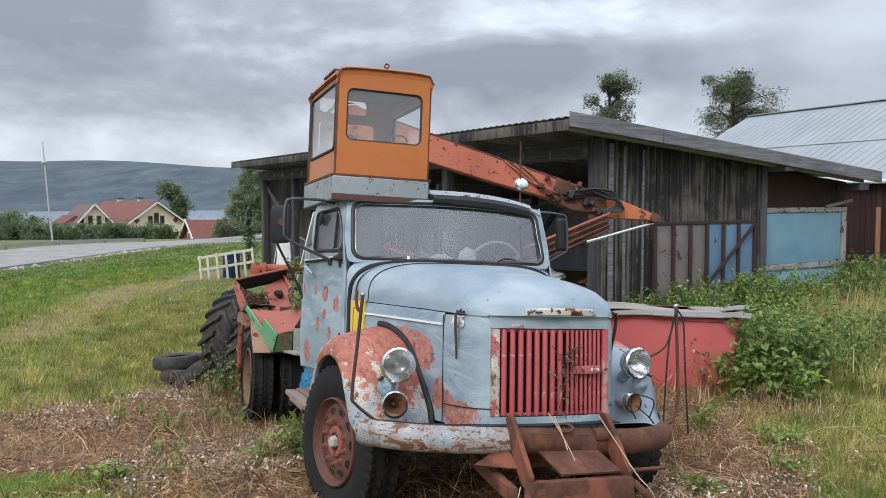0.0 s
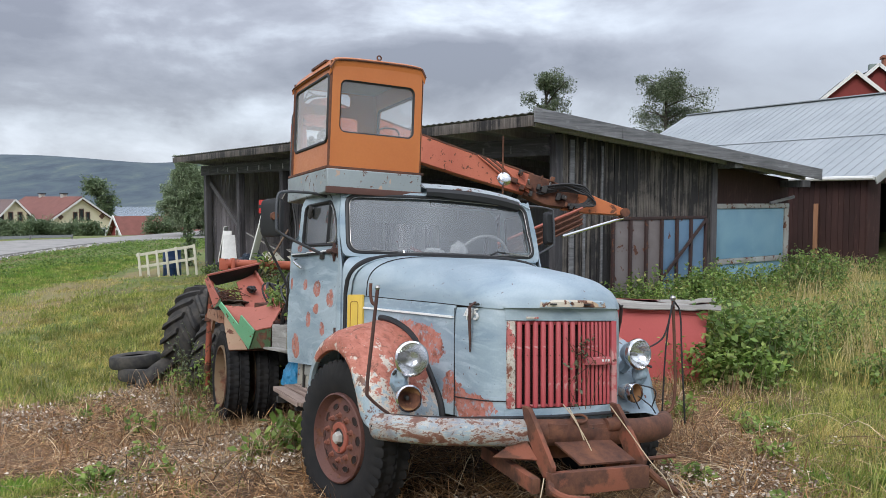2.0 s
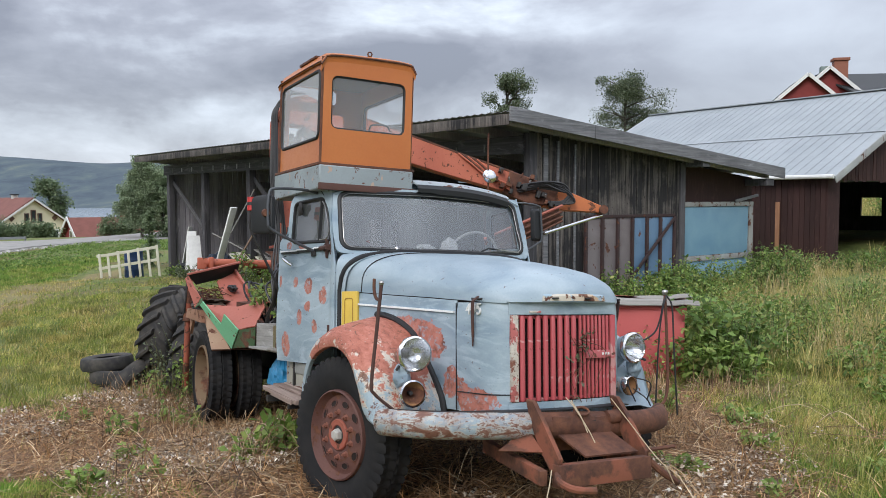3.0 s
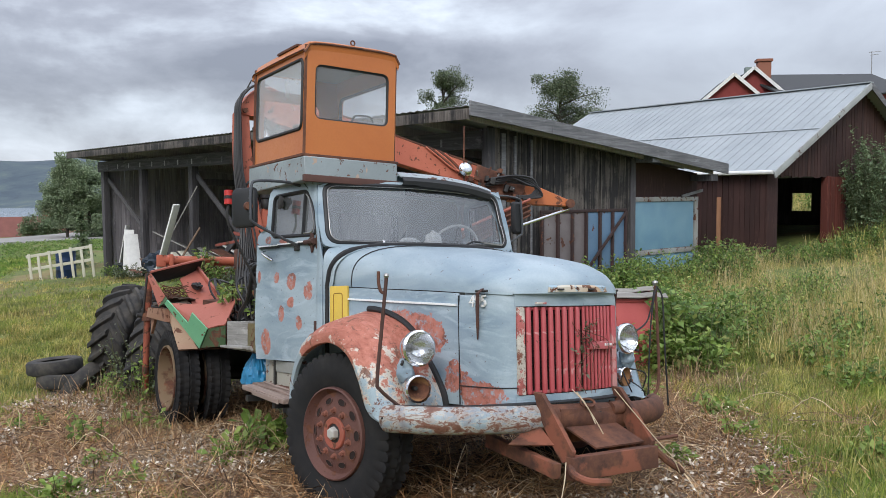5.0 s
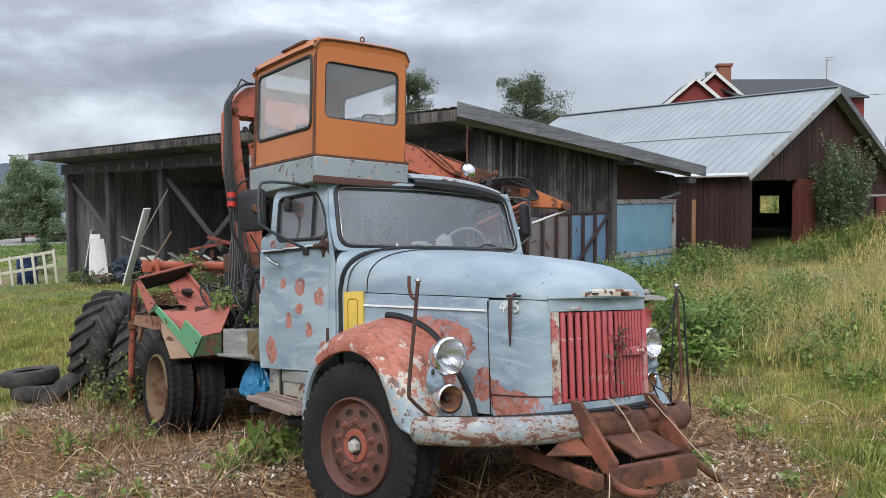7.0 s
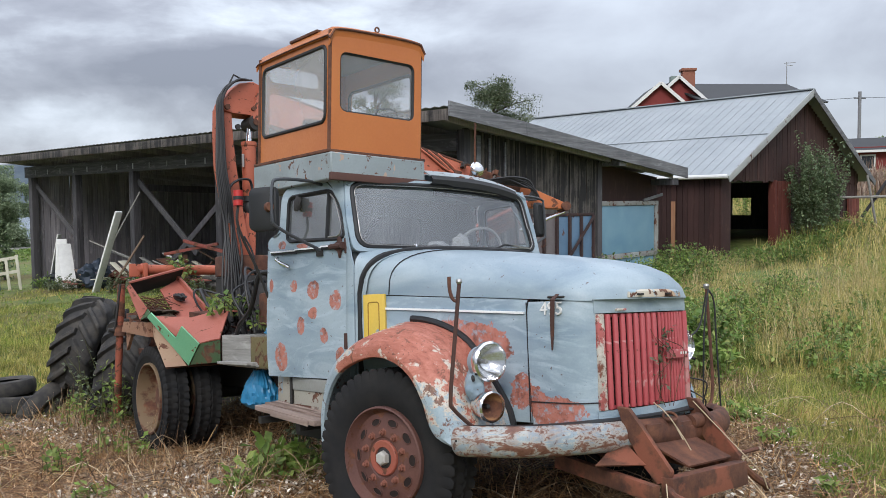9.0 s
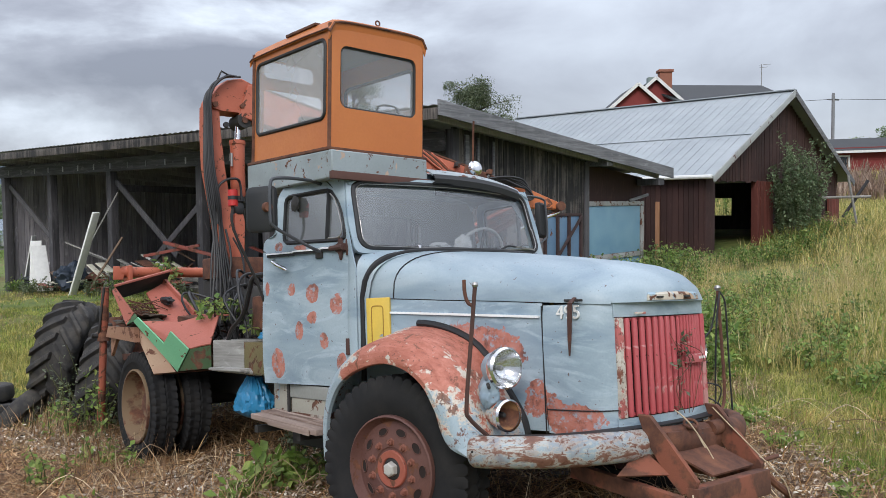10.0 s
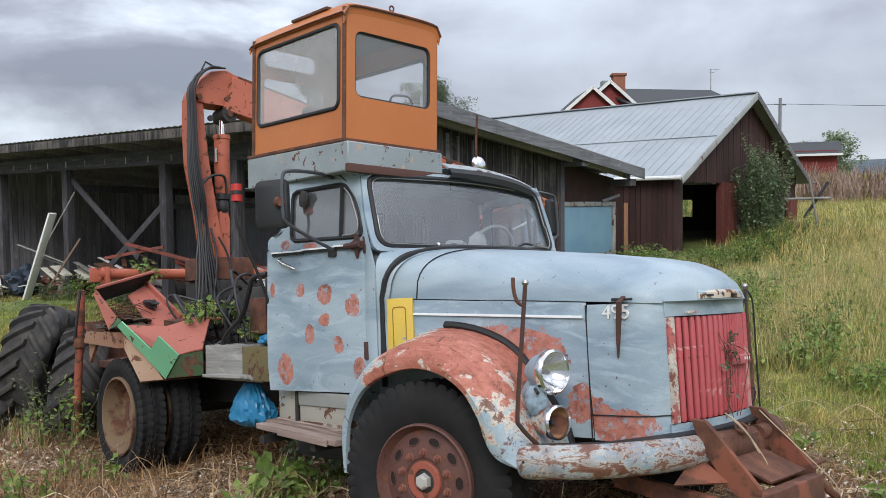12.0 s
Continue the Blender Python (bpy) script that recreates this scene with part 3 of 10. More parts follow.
def make_road():
    k = Mat("old_asphalt", 0.9).world()
    k.color(k.ramp(k.noise(1.2, 8, 0.65), (0.3, (0.20, 0.192, 0.18)), (0.7, (0.33, 0.315, 0.295))))
    k.bump(k.noise(40, 4), 0.3, 0.01)
    d = Vector((0.27, 0.963, 0)).normalized()
    q = Vector((-d.y, d.x, 0))
    p = Vector((-18.56, 34.49, 0))
    rings = []
    for s in range(-14, 30):
        row = []
        for o in np.linspace(0, 7.0, 6):
            v = p + d * (s * 5) + q * float(o)
            row.append((v.x, v.y, max(gz(v.x, v.y), -0.75 - 0.02 * max(0, s * 5 - 45)) + 0.10))
        rings.append(row)
    bm = loft(B(), rings, False)
    thick(bm, 0.3)
    tagged(new("road", to_mesh("road", bm, k.m)), "grey country road of worn asphalt", "road", kind="structure")
    rail = thing("guard_rail", pose(0, 0, 0), "low galvanised steel guard rail beside the road", "guard rail")
    pts = []
    for s in range(-10, 6):
        v = p + d * (s * 4) + q * 7.3
        z = gz(v.x, v.y) - 0.35
        pts.append((v.x, v.y, z + 0.62))
        part("post", bbox(v.x - 0.05, v.x + 0.05, v.y - 0.04, v.y + 0.04, z - 0.3, z + 0.72), M_STEEL, rail)
    zinc = plain("galvanised_steel", (0.36, 0.37, 0.37), 0.6, 0.3)
    for a, b in zip(pts, pts[1:]):
        part("rail", addbeam(B(), a, b, 0.05, 0.16), zinc, rail)


make_road()


def make_gravel():
    """Loose stones along the near edge of the asphalt, one joined mesh."""
    rg = np.random.RandomState(51)
    n = 2600
    along, off = rg.uniform(-34, 55, n), -np.abs(rg.normal(0, 0.55, n)) + 0.12
    d, q = np.array([0.27, 0.963]), np.array([-0.963, 0.27])
    xy = np.array([-18.56, 34.49]) + along[:, None] * d + off[:, None] * q
    z = ground_z(xy[:, 0], xy[:, 1]) + 0.02
    size = rg.uniform(0.03, 0.11, n)
    octa = np.array([(1, 0, 0), (0, 1, 0), (-1, 0, 0), (0, -1, 0), (0, 0, 0.7), (0, 0, -0.5)], float)
    tri = np.array([(0, 1, 4), (1, 2, 4), (2, 3, 4), (3, 0, 4), (1, 0, 5), (2, 1, 5), (3, 2, 5), (0, 3, 5)])
    v = (octa[None] * rg.uniform(0.6, 1.3, (n, 6, 1)) * size[:, None, None] + np.column_stack([xy, z])[:, None]).reshape(-1, 3)
    f = (tri[None] + (np.arange(n) * 6)[:, None, None]).reshape(-1, 3)
    me = bpy.data.meshes.new("gravel")
    me.from_pydata(v.tolist(), [], f.tolist())
    k = Mat("gravel_stones", 0.9)
    k.color(k.ramp(k.island(), (0.0, (0.16, 0.15, 0.14)), (0.6, (0.32, 0.31, 0.29)), (1.0, (0.50, 0.48, 0.45))))
    me.materials.append(k.m)
    tagged(new("gravel", me), "loose grey gravel along the road edge", "gravel", kind="stuff")


make_gravel()

# ---- the lorry; its own axes: x across, y to the rear, z up, origin between the front wheels ----
TRUCK = Matrix.Translation((0.2725, 6.0002, -0.0704)) @ pose(0, 0, 0, -7.5, 1.1, 0) @ pose(0, 0, 0, 0, 0, 20.4)
truck = thing("lorry", TRUCK, "derelict faded blue bonneted lorry with rust and an orange crane", "truck")


def lerp(table, y):
    """Read a table of (station, values...) at y."""
    if y <= table[0][0]:
        return table[0][1:]
    for a, b in zip(table, table[1:]):
        if y <= b[0]:
            f = (y - a[0]) / (b[0] - a[0])
            return tuple(p + (q - p) * f for p, q in zip(a[1:], b[1:]))
    return table[-1][1:]


# station: half width, height of the bonnet's lower edge, height of the crown
BODY = [(-1.06, 0.43, 1.385, 1.455), (-1.02, 0.475, 1.388, 1.515), (-0.95, 0.515, 1.393, 1.575), (-0.86, 0.54, 1.40, 1.615), (-0.7, 0.573, 1.41, 1.650),
        (-0.38, 0.632, 1.43, 1.700), (0.0, 0.704, 1.45, 1.745), (0.3, 0.765, 1.468, 1.772), (0.55, 0.83, 1.482, 1.79), (0.71, 0.855, 1.49, 1.797)]


def bonnet_ring(y, grow=0.0, n=24):
    w, zc, zt = lerp(BODY, y)
    w += grow
    out = []
    for i in range(n + 1):
        a = math.pi * i / n
        c, s = math.cos(a), math.sin(a)
        e = 2 / (2.55 + 1.1 * max(0.0, min(1.0, (y + 0.2) / 0.6)))
        x = -w * math.copysign(abs(c) ** e, c)
        z = zc + (zt + grow - zc) * abs(s) ** e
        bulge = 0.085 * (1 - (x / w) ** 2) * max(0.0, min(1.0, (-0.55 - y) / 0.5))
        rake = 0.19 * max(0.0, min(1.0, y / 0.7)) * abs(s) ** 1.2
        out.append((x, y - bulge - rake, z))
    return out


def make_bonnet():
    ys = [-1.06, -1.045, -1.02, -0.985, -0.95, -0.9, -0.86, -0.78, -0.7, -0.55, -0.38, -0.2, 0.0, 0.15, 0.3, 0.42, 0.55, 0.63, 0.70]
    bm = loft(B(), [bonnet_ring(y) for y in ys], False)
    # front lip, turned down
    lip = [(x * 0.985, y - 0.012 if abs(x) < 0.42 else y, 1.392) for x, y, z in bonnet_ring(-1.06)]
    loft(bm, [lip, bonnet_ring(-1.06)], False)
    bmesh.ops.remove_doubles(bm, verts=bm.verts, dist=1e-4)
    thick(bm, 0.008)
    bonnet = part("bonnet", bm, M_BONNET, truck, "faded pale blue domed bonnet")
    # seams across and along the bonnet's rear corners
    bm = tube(B(), [Vector(p) + Vector((0, 0, 0.002)) for p in bonnet_ring(0.40, 0.002)], 0.004, 5)
    part("seam", bm, M_SEAL, bonnet)
    # peeled lamp plate on the nose
    k = worn_paint("peeled_plate", (0.56, 0.52, 0.44), (0.45, 0.22, 0.07), 0.53, 13, 0.7, second=(0.30, 0.40, 0.47), second_at=0.52)
    bm = B()
    pts = [(x, -1.165 + 0.085 * (x / 0.45) ** 2, z) for x in np.linspace(-0.215, 0.29, 11) for z in (1.40,)]
    loft(bm, [[(x, y + 0.004, z) for x, y, z in pts], [(x * 0.97, y + 0.006, z + 0.032) for x, y, z in pts], [(x * 0.86, y + 0.028, z + 0.055) for x, y, z in pts]], False)
    thick(bm, 0.010)
    nose_plate = part("plate", bm, k, bonnet, "peeled primer and rust patch on the nose")
    for x in (-0.13, 0.12):
        part("slot", bbox(x - 0.02, x + 0.02, -1.172, -1.14, 1.411, 1.422, 0.003), M_DARK, nose_plate)


make_bonnet()


def side_x(y):
    return lerp(BODY, y)[0]


def make_sides():
    for sgn in (-1, 1):
        bm = B()
        rings = []
        for y in (0.60, 0.55, 0.5, 0.42, 0.2, 0.0, -0.2, -0.4, -0.55, -0.690):
            w = side_x(y) + max(0.0, y - 0.42) * 0.16
            zc = lerp(BODY, y)[1]
            rings.append([(sgn * (w + dx), y, z) for dx, z in ((-0.004, zc - 0.006), (0.004, zc - 0.05), (0.008, 1.2), (0.004, 0.95), (-0.01, 0.70))])
        loft(bm, rings, False)
        thick(bm, 0.006)
        panel = part("side_panel", bm, M_SIDE, truck, "blue engine side panel with red primer patches")
        # chrome strip
        pts = [(sgn * (side_x(y) + 0.012), y, 1.388 - (0.50 - y) * 0.049) for y in np.linspace(0.43, -0.68, 10)]
        bm = B()
        for a, b in zip(pts, pts[1:]):
            addbeam(bm, a, b, 0.016, 0.013)
        part("trim_strip", bm, M_GLINTTRIM, panel, "chrome strip with its highlight painted near-white")
        # yellow vent lid
        m = Matrix.Translation((sgn * 0.842, 0.502, 1.325)) @ pose(0, 0, 0, 0, 0, -sgn * 20)
        lid = part("vent_lid", bbox(-0.012, 0.012, -0.092, 0.088, -0.19, 0.158, 0.008, m), M_LIDYELLOW, panel, "yellow painted vent lid")
        bm = B()
        o = [(0, a, b) for a, b in rrect(-0.045, 0.045, -0.16, 0.105, 0.02, 4)]
        tube(bm, [m @ Vector((sgn * 0.013, b, c)) for a, b, c in o], 0.0035, 5, True)
        part("groove", bm, plain("ochre", (0.30, 0.17, 0.03), 0.7), lid)
        # nose shell, from the seam round the corner to the grille
        bm = B()
        rings = []
        for y in (-0.696, -0.78, -0.86, -0.92, -0.97, -1.01, -1.04, -1.058):
            w = side_x(y) if y > -0.95 else {-0.97: 0.498, -1.01: 0.472, -1.04: 0.435, -1.058: 0.40}[y]
            rings.append([(sgn * (w + dx), y, z) for dx, z in ((-0.006, 1.392), (0.004, 1.34), (0.008, 1.15), (0.004, 0.95), (-0.004, 0.84), (-0.012, 0.69))])
        loft(bm, rings, False)
        thick(bm, 0.006)
        nose = part("nose_shell", bm, M_SIDE, truck)
        pts = [(sgn * (side_x(y) + 0.004), y, 0.822) for y in (-0.70, -0.78, -0.86, -0.93)] + [(sgn * 0.476, -1.012, 0.822), (sgn * 0.405, -1.06, 0.822)]
        part("seam", tube(B(), pts, 0.0035, 5), M_SEAL, nose)
        part("seam", tube(B(), [(sgn * 0.581, -0.693, z) for z in (0.69, 1.0, 1.39)], 0.004, 5), M_SEAL, nose)
        rows = [[(sgn * x, y - w, z), (sgn * x, y + w, z)] for x, y, z, w in ((0.545, -0.908, 1.43, 0.012), (0.585, -0.905, 1.40, 0.015), (0.580, -0.893, 1.30, 0.015), (0.568, -0.876, 1.20, 0.011), (0.562, -0.866, 1.115, 0.003))]
        part("catch", thick(loft(B(), rows, False), 0.007), M_DARKRUST, nose, "rusty tapering bonnet catch")
        part("catch_bar", tube(B(), [(sgn * 0.548, -0.84, 1.415), (sgn * 0.548, -0.96, 1.412)], 0.008, 6), M_DARK, nose)
    # above and below the grille
    for z0, z1 in ((1.315, 1.392), (0.69, 0.775)):
        bm = B()
        loft(bm, [[(x, -1.060 - 0.05 * (1 - (x / 0.42) ** 2), z) for x in np.linspace(-0.415, 0.415, 15)] for z in (z0, (z0 + z1) / 2, z1)], False)
        thick(bm, 0.008)
        part("grille_surround", bm, M_SIDE, truck)


make_sides()


def make_badge():
    cu = bpy.data.curves.new("badge", "FONT")
    cu.body, cu.size, cu.extrude, cu.align_x = "495", 0.105, 0.006, "CENTER"
    tmp = bpy.data.objects.new("badge", cu)
    scene.collection.objects.link(tmp)
    me = bpy.data.meshes.new_from_object(tmp.evaluated_get(bpy.context.evaluated_depsgraph_get()))
    bpy.data.objects.remove(tmp)
    me.materials.clear()
    me.materials.append(plain("badge_white", (0.75, 0.75, 0.73), 0.4))
    me.transform(Matrix.Translation((-0.548, -0.86, 1.315)) @ pose(0, 0, 0, 90, 0, -82))
    ob = part("badge", me, None, truck, "white model number badge reading 495")
    return ob


make_badge()


def make_grille():
    fy = lambda x: -1.062 - 0.05 * (1 - (x / 0.42) ** 2)
    bm = B()
    loft(bm, [[(x, fy(x) + 0.09, z) for x in np.linspace(-0.40, 0.40, 11)] for z in (0.775, 1.315)], False)
    thick(bm, 0.01)
    g = part("grille", bm, plain("radiator_dark", (0.030, 0.012, 0.013), 0.8), truck, "red painted grille of upright rounded bars")
    bm = B()
    lathe(bm, [(0.0, 0.0), (0.0135, 0.0), (0.0175, 0.02), (0.0175, 0.50), (0.0135, 0.527), (0.0, 0.527)], 10)
    bar = to_mesh("bar", bm, M_GRILLE)
    bm = B()
    lathe(bm, [(0.0, 0.0), (0.008, 0.0), (0.0105, 0.02), (0.0105, 0.50), (0.008, 0.527), (0.0, 0.527)], 8)
    thin = to_mesh("bar", bm, M_GRILLE)
    xs = [-0.325 + i * 0.053 for i in range(8)] + [0.10 + i * 0.0345 for i in range(8)]
    for i, x in enumerate(xs):
        ob = part("bar", bar if i < 8 else thin, None, g)
        ob.matrix_local = Matrix.Translation((x, fy(x) + 0.006, 0.781)) @ pose(0, 0, 0, 0, 0, 40 * i)
    for x0, x1 in ((-0.405, -0.352), (0.372, 0.412)):
        part("edge_plate", bbox(x0, x1, fy((x0 + x1) / 2) - 0.006, fy((x0 + x1) / 2) + 0.02, 0.778, 1.312, 0.004), M_EDGE if x0 < 0 else M_GRILLE, g)
    plate = part("name_plate", bbox(0.13, 0.325, -1.128, -1.112, 1.035, 1.085, 0.003), M_GRILLE, g, "small red name plate")
    for x in (0.255, 0.28, 0.30):
        part("mark", bbox(x, x + 0.013, -1.1315, -1.127, 1.055, 1.07), M_WHITE, plate)
    for z in (0.788, 1.30):
        bm = B()
        pts = [(x, fy(x) + 0.028, z) for x in np.linspace(-0.39, 0.39, 11)]
        part("rail", tube(bm, pts, 0.012, 6), M_GRILLE, g)
    part("ornament", bevel(addbox(B(), -0.30, -0.215, -1.126, -1.110, 1.326, 1.339), 0.005), M_EDGE, g, "chipped white ornament above the bars")
    rv = random.Random(21)
    for i in range(4):
        x0 = rv.uniform(-0.02, 0.16)
        pts = [(x0, -1.13, 0.76), (x0 + rv.uniform(-0.1, 0.1), -1.145, 0.92), (x0 + rv.uniform(-0.12, 0.15), -1.14, 1.05 + rv.uniform(0, 0.05)), (x0 + rv.uniform(-0.1, 0.2), -1.135, 1.12 + rv.uniform(0, 0.12))]
        part("dead_vine", tube(B(), smooth_path(pts, 5), 0.0025, 4), M_RUST, g, "dry vine caught in the bars")
    return g


grille = make_grille()


def fender_shape():
    """Rings across the guard, from the rear foot over the wheel to the front foot."""
    outer = [(0.715, 0.46), (0.695, 0.64), (0.64, 0.80), (0.50, 0.955), (0.29, 1.047), (0.05, 1.093), (-0.17, 1.066), (-0.335, 0.982), (-0.43, 0.862), (-0.465, 0.74), (-0.52, 0.662), (-0.64, 0.622)]
    ridge = [(0.775, 0.46), (0.80, 0.64), (0.765, 0.79), (0.68, 0.96), (0.50, 1.115), (0.17, 1.222), (-0.17, 1.192), (-0.40, 1.075), (-0.545, 0.92), (-0.62, 0.79), (-0.665, 0.70), (-0.705, 0.63)]
    inner = [(0.62, 0.46), (0.64, 0.70), (0.64, 1.0), (0.58, 1.17), (0.42, 1.262), (0.20, 1.298), (-0.05, 1.256), (-0.26, 1.15), (-0.42, 0.95), (-0.53, 0.785), (-0.56, 0.70), (-0.575, 0.625)]
    po, pr, pi = (smooth_path([(0, a, b) for a, b in q], 4) for q in (outer, ridge, inner))
    rings = []
    n = len(po)
    for i in range(n):
        f = i / (n - 1)
        o, r, q = po[i], pr[i], pi[i]
        xo = -1.165 + 0.05 * max(0, (f - 0.7) / 0.3) + 0.04 * max(0.0, 0.35 - f) / 0.35
        xi = -side_x(q.y) + 0.004
        if q.y > 0.45:
            xi = -0.85
        rings.append([(xo + 0.025, o.y, o.z - 0.006), (xo, o.y, o.z), (xo - 0.006, o.y * 0.7 + r.y * 0.3, o.z * 0.72 + r.z * 0.28), (xo + 0.022, o.y * 0.3 + r.y * 0.7, o.z * 0.28 + r.z * 0.72), (xo + 0.085, r.y, r.z),
                      (-0.96, r.y * 0.85 + q.y * 0.15, r.z * 0.80 + q.z * 0.20 + 0.020), (-0.83, r.y * 0.5 + q.y * 0.5, r.z * 0.42 + q.z * 0.58 + 0.016), (xi, q.y, q.z)])
    return rings


def make_fenders():
    rings = fender_shape()
    bm = loft(B(), rings, False)
    thick(bm, 0.008)
    right = mirrored(bm)
    a = part("front_fender", bm, M_FENDER, truck, "rounded front mudguard with flaking red, white and blue paint")
    b = part("front_fender", right, truck_paint("right_fender_paint", [("yz", -0.1, 1.25, 0.35, 0.10)], 0.60, False), truck, "blue rounded front mudguard with rust specks")
    for sgn, f in ((1, a), (-1, b)):
        pts = [(sgn * (r[-1][0] - 0.012), r[-1][1], r[-1][2] + 0.012) for r in rings[20:]]
        part("beading", tube(B(), pts, 0.024, 8), M_SEAL, f, "black rubber beading")


make_fenders()


def wheel_tyre(r=0.525, w=0.27, rim=0.30, lugs=46, lug=0.020):
    """Tyre round z in one skin, its tread and shoulder blocks pressed out of it."""
    h = w / 2
    prof = [(rim, -0.72), (rim + 0.03, -0.86), (rim + 0.10, -1.0), (r - 0.095, -0.98), (r - 0.055, -0.93), (r - 0.02, -0.86), (r, -0.80), (r, -0.46), (r, -0.40), (r, -0.08), (r, -0.02),
            (r, 0.02), (r, 0.08), (r, 0.40), (r, 0.46), (r, 0.80), (r - 0.02, 0.86), (r - 0.055, 0.93), (r - 0.095, 0.98), (rim + 0.10, 1.0), (rim + 0.03, 0.86), (rim, 0.72)]
    n = lugs * 4
    rings = []
    for i in range(n):
        a = 2 * math.pi * i / n
        ring = []
        for j, (q, z) in enumerate(prof):
            az = abs(z)
            if 0.5 < az <= 0.95 or (3 <= j <= 6) or (15 <= j <= 18):
                groove = (i + (2 if z > 0 else 0)) % 4 == 0
                d = lug * 1.1 if groove and q > r - 0.08 else 0.0
            elif az <= 0.5 and q == r:
                groove = (i + (1 if z > 0 else 3)) % 4 == 0
                d = lug * 0.8 if groove or 0.40 <= az <= 0.46 or az <= 0.02 else 0.0
            else:
                d = 0.0
            ring.append(((q - d) * math.cos(a), (q - d) * math.sin(a), z * h))
        rings.append(ring)
    return loft(B(), rings + rings[:1], False)


def close_ring(bm):
    bmesh.ops.remove_doubles(bm, verts=bm.verts, dist=1e-5)
    return bm


TYRE = to_mesh("tyre", close_ring(wheel_tyre(0.535, 0.27, 0.30, 46, 0.022)), M_RUBBER)
AX_L = pose(0, 0, 0, 0, -90, 0)
AX_R = pose(0, 0, 0, 0, 90, 0)


M_RECESS = plain("dark_recess", (0.020, 0.012, 0.010), 0.95)
M_NUT = worn_paint("nut_paint", (0.25, 0.095, 0.065), (0.19, 0.075, 0.05), 0.55, 20, 0.7)
M_PALENUT = worn_paint("pale_nut", (0.46, 0.45, 0.42), (0.38, 0.36, 0.32), 0.58, 14, 0.6)


def front_wheel(sgn):
    m = Matrix.Translation((sgn * 1.0, 0.03 - 0.04 * sgn, 0.485)) @ pose(0, 0, 0, 0, 0, 14) @ (AX_L if sgn < 0 else AX_R)
    tyre = part("wheel", TYRE, None, truck, "worn black tyre on a rusty red disc wheel")
    tyre.matrix_local = m
    bm = lathe(B(), [(0.315, 0.055), (0.308, 0.128), (0.298, 0.135), (0.288, 0.118), (0.280, 0.092), (0.268, 0.078), (0.255, 0.080), (0.235, 0.088), (0.180, 0.104), (0.125, 0.106), (0.118, 0.100), (0.0, 0.096), (0.0, -0.05), (0.30, -0.06), (0.315, 0.055)], 48)
    rim = part("rim", bm, M_HUBRED, tyre, "rusty dark red steel disc with oval holes")
    slope = Vector((0.29, 0.0, 1.0)).normalized()
    for i in range(10):
        a = 2 * math.pi * (i + 0.5) / 10
        turn = Matrix.Rotation(a, 4, "Z")
        z = slope
        t = Vector((0, 1, 0))
        r = t.cross(z)
        mm = turn @ (Matrix.Translation(Vector((0.215, 0, 0.0938)) + z * 0.0015) @ Matrix((r, t, z)).transposed().to_4x4())
        part("hole", lathe(B(), [(0.0, 0.001), (0.037, 0.001), (0.038, -0.004), (0.0, -0.004)], 16, mm @ Matrix.Diagonal((0.62, 1.0, 1, 1))), M_RECESS, tyre)
        part("hole_lip", tube(B(), [mm @ Vector((0.0225 * math.cos(q), 0.036 * math.sin(q), 0.003)) for q in np.linspace(0, 2 * math.pi, 18, endpoint=False)], 0.0028, 5, True), M_HUBRED, tyre)
    for i in range(10):
        a = 2 * math.pi * i / 10
        mm = pose(0.152 * math.cos(a), 0.152 * math.sin(a), 0.104)
        bm = lathe(B(), [(0.0, 0.034), (0.009, 0.034), (0.010, 0.022), (0.017, 0.022), (0.019, 0.004), (0.025, 0.003), (0.026, 0.0), (0.0, 0.0)], 6, mm)
        part("nut", bm, M_NUT, tyre)
    bm = lathe(B(), [(0.062, 0.100), (0.066, 0.114), (0.100, 0.116), (0.106, 0.110), (0.108, 0.092), (0.0, 0.092)], 32)
    part("hub", bm, M_HUB, tyre, "flaking orange-red hub flange")
    part("hub_recess", lathe(B(), [(0.0, 0.106), (0.058, 0.106), (0.064, 0.102), (0.0, 0.097)], 24), M_DARK, tyre)
    bm = lathe(B(), [(0.0, 0.148), (0.030, 0.146), (0.042, 0.136), (0.046, 0.107), (0.0, 0.10)], 6)
    part("hub_cap", bm, M_PALENUT, tyre, "pale grey hexagonal hub nut")


front_wheel(-1)
front_wheel(1)
REAR_TYRE = to_mesh("tyre", close_ring(wheel_tyre(0.50, 0.25, 0.335, 44, 0.022)), M_RUBBER)


def rear_wheel(x, sgn, deep):
    m = Matrix.Translation((x, 3.87, 0.61)) @ (AX_L if sgn < 0 else AX_R)
    tyre = part("wheel", REAR_TYRE, None, truck, "worn twin rear tyre with a tan rusted rim")
    tyre.matrix_local = m
    bm = lathe(B(), [(0.345, 0.05), (0.34, 0.118), (0.325, 0.12), (0.312, 0.06), (0.285, deep + 0.03), (0.23, deep), (0.12, deep - 0.01), (0.11, deep + 0.08), (0.0, deep + 0.09), (0.0, deep - 0.06), (0.33, -0.08), (0.345, 0.05)], 36)
    part("rim", bm, M_RIM2, tyre, "tan and rust coloured dished rim")


for q in (-1, 1):
    rear_wheel(q * 1.115, q, -0.075)
    rear_wheel(q * 0.80, q, -0.02)


# ---- cab ----
def door_x(y, z):
    x = -(0.903 + 0.155 * (y - 0.75))
    if z <= 1.87:
        f = min(1.0, (1.87 - z) / 0.6)
        return x - 0.020 * f + (0.015 * max(0.0, (1.15 - z) / 0.25) ** 2 if z < 1.15 else 0)
    return x + 0.030 * (z - 1.87) / 0.45


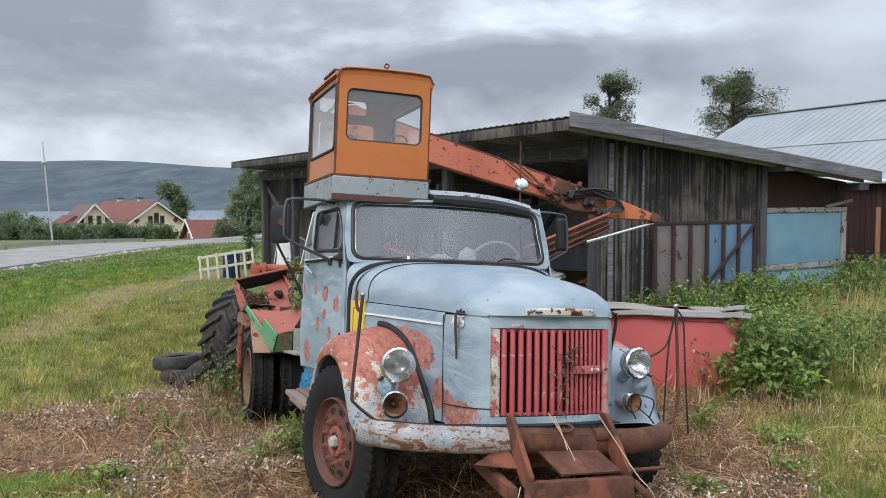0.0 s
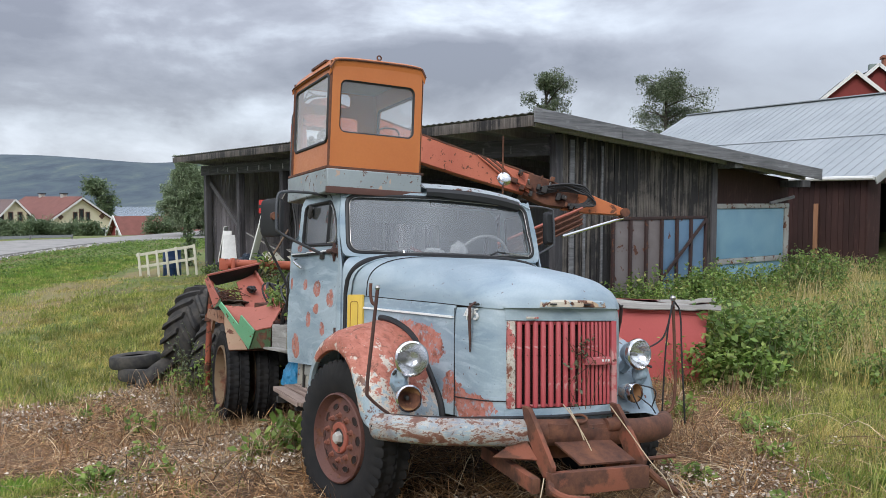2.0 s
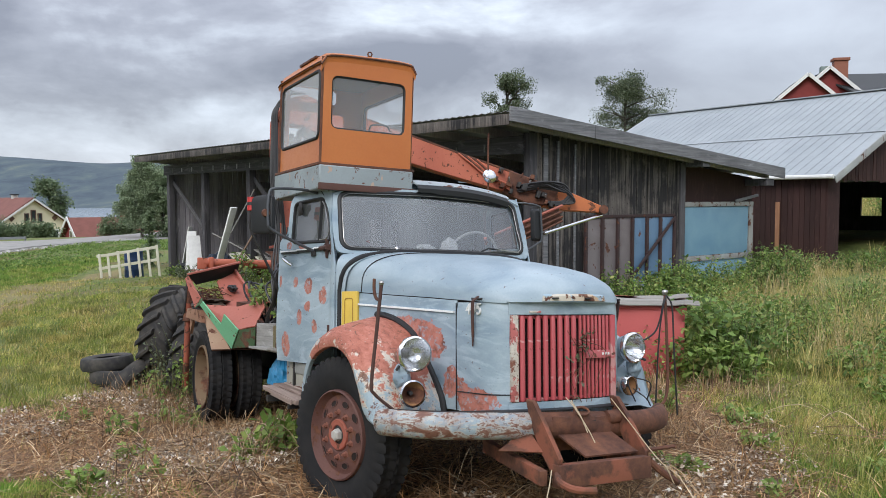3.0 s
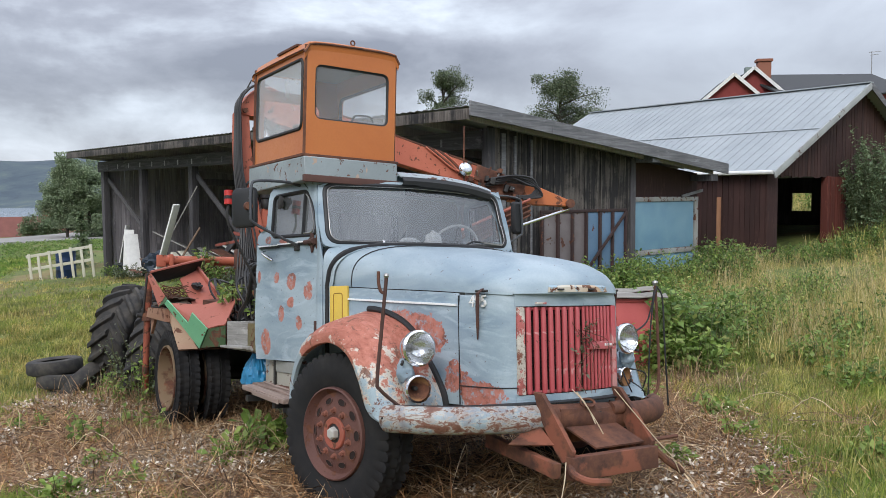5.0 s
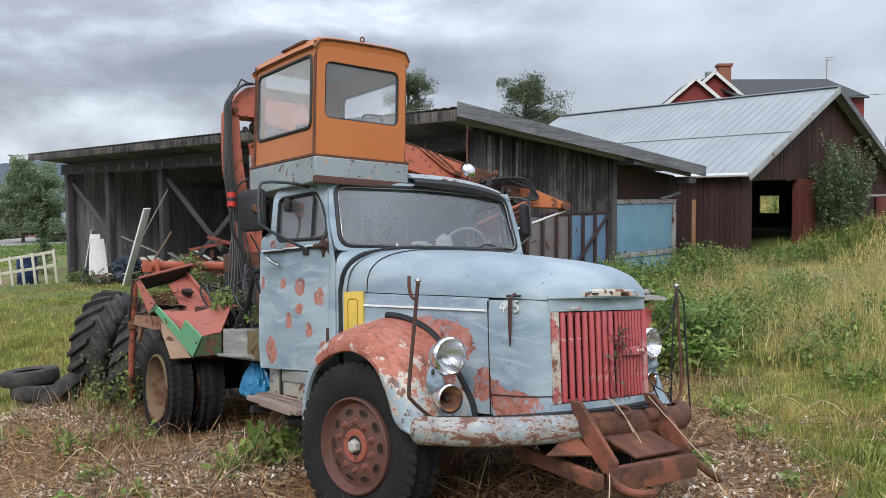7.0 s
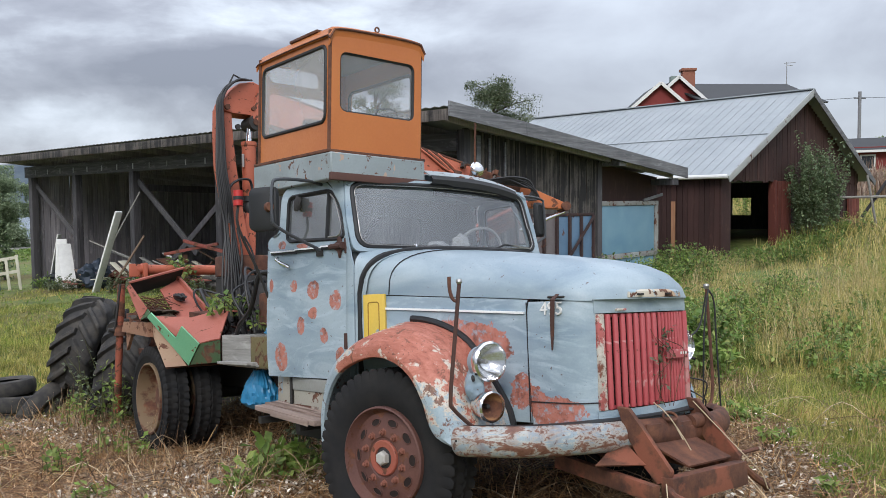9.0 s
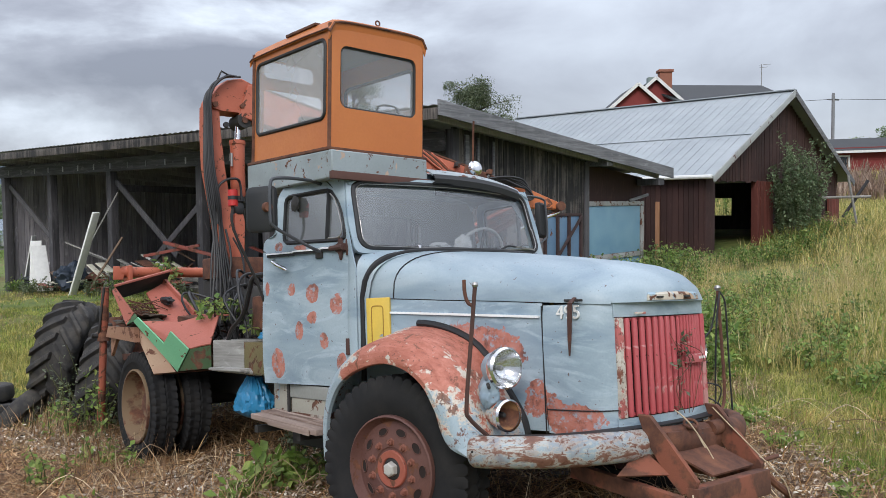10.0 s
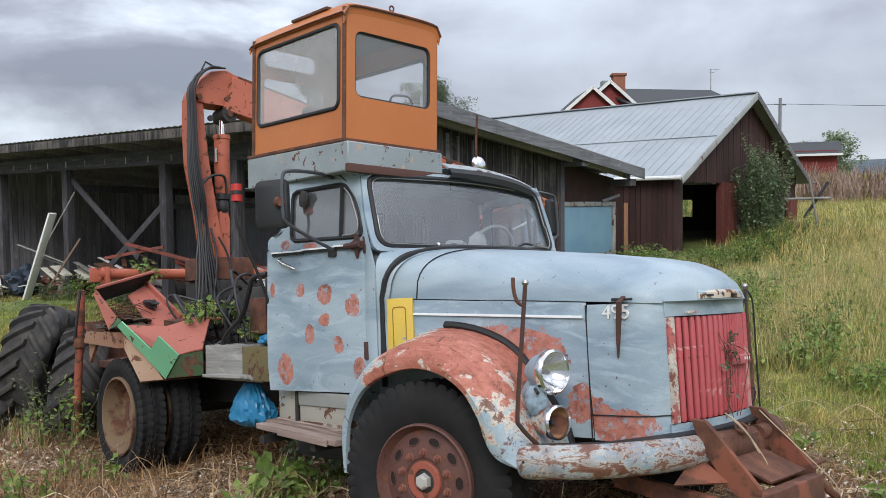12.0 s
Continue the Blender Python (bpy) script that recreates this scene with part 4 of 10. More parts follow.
def resample(poly, n):
    """n points evenly round a closed outline."""
    p = [Vector((a, b, 0)) for a, b in poly]
    seg = [(p[(i + 1) % len(p)] - p[i]).length for i in range(len(p))]
    total = sum(seg)
    out, i, acc = [], 0, 0.0
    for q in range(n):
        d = total * q / n
        while acc + seg[i] < d:
            acc += seg[i]
            i += 1
        v = p[i].lerp(p[(i + 1) % len(p)], (d - acc) / seg[i])
        out.append((v.x, v.y))
    return out


def rounded(poly, r=0.05, n=4):
    """An outline with its corners cut round."""
    out = []
    m = len(poly)
    for i in range(m):
        p, a, b = Vector(poly[i]), Vector(poly[i - 1]), Vector(poly[(i + 1) % m])
        da, db = (a - p), (b - p)
        rr = min(r, da.length * 0.45, db.length * 0.45)
        s, e = p + da.normalized() * rr, p + db.normalized() * rr
        for k in range(n + 1):
            t = k / n
            v = s * (1 - t) ** 2 + p * 2 * t * (1 - t) + e * t * t
            out.append((v.x, v.y))
    return out


def make_doors():
    inner = resample(rounded([(0.765, 1.885), (1.425, 1.912), (1.42, 2.248), (0.93, 2.243), (0.845, 2.165), (0.775, 2.0)], 0.05), 48)
    outer = resample([(0.715, 1.86), (1.665, 1.86), (1.66, 1.955), (1.53, 1.965), (1.515, 2.27), (1.44, 2.325), (1.10, 2.325), (0.985, 2.31), (0.845, 2.205), (0.765, 2.06)], 48)
    for sgn in (-1, 1):
        to3 = lambda y, z: (sgn * -door_x(y, z), y, z)
        bm = ring_panel(B(), outer, inner, to3, 2)
        rows = [[to3(y, z) for y in np.linspace(0.715, 1.665, 12)] for z in (1.86, 1.74, 1.6, 1.45, 1.3, 1.15, 1.05, 0.97, 0.905)]
        loft(bm, rows, False)
        thick(bm, 0.02)
        door = part("door", bm, M_DOOR, truck, "closed blue cab door with red primer spots")
        part("seal", tube(B(), [to3(a, b) for a, b in inner], 0.015, 6, True), M_SEAL, door)
        bm = B()
        bm.faces.new([bm.verts.new((sgn * (-door_x(a, b) - 0.008), a, b)) for a, b in inner])
        pane = part("pane", bm, M_DOORGLASS, door, "dusty side window")
        pane.visible_shadow = False
        part("divider", beam(to3(0.955, 1.885), to3(0.95, 2.242), 0.026, 0.018, 0.003), M_BLACK, door)
        edge = [to3(a, b) for a, b in ((0.925, 2.215), (0.868, 2.155), (0.80, 1.995), (0.80, 1.93), (0.83, 1.905), (0.93, 1.905))]
        part("quarter_frame", tube(B(), [Vector(p) + Vector((sgn * 0.010, 0, 0)) for p in smooth_path(edge, 5)], 0.006, 6), M_STEEL, door, "pale metal edge of the quarter light")
        bm = B()
        for a, b in ((0.82, 1.0), (1.0, 1.3), (1.3, 1.60)):
            addbeam(bm, to3(a, 1.836), to3(b, 1.842), 0.02, 0.011)
        bm.transform(Matrix.Translation((sgn * 0.014, 0, 0)))
        part("trim_strip", bm, M_GLINTTRIM, door, "thin chrome strip below the window")
        bm = B()
        for a, b in ((0.82, 1.0), (1.0, 1.3), (1.3, 1.60)):
            addbeam(bm, to3(a, 1.828), to3(b, 1.834), 0.02, 0.030)
        bm.transform(Matrix.Translation((sgn * 0.006, 0, 0)))
        part("strip_rubber", bm, M_SEAL, door)
        hp = [to3(1.52, 1.80), to3(1.50, 1.785), to3(1.44, 1.755), to3(1.33, 1.712)]
        hp = [Vector(p) + Vector((sgn * d, 0, 0)) for p, d in zip(hp, (0.0, 0.040, 0.045, 0.040))]
        part("handle", tube(B(), smooth_path(hp, 5), [0.006] * 5 + [0.010] * 5 + [0.013] * 5 + [0.006], 8), M_CHROME, door, "chrome door handle")
        side = pose(0, 0, 0) if sgn > 0 else pose(0, 0, 0, 0, 0, 180)
        for z in (1.83, 1.17):
            part("hinge", bbox(-0.006, 0.016, -0.018, 0.018, -0.055, 0.055, 0.006, Matrix.Translation(to3(0.735, z)) @ side), M_DARKRUST, door, "rusty hinge")
        # mirror bracket: a pointed plate with a clamp on it
        o = [(-0.055, 0.022), (-0.02, 0.030), (-0.012, 0.065), (0.012, 0.065), (0.022, 0.032), (0.055, 0.022), (0.055, -0.022), (0.02, -0.035), (0.0, -0.085), (-0.02, -0.035), (-0.055, -0.022)]
        mm = Matrix.Translation(to3(0.80, 1.832)) @ Matrix.Diagonal((sgn, 1, 1, 1))
        bm = loft(B(), [[mm @ Vector((d, a, b)) for a, b in o] for d in (0.004, 0.022)], True, True)
        part("bracket", bm, M_DARKRUST, door, "rusty pointed bracket on the door edge")
        part("clamp", tube(B(), [mm @ Vector((0.03, -0.05, 0.0)), mm @ Vector((0.03, 0.10, 0.0))], 0.019, 8), M_DARKRUST, door)
        part("latch_box", bbox(-0.004, 0.020, -0.040, 0.030, -0.030, 0.012, 0.004, Matrix.Translation(to3(1.02, 1.805)) @ side), M_DARK, door)
        # edge line of the door
        e = [to3(0.715, z) for z in (0.91, 1.2, 1.5, 1.86)] + [to3(0.765, 2.06), to3(0.845, 2.205), to3(0.985, 2.31), to3(1.10, 2.325), to3(1.44, 2.325)]
        part("gap", tube(B(), [Vector(p) + Vector((sgn * 0.002, -0.007, 0)) for p in e], 0.007, 5), M_SEAL, door)


make_doors()


def ws_y(x, z):
    return 0.625 + 0.27 * (z - 1.84) + 0.065 * (x / 0.85) ** 2


def make_cab():
    # windscreen surround with pillars
    inner = rounded([(-0.85, 1.822), (-0.40, 1.816), (0.40, 1.818), (0.845, 1.828), (0.825, 2.05), (0.815, 2.282), (0.0, 2.300), (-0.83, 2.283), (-0.84, 2.05)], 0.085, 5)
    outer = rounded([(-0.89, 1.778), (0.89, 1.778), (0.905, 2.0), (0.868, 2.312), (0.0, 2.328), (-0.868, 2.312), (-0.905, 2.0)], 0.05, 5)
    inner, outer = resample(inner, 180), resample(outer, 180)
    to3 = lambda x, z: (x, ws_y(x, z) + 0.012 * abs(x) / 0.9, z)
    bm = ring_panel(B(), outer, inner, to3, 2)
    thick(bm, 0.03)
    ws = part("windscreen_frame", bm, M_CAB, truck, "pale blue windscreen surround")
    part("seal", tube(B(), [(x, ws_y(x, z) - 0.012, z) for x, z in inner], 0.021, 8, True), M_SEAL, ws, "black rubber windscreen seal")
    part("trim", tube(B(), [(x * 0.982, ws_y(x, z) - 0.028, z * 1.0 + (0.012 if z < 2.0 else -0.012)) for x, z in inner], 0.0035, 6, True), M_STEEL, ws)
    bm = B()
    rows = []
    for f in np.linspace(0, 1, 7):
        z = 1.815 + 0.495 * f
        rows.append([(x, ws_y(x, z) + 0.004, z) for x in np.linspace(-0.85 + 0.02 * f, 0.85 - 0.02 * f, 17)])
    pane = part("windscreen", loft(bm, rows, False), M_GLASS, ws, "dusty one-piece windscreen")
    pane.visible_shadow = False
    # pillars between windscreen and doors
    for sgn in (-1, 1):
        rows = []
        for z in np.linspace(0.92, 2.33, 12):
            zz = max(z, 1.78)
            w = 0.905 - 0.04 * max(0.0, (z - 2.0) / 0.335)
            y0 = ws_y(w, zz) - 0.004 if z > 1.78 else 0.645
            y1 = 0.735 if z < 1.86 else 0.735 + 0.05 * (z - 1.86) / 0.2 if z < 2.06 else 0.785 + 0.22 * (z - 2.06) / 0.26
            xd = -door_x(y1, z)
            rows.append([(sgn * w, y0, z), (sgn * (w * 0.4 + xd * 0.6 + 0.006), y0 * 0.55 + y1 * 0.45, z), (sgn * (xd - 0.006), y1, z), (sgn * (xd - 0.05), y1 + 0.02, z)])
        part("pillar", thick(loft(B(), rows, False), 0.012), M_CAB, truck, "pale blue windscreen pillar")
    # cowl, between bonnet and cab
    def prof(y, top_y, w, zt, zb):
        ring = bonnet_ring(0.70)
        w0, zc, z0 = lerp(BODY, 0.70)
        side = [(w, z) for z in np.linspace(zb, zc - 0.02, 7)]
        mid = [(x * w / w0, zc + (z - zc) * (zt - zc) / (z0 - zc)) for x, _, z in ring]
        pts = [(-a, y, z) for a, z in side]
        pts += [(x, y + (top_y - y) * max(0.0, (z - zc) / (zt - zc)) ** 1.2, z) for x, z in mid]
        return pts + [(a, y, z) for a, z in side[::-1]]
    def shoulder(f):
        """From the strip round the bonnet out to the foot of pillars and screen."""
        rows = []
        for x, y, z in prof(0.60, 0.50, 0.872, 1.806, 0.80):
            q = min(1.0, abs(x) / 0.872)
            tz = z if z < 1.48 else max(z, 1.47 + (1.816 - 1.47) * (1 - q ** 7) ** (1 / 7))
            tx = math.copysign(0.905 * q ** 0.95, x)
            ty = ws_y(tx, tz) - 0.003 if tz > 1.76 else 0.650
            rows.append((x + (tx - x) * f, y + (ty - y) * f + 0.010 * math.sin(math.pi * f), z + (tz - z) * f))
        return rows
    bm = loft(B(), [prof(0.585, 0.485, 0.855, 1.797, 0.80)] + [shoulder(f) for f in (0.0, 0.25, 0.5, 0.75, 1.0)], False)
    thick(bm, 0.015)
    cowl = part("cowl", bm, M_CAB, truck, "blue scuttle in front of the doors")
    ring = [Vector(p) for p in prof(0.618, 0.505, 0.886, 1.806, 0.95)]
    part("seal", tube(B(), ring, [0.018 + 0.007 * noise.noise(p * 9) for p in ring], 8), M_SEAL, cowl, "black rubber strip round the bonnet")
    # roof
    rows = []
    for y, z0, up, w in ((0.770, 2.298, 0.015, 0.865), (0.80, 2.312, 0.030, 0.88), (0.86, 2.330, 0.075, 0.888), (1.0, 2.346, 0.095, 0.90), (1.2, 2.352, 0.105, 0.925), (1.42, 2.345, 0.10, 0.95), (1.54, 2.325, 0.085, 0.96), (1.60, 2.25, 0.05, 0.96)):
        rows.append([(x * w, y, z0 - (0.03 if abs(x) > 0.98 else 0) + up * (1 - abs(x) ** 2.6)) for x in np.linspace(-1, 1, 21)])
    bm = loft(B(), rows, False)
    thick(bm, 0.015)
    roof = part("cab_roof", bm, truck_paint("roof_paint", [("xy", 0.62, 1.0, 0.22, 0.30)], 0.66, False), truck, "pale blue domed cab roof with rust")
    # back wall with its window
    inn = resample(rrect(-0.36, 0.36, 1.90, 2.16, 0.05), 40)
    out = resample(rrect(-0.985, 0.985, 0.90, 2.32, 0.06), 40)
    bm = ring_panel(B(), out, inn, lambda x, z: (x * (1 if z < 1.9 else 0.97), 1.56, z), 2)
    thick(bm, 0.03)
    part("back_wall", bm, M_CABIN_IN, truck)
    # floor, dashboard, bench, wheel
    part("cab_floor", bbox(-0.88, 0.88, 0.62, 1.56, 0.90, 0.94, 0.005), M_CABIN_IN, truck)
    part("dashboard", bbox(-0.84, 0.84, 0.70, 0.95, 1.62, 1.80, 0.04), M_CABIN_IN, truck)
    bench = part("bench", bbox(-0.82, 0.82, 1.05, 1.50, 1.05, 1.36, 0.05), M_SEATCLOTH, truck, "dark vinyl bench seat")
    part("backrest", bbox(-0.82, 0.82, 1.42, 1.53, 1.36, 1.80, 0.04), M_SEATCLOTH, bench)
    M_WHEELGREY = plain("wheel_grey", (0.30, 0.31, 0.32), 0.4)
    m = Matrix.Translation((0.53, 1.03, 1.78)) @ pose(0, 0, 0, -70, 0, 0)
    sw = part("steering_wheel", tube(B(), [m @ Vector((0.262 * math.cos(a), 0.262 * math.sin(a), 0)) for a in np.linspace(0, 2 * math.pi, 40, endpoint=False)], 0.013, 8, True), M_WHEELGREY, truck, "thin grey steering wheel")
    bm = B()
    for a in (20, 160, 270):
        addbeam(bm, m @ Vector((0, 0, -0.01)), m @ Vector((0.26 * math.cos(radians(a)), 0.26 * math.sin(radians(a)), 0)), 0.025, 0.01)
    tube(bm, [m @ Vector((0, 0, 0)), m @ Vector((0, 0, -0.5))], 0.022, 8)
    part("column", bm, M_BLACK, sw)
    # crumpled white bag behind the screen
    pale = plain("white_plastic", (0.32, 0.33, 0.34), 0.5)
    for (x, y, z), k, o in (((0.20, 0.83, 1.880), (0.75, 0.5, 0.7), 0.0), ((-0.05, 0.80, 1.855), (0.9, 0.5, 0.32), 3.0)):
        bm = bmesh.new()
        bmesh.ops.create_icosphere(bm, subdivisions=3, radius=0.1)
        for v in bm.verts:
            d = noise.noise(v.co * 22 + Vector((o, o, 0))) * 0.4 + noise.noise(v.co * 55) * 0.2
            v.co = Vector((v.co.x * k[0], v.co.y * k[1], v.co.z * k[2])) * (1 + d) + Vector((x, y, z))
        part("crumpled_bag", bm, pale, truck, "crumpled white plastic bag on the dashboard", True, 70)
    rows = [[(x, ws_y(x, 2.30) + 0.035, z + (0.03 * max(0.0, (x - 0.66) / 0.1) ** 2 if z < 2.3 else 0.0)) for x in np.linspace(-0.10, 0.76, 14)] for z in (2.235, 2.33)]
    part("sun_strip", thick(loft(B(), rows, False), 0.01), M_BLACK, ws, "black sun strip inside the windscreen")
    # visor over the right part of the screen, lying close to the roof
    vx = lambda x: 0.09 * (abs(x) / 0.85) ** 2
    vz = lambda x: -0.075 * (abs(x) / 0.85) ** 2.5
    rows = [[(x, y + vx(x), z + vz(x)) for x in np.linspace(w0, w1, 14)] for y, z, w0, w1 in ((0.88, 2.442, -0.185, 0.82), (0.80, 2.430, -0.185, 0.81), (0.735, 2.402, -0.185, 0.79), (0.706, 2.380, -0.18, 0.77))]
    visor = part("sun_visor", thick(loft(B(), rows, False), 0.010), worn_paint("visor_paint", (0.33, 0.37, 0.39), (0.25, 0.29, 0.31), 0.58, 9, 0.5), truck, "pale grey metal sun visor with black underside")
    rows = [[(x, y + vx(x), z + vz(x) + (0.012 if x < 0.0 else 0.0) * (z < 2.33)) for x in np.linspace(-0.17, 0.75, 15)] for y, z in ((0.705, 2.377), (0.684, 2.345), (0.690, 2.302), (0.735, 2.290), (0.80, 2.33))]
    part("underside", thick(loft(B(), rows, False), 0.010), M_SEAL, visor, "black front of the visor")
    # wipers, washer jet
    for x0, x1 in ((0.36, 0.76), (-0.41, -0.43)):
        if x0 < 0:
            bm = tube(B(), [(x0, 0.605, 1.80), (x0, 0.592, 1.828), (x0, 0.598, 1.84)], 0.011, 6)
            part("washer_jet", bm, M_CHROME, truck)
        else:
            bm = tube(B(), [(x0, ws_y(x0, 1.82) - 0.02, 1.822), (x0 + 0.08, ws_y(x0, 1.84) - 0.05, 1.858), (x1, ws_y(x1, 1.85) - 0.03, 1.842)], 0.008, 6)
            w = part("wiper", bm, M_BLACK, truck, "black windscreen wiper")
            part("blade", beam((x0 + 0.16, ws_y(0.5, 1.84) - 0.045, 1.855), (x1 + 0.02, ws_y(0.75, 1.85) - 0.03, 1.838), 0.012, 0.012), M_STEEL, w)


make_cab()


M_ARM = plain("dark_tube", (0.075, 0.080, 0.088), 0.4, 0.3)


def crumple(rx, ry, rz, c, seed, sub=4, amp=0.28):
    bm = bmesh.new()
    bmesh.ops.create_icosphere(bm, subdivisions=sub, radius=1.0)
    for v in bm.verts:
        p = v.co * 1.0 + Vector((seed * 3.1, 0, 0))
        d = noise.noise(p * 2.0) * amp + abs(noise.noise(p * 5)) * amp * 0.7 - abs(noise.noise(p * 9.0)) * amp * 0.4
        v.co = Vector((v.co.x * rx, v.co.y * ry, v.co.z * rz)) * (1 + d) + Vector(c)
    return bm




def make_mirrors():
    # left: big rectangular head on a tube loop
    loop = [(-0.925, 1.03, 2.295), (-1.05, 1.01, 2.312), (-1.29, 0.985, 2.303), (-1.345, 0.98, 2.25), (-1.352, 0.972, 2.04), (-1.32, 0.975, 1.972), (-1.10, 0.99, 1.872), (-0.965, 1.0, 1.818)]
    br = part("mirror_arm", tube(B(), smooth_path(loop, 5), 0.012, 8), M_ARM, truck, "dark grey tube mirror arm")
    o = rrect(-0.112, 0.112, -0.155, 0.155, 0.045, 5)
    m = Matrix.Translation((-1.36, 1.075, 2.10)) @ pose(0, 0, 0, 0, 0, -58)
    bm = loft(B(), [[m @ Vector((a * s, d, b * s)) for a, b in o] for s, d in ((0.84, -0.032), (0.96, -0.022), (1.0, 0.0), (1.0, 0.012))], True, True)
    head = part("mirror", bm, M_BLACK, truck, "large black rectangular wing mirror")
    part("clamp", lathe(B(), [(0, 0.03), (0.03, 0.03), (0.035, 0), (0, 0)], 10, Matrix.Translation((-1.365, 1.00, 2.105)) @ pose(0, 0, 0, 90, 0, 0)), M_RUST, head)
    # dark lump added on the door glass in place of the clamp's reflection
    part("inner_knob", crumple(0.016, 0.052, 0.055, (-0.985, 1.285, 2.185), 14, 3, 0.35), M_DARK, head)
    # right
    loop = [(0.86, 0.84, 2.30), (1.02, 0.86, 2.305), (1.16, 0.88, 2.29), (1.18, 0.88, 2.24), (1.19, 0.88, 2.0), (1.15, 0.88, 1.95), (0.95, 0.84, 1.85)]
    part("mirror_arm", tube(B(), smooth_path(loop, 5), 0.010, 8), M_ARM, truck)
    o = rrect(-0.055, 0.055, -0.15, 0.15, 0.03, 4)
    m = Matrix.Translation((1.155, 0.92, 2.12)) @ pose(0, 0, 0, 0, 0, 10)
    bm = loft(B(), [[m @ Vector((a * s, d, b * s)) for a, b in o] for s, d in ((0.85, -0.03), (1.0, -0.01), (1.0, 0.015))], True, True)
    part("mirror", bm, M_BLACK, truck, "narrow black wing mirror")
    # round spot mirror on a rod, on the roof's right corner
    rod = part("roof_rod", tube(B(), smooth_path([(0.90, 1.56, 2.36), (1.06, 1.66, 2.42), (1.10, 1.68, 2.55), (1.09, 1.66, 2.85), (1.065, 1.61, 3.10)], 4), 0.010, 6), M_RUST, truck, "rusty rod with a round mirror")
    m = Matrix.Translation((1.10, 1.65, 2.675)) @ Matrix.Scale(1.0, 4) @ pose(0, 0, 0, 80, 0, -10)
    part("round_mirror", lathe(B(), [(0, 0.035), (0.035, 0.032), (0.06, 0.02), (0.072, 0.0), (0.06, -0.015), (0, -0.03)], 20, m), M_CHROME, rod, "domed chrome round mirror")


make_mirrors()


# ---- lamps, rods, bumper, front bracket ----
def lamp(x, y, z, r, name, label, yaw=0.0, dull=False):
    m = Matrix.Translation((x, y, z)) @ pose(0, 0, 0, 90, 0, yaw)
    shell = part(name, lathe(B(), [(0.0, -0.17), (r * 0.35, -0.16), (r * 0.75, -0.10), (r * 0.97, -0.02), (r, 0.0)], 28, m), M_CAB if not dull else M_FENDER, truck, label)
    part("rim", lathe(B(), [(r * 1.0, -0.025), (r * 1.05, -0.012), (r * 1.04, 0.012), (r * 0.93, 0.022), (r * 0.88, 0.012)], 32, m), M_CHROME, shell, "chrome ring")
    part("reflector", lathe(B(), [(0.0, -0.075), (r * 0.3, -0.07), (r * 0.65, -0.045), (r * 0.93, 0.004)], 28, m), M_CHROME if not dull else rusty("lamp_rust", (0.30, 0.155, 0.065), 0.44), shell)
    part("bulb", lathe(B(), [(0.0, -0.02), (0.012, -0.024), (0.016, -0.04), (0.012, -0.07), (0, -0.07)], 10, m), M_DARK if dull else M_STEEL, shell)
    if not dull:
        lens = part("lens", lathe(B(), [(0.0, 0.040), (r * 0.5, 0.034), (r * 0.8, 0.022), (r * 0.92, 0.012)], 28, m), M_LENS, shell, "clear domed lens")
        lens.visible_shadow = False
    return shell


for q in (-1, 1):
    lamp(q * 0.885, -0.70, 1.068, 0.108, "headlight", "round headlight in a chrome ring", q * 4)
    part("headlight_stalk", tube(B(), smooth_path([(q * 0.88, -0.60, 1.04), (q * 0.88, -0.56, 0.99), (q * 0.87, -0.52, 0.95)], 4), 0.04, 8), M_CAB, truck)
for q in (-1, 1):
    part("lamp_pod", crumple(0.052, 0.055, 0.075, (q * 0.945, -0.635, 0.93), 30 + q, 4, 0.22), M_CAB, truck, "dented blue lamp bracket")
    part("lamp_bolt", tube(B(), [(q * 0.975, -0.66, 0.99), (q * 1.005, -0.70, 0.975)], 0.010, 6), M_DARK, truck)
lamp(-0.915, -0.735, 0.826, 0.082, "fog_lamp", "empty rusted fog lamp without glass", -6, True)
lamp(0.83, -0.72, 0.80, 0.07, "fog_lamp", "broken fog lamp with wires", 8, True)
for i, q in enumerate((((0.80, -0.74, 0.84), (0.74, -0.82, 0.80), (0.78, -0.84, 0.70)), ((0.84, -0.76, 0.86), (0.92, -0.84, 0.82), (0.90, -0.82, 0.70)), ((0.83, -0.76, 0.78), (0.86, -0.86, 0.72), (0.95, -0.80, 0.66)))):
    part("loose_wire", tube(B(), smooth_path(q, 5), 0.005, 5), M_HOSE, truck)
bm = B()
tube(bm, smooth_path([(-0.97, -0.715, 0.69), (-1.04, -0.713, 0.735), (-1.165, -0.722, 0.835), (-1.187, -0.726, 0.90), (-1.168, -0.752, 1.20), (-1.149, -0.781, 1.50)], 5), 0.011, 6)
rod = part("marker_rod", bm, M_DARKRUST, truck, "rusty marker rod on the bumper")
part("knob", lathe(B(), [(0, 0.028), (0.014, 0.024), (0.018, 0.012), (0.012, 0.0), (0, 0)], 10, Matrix.Translation((-1.149, -0.781, 1.495))), M_STEEL, rod)
part("hook", tube(B(), smooth_path([(-1.155, -0.768, 1.40), (-1.17, -0.745, 1.42), (-1.175, -0.73, 1.47), (-1.172, -0.725, 1.535)], 4), 0.010, 6), M_RUST, rod)

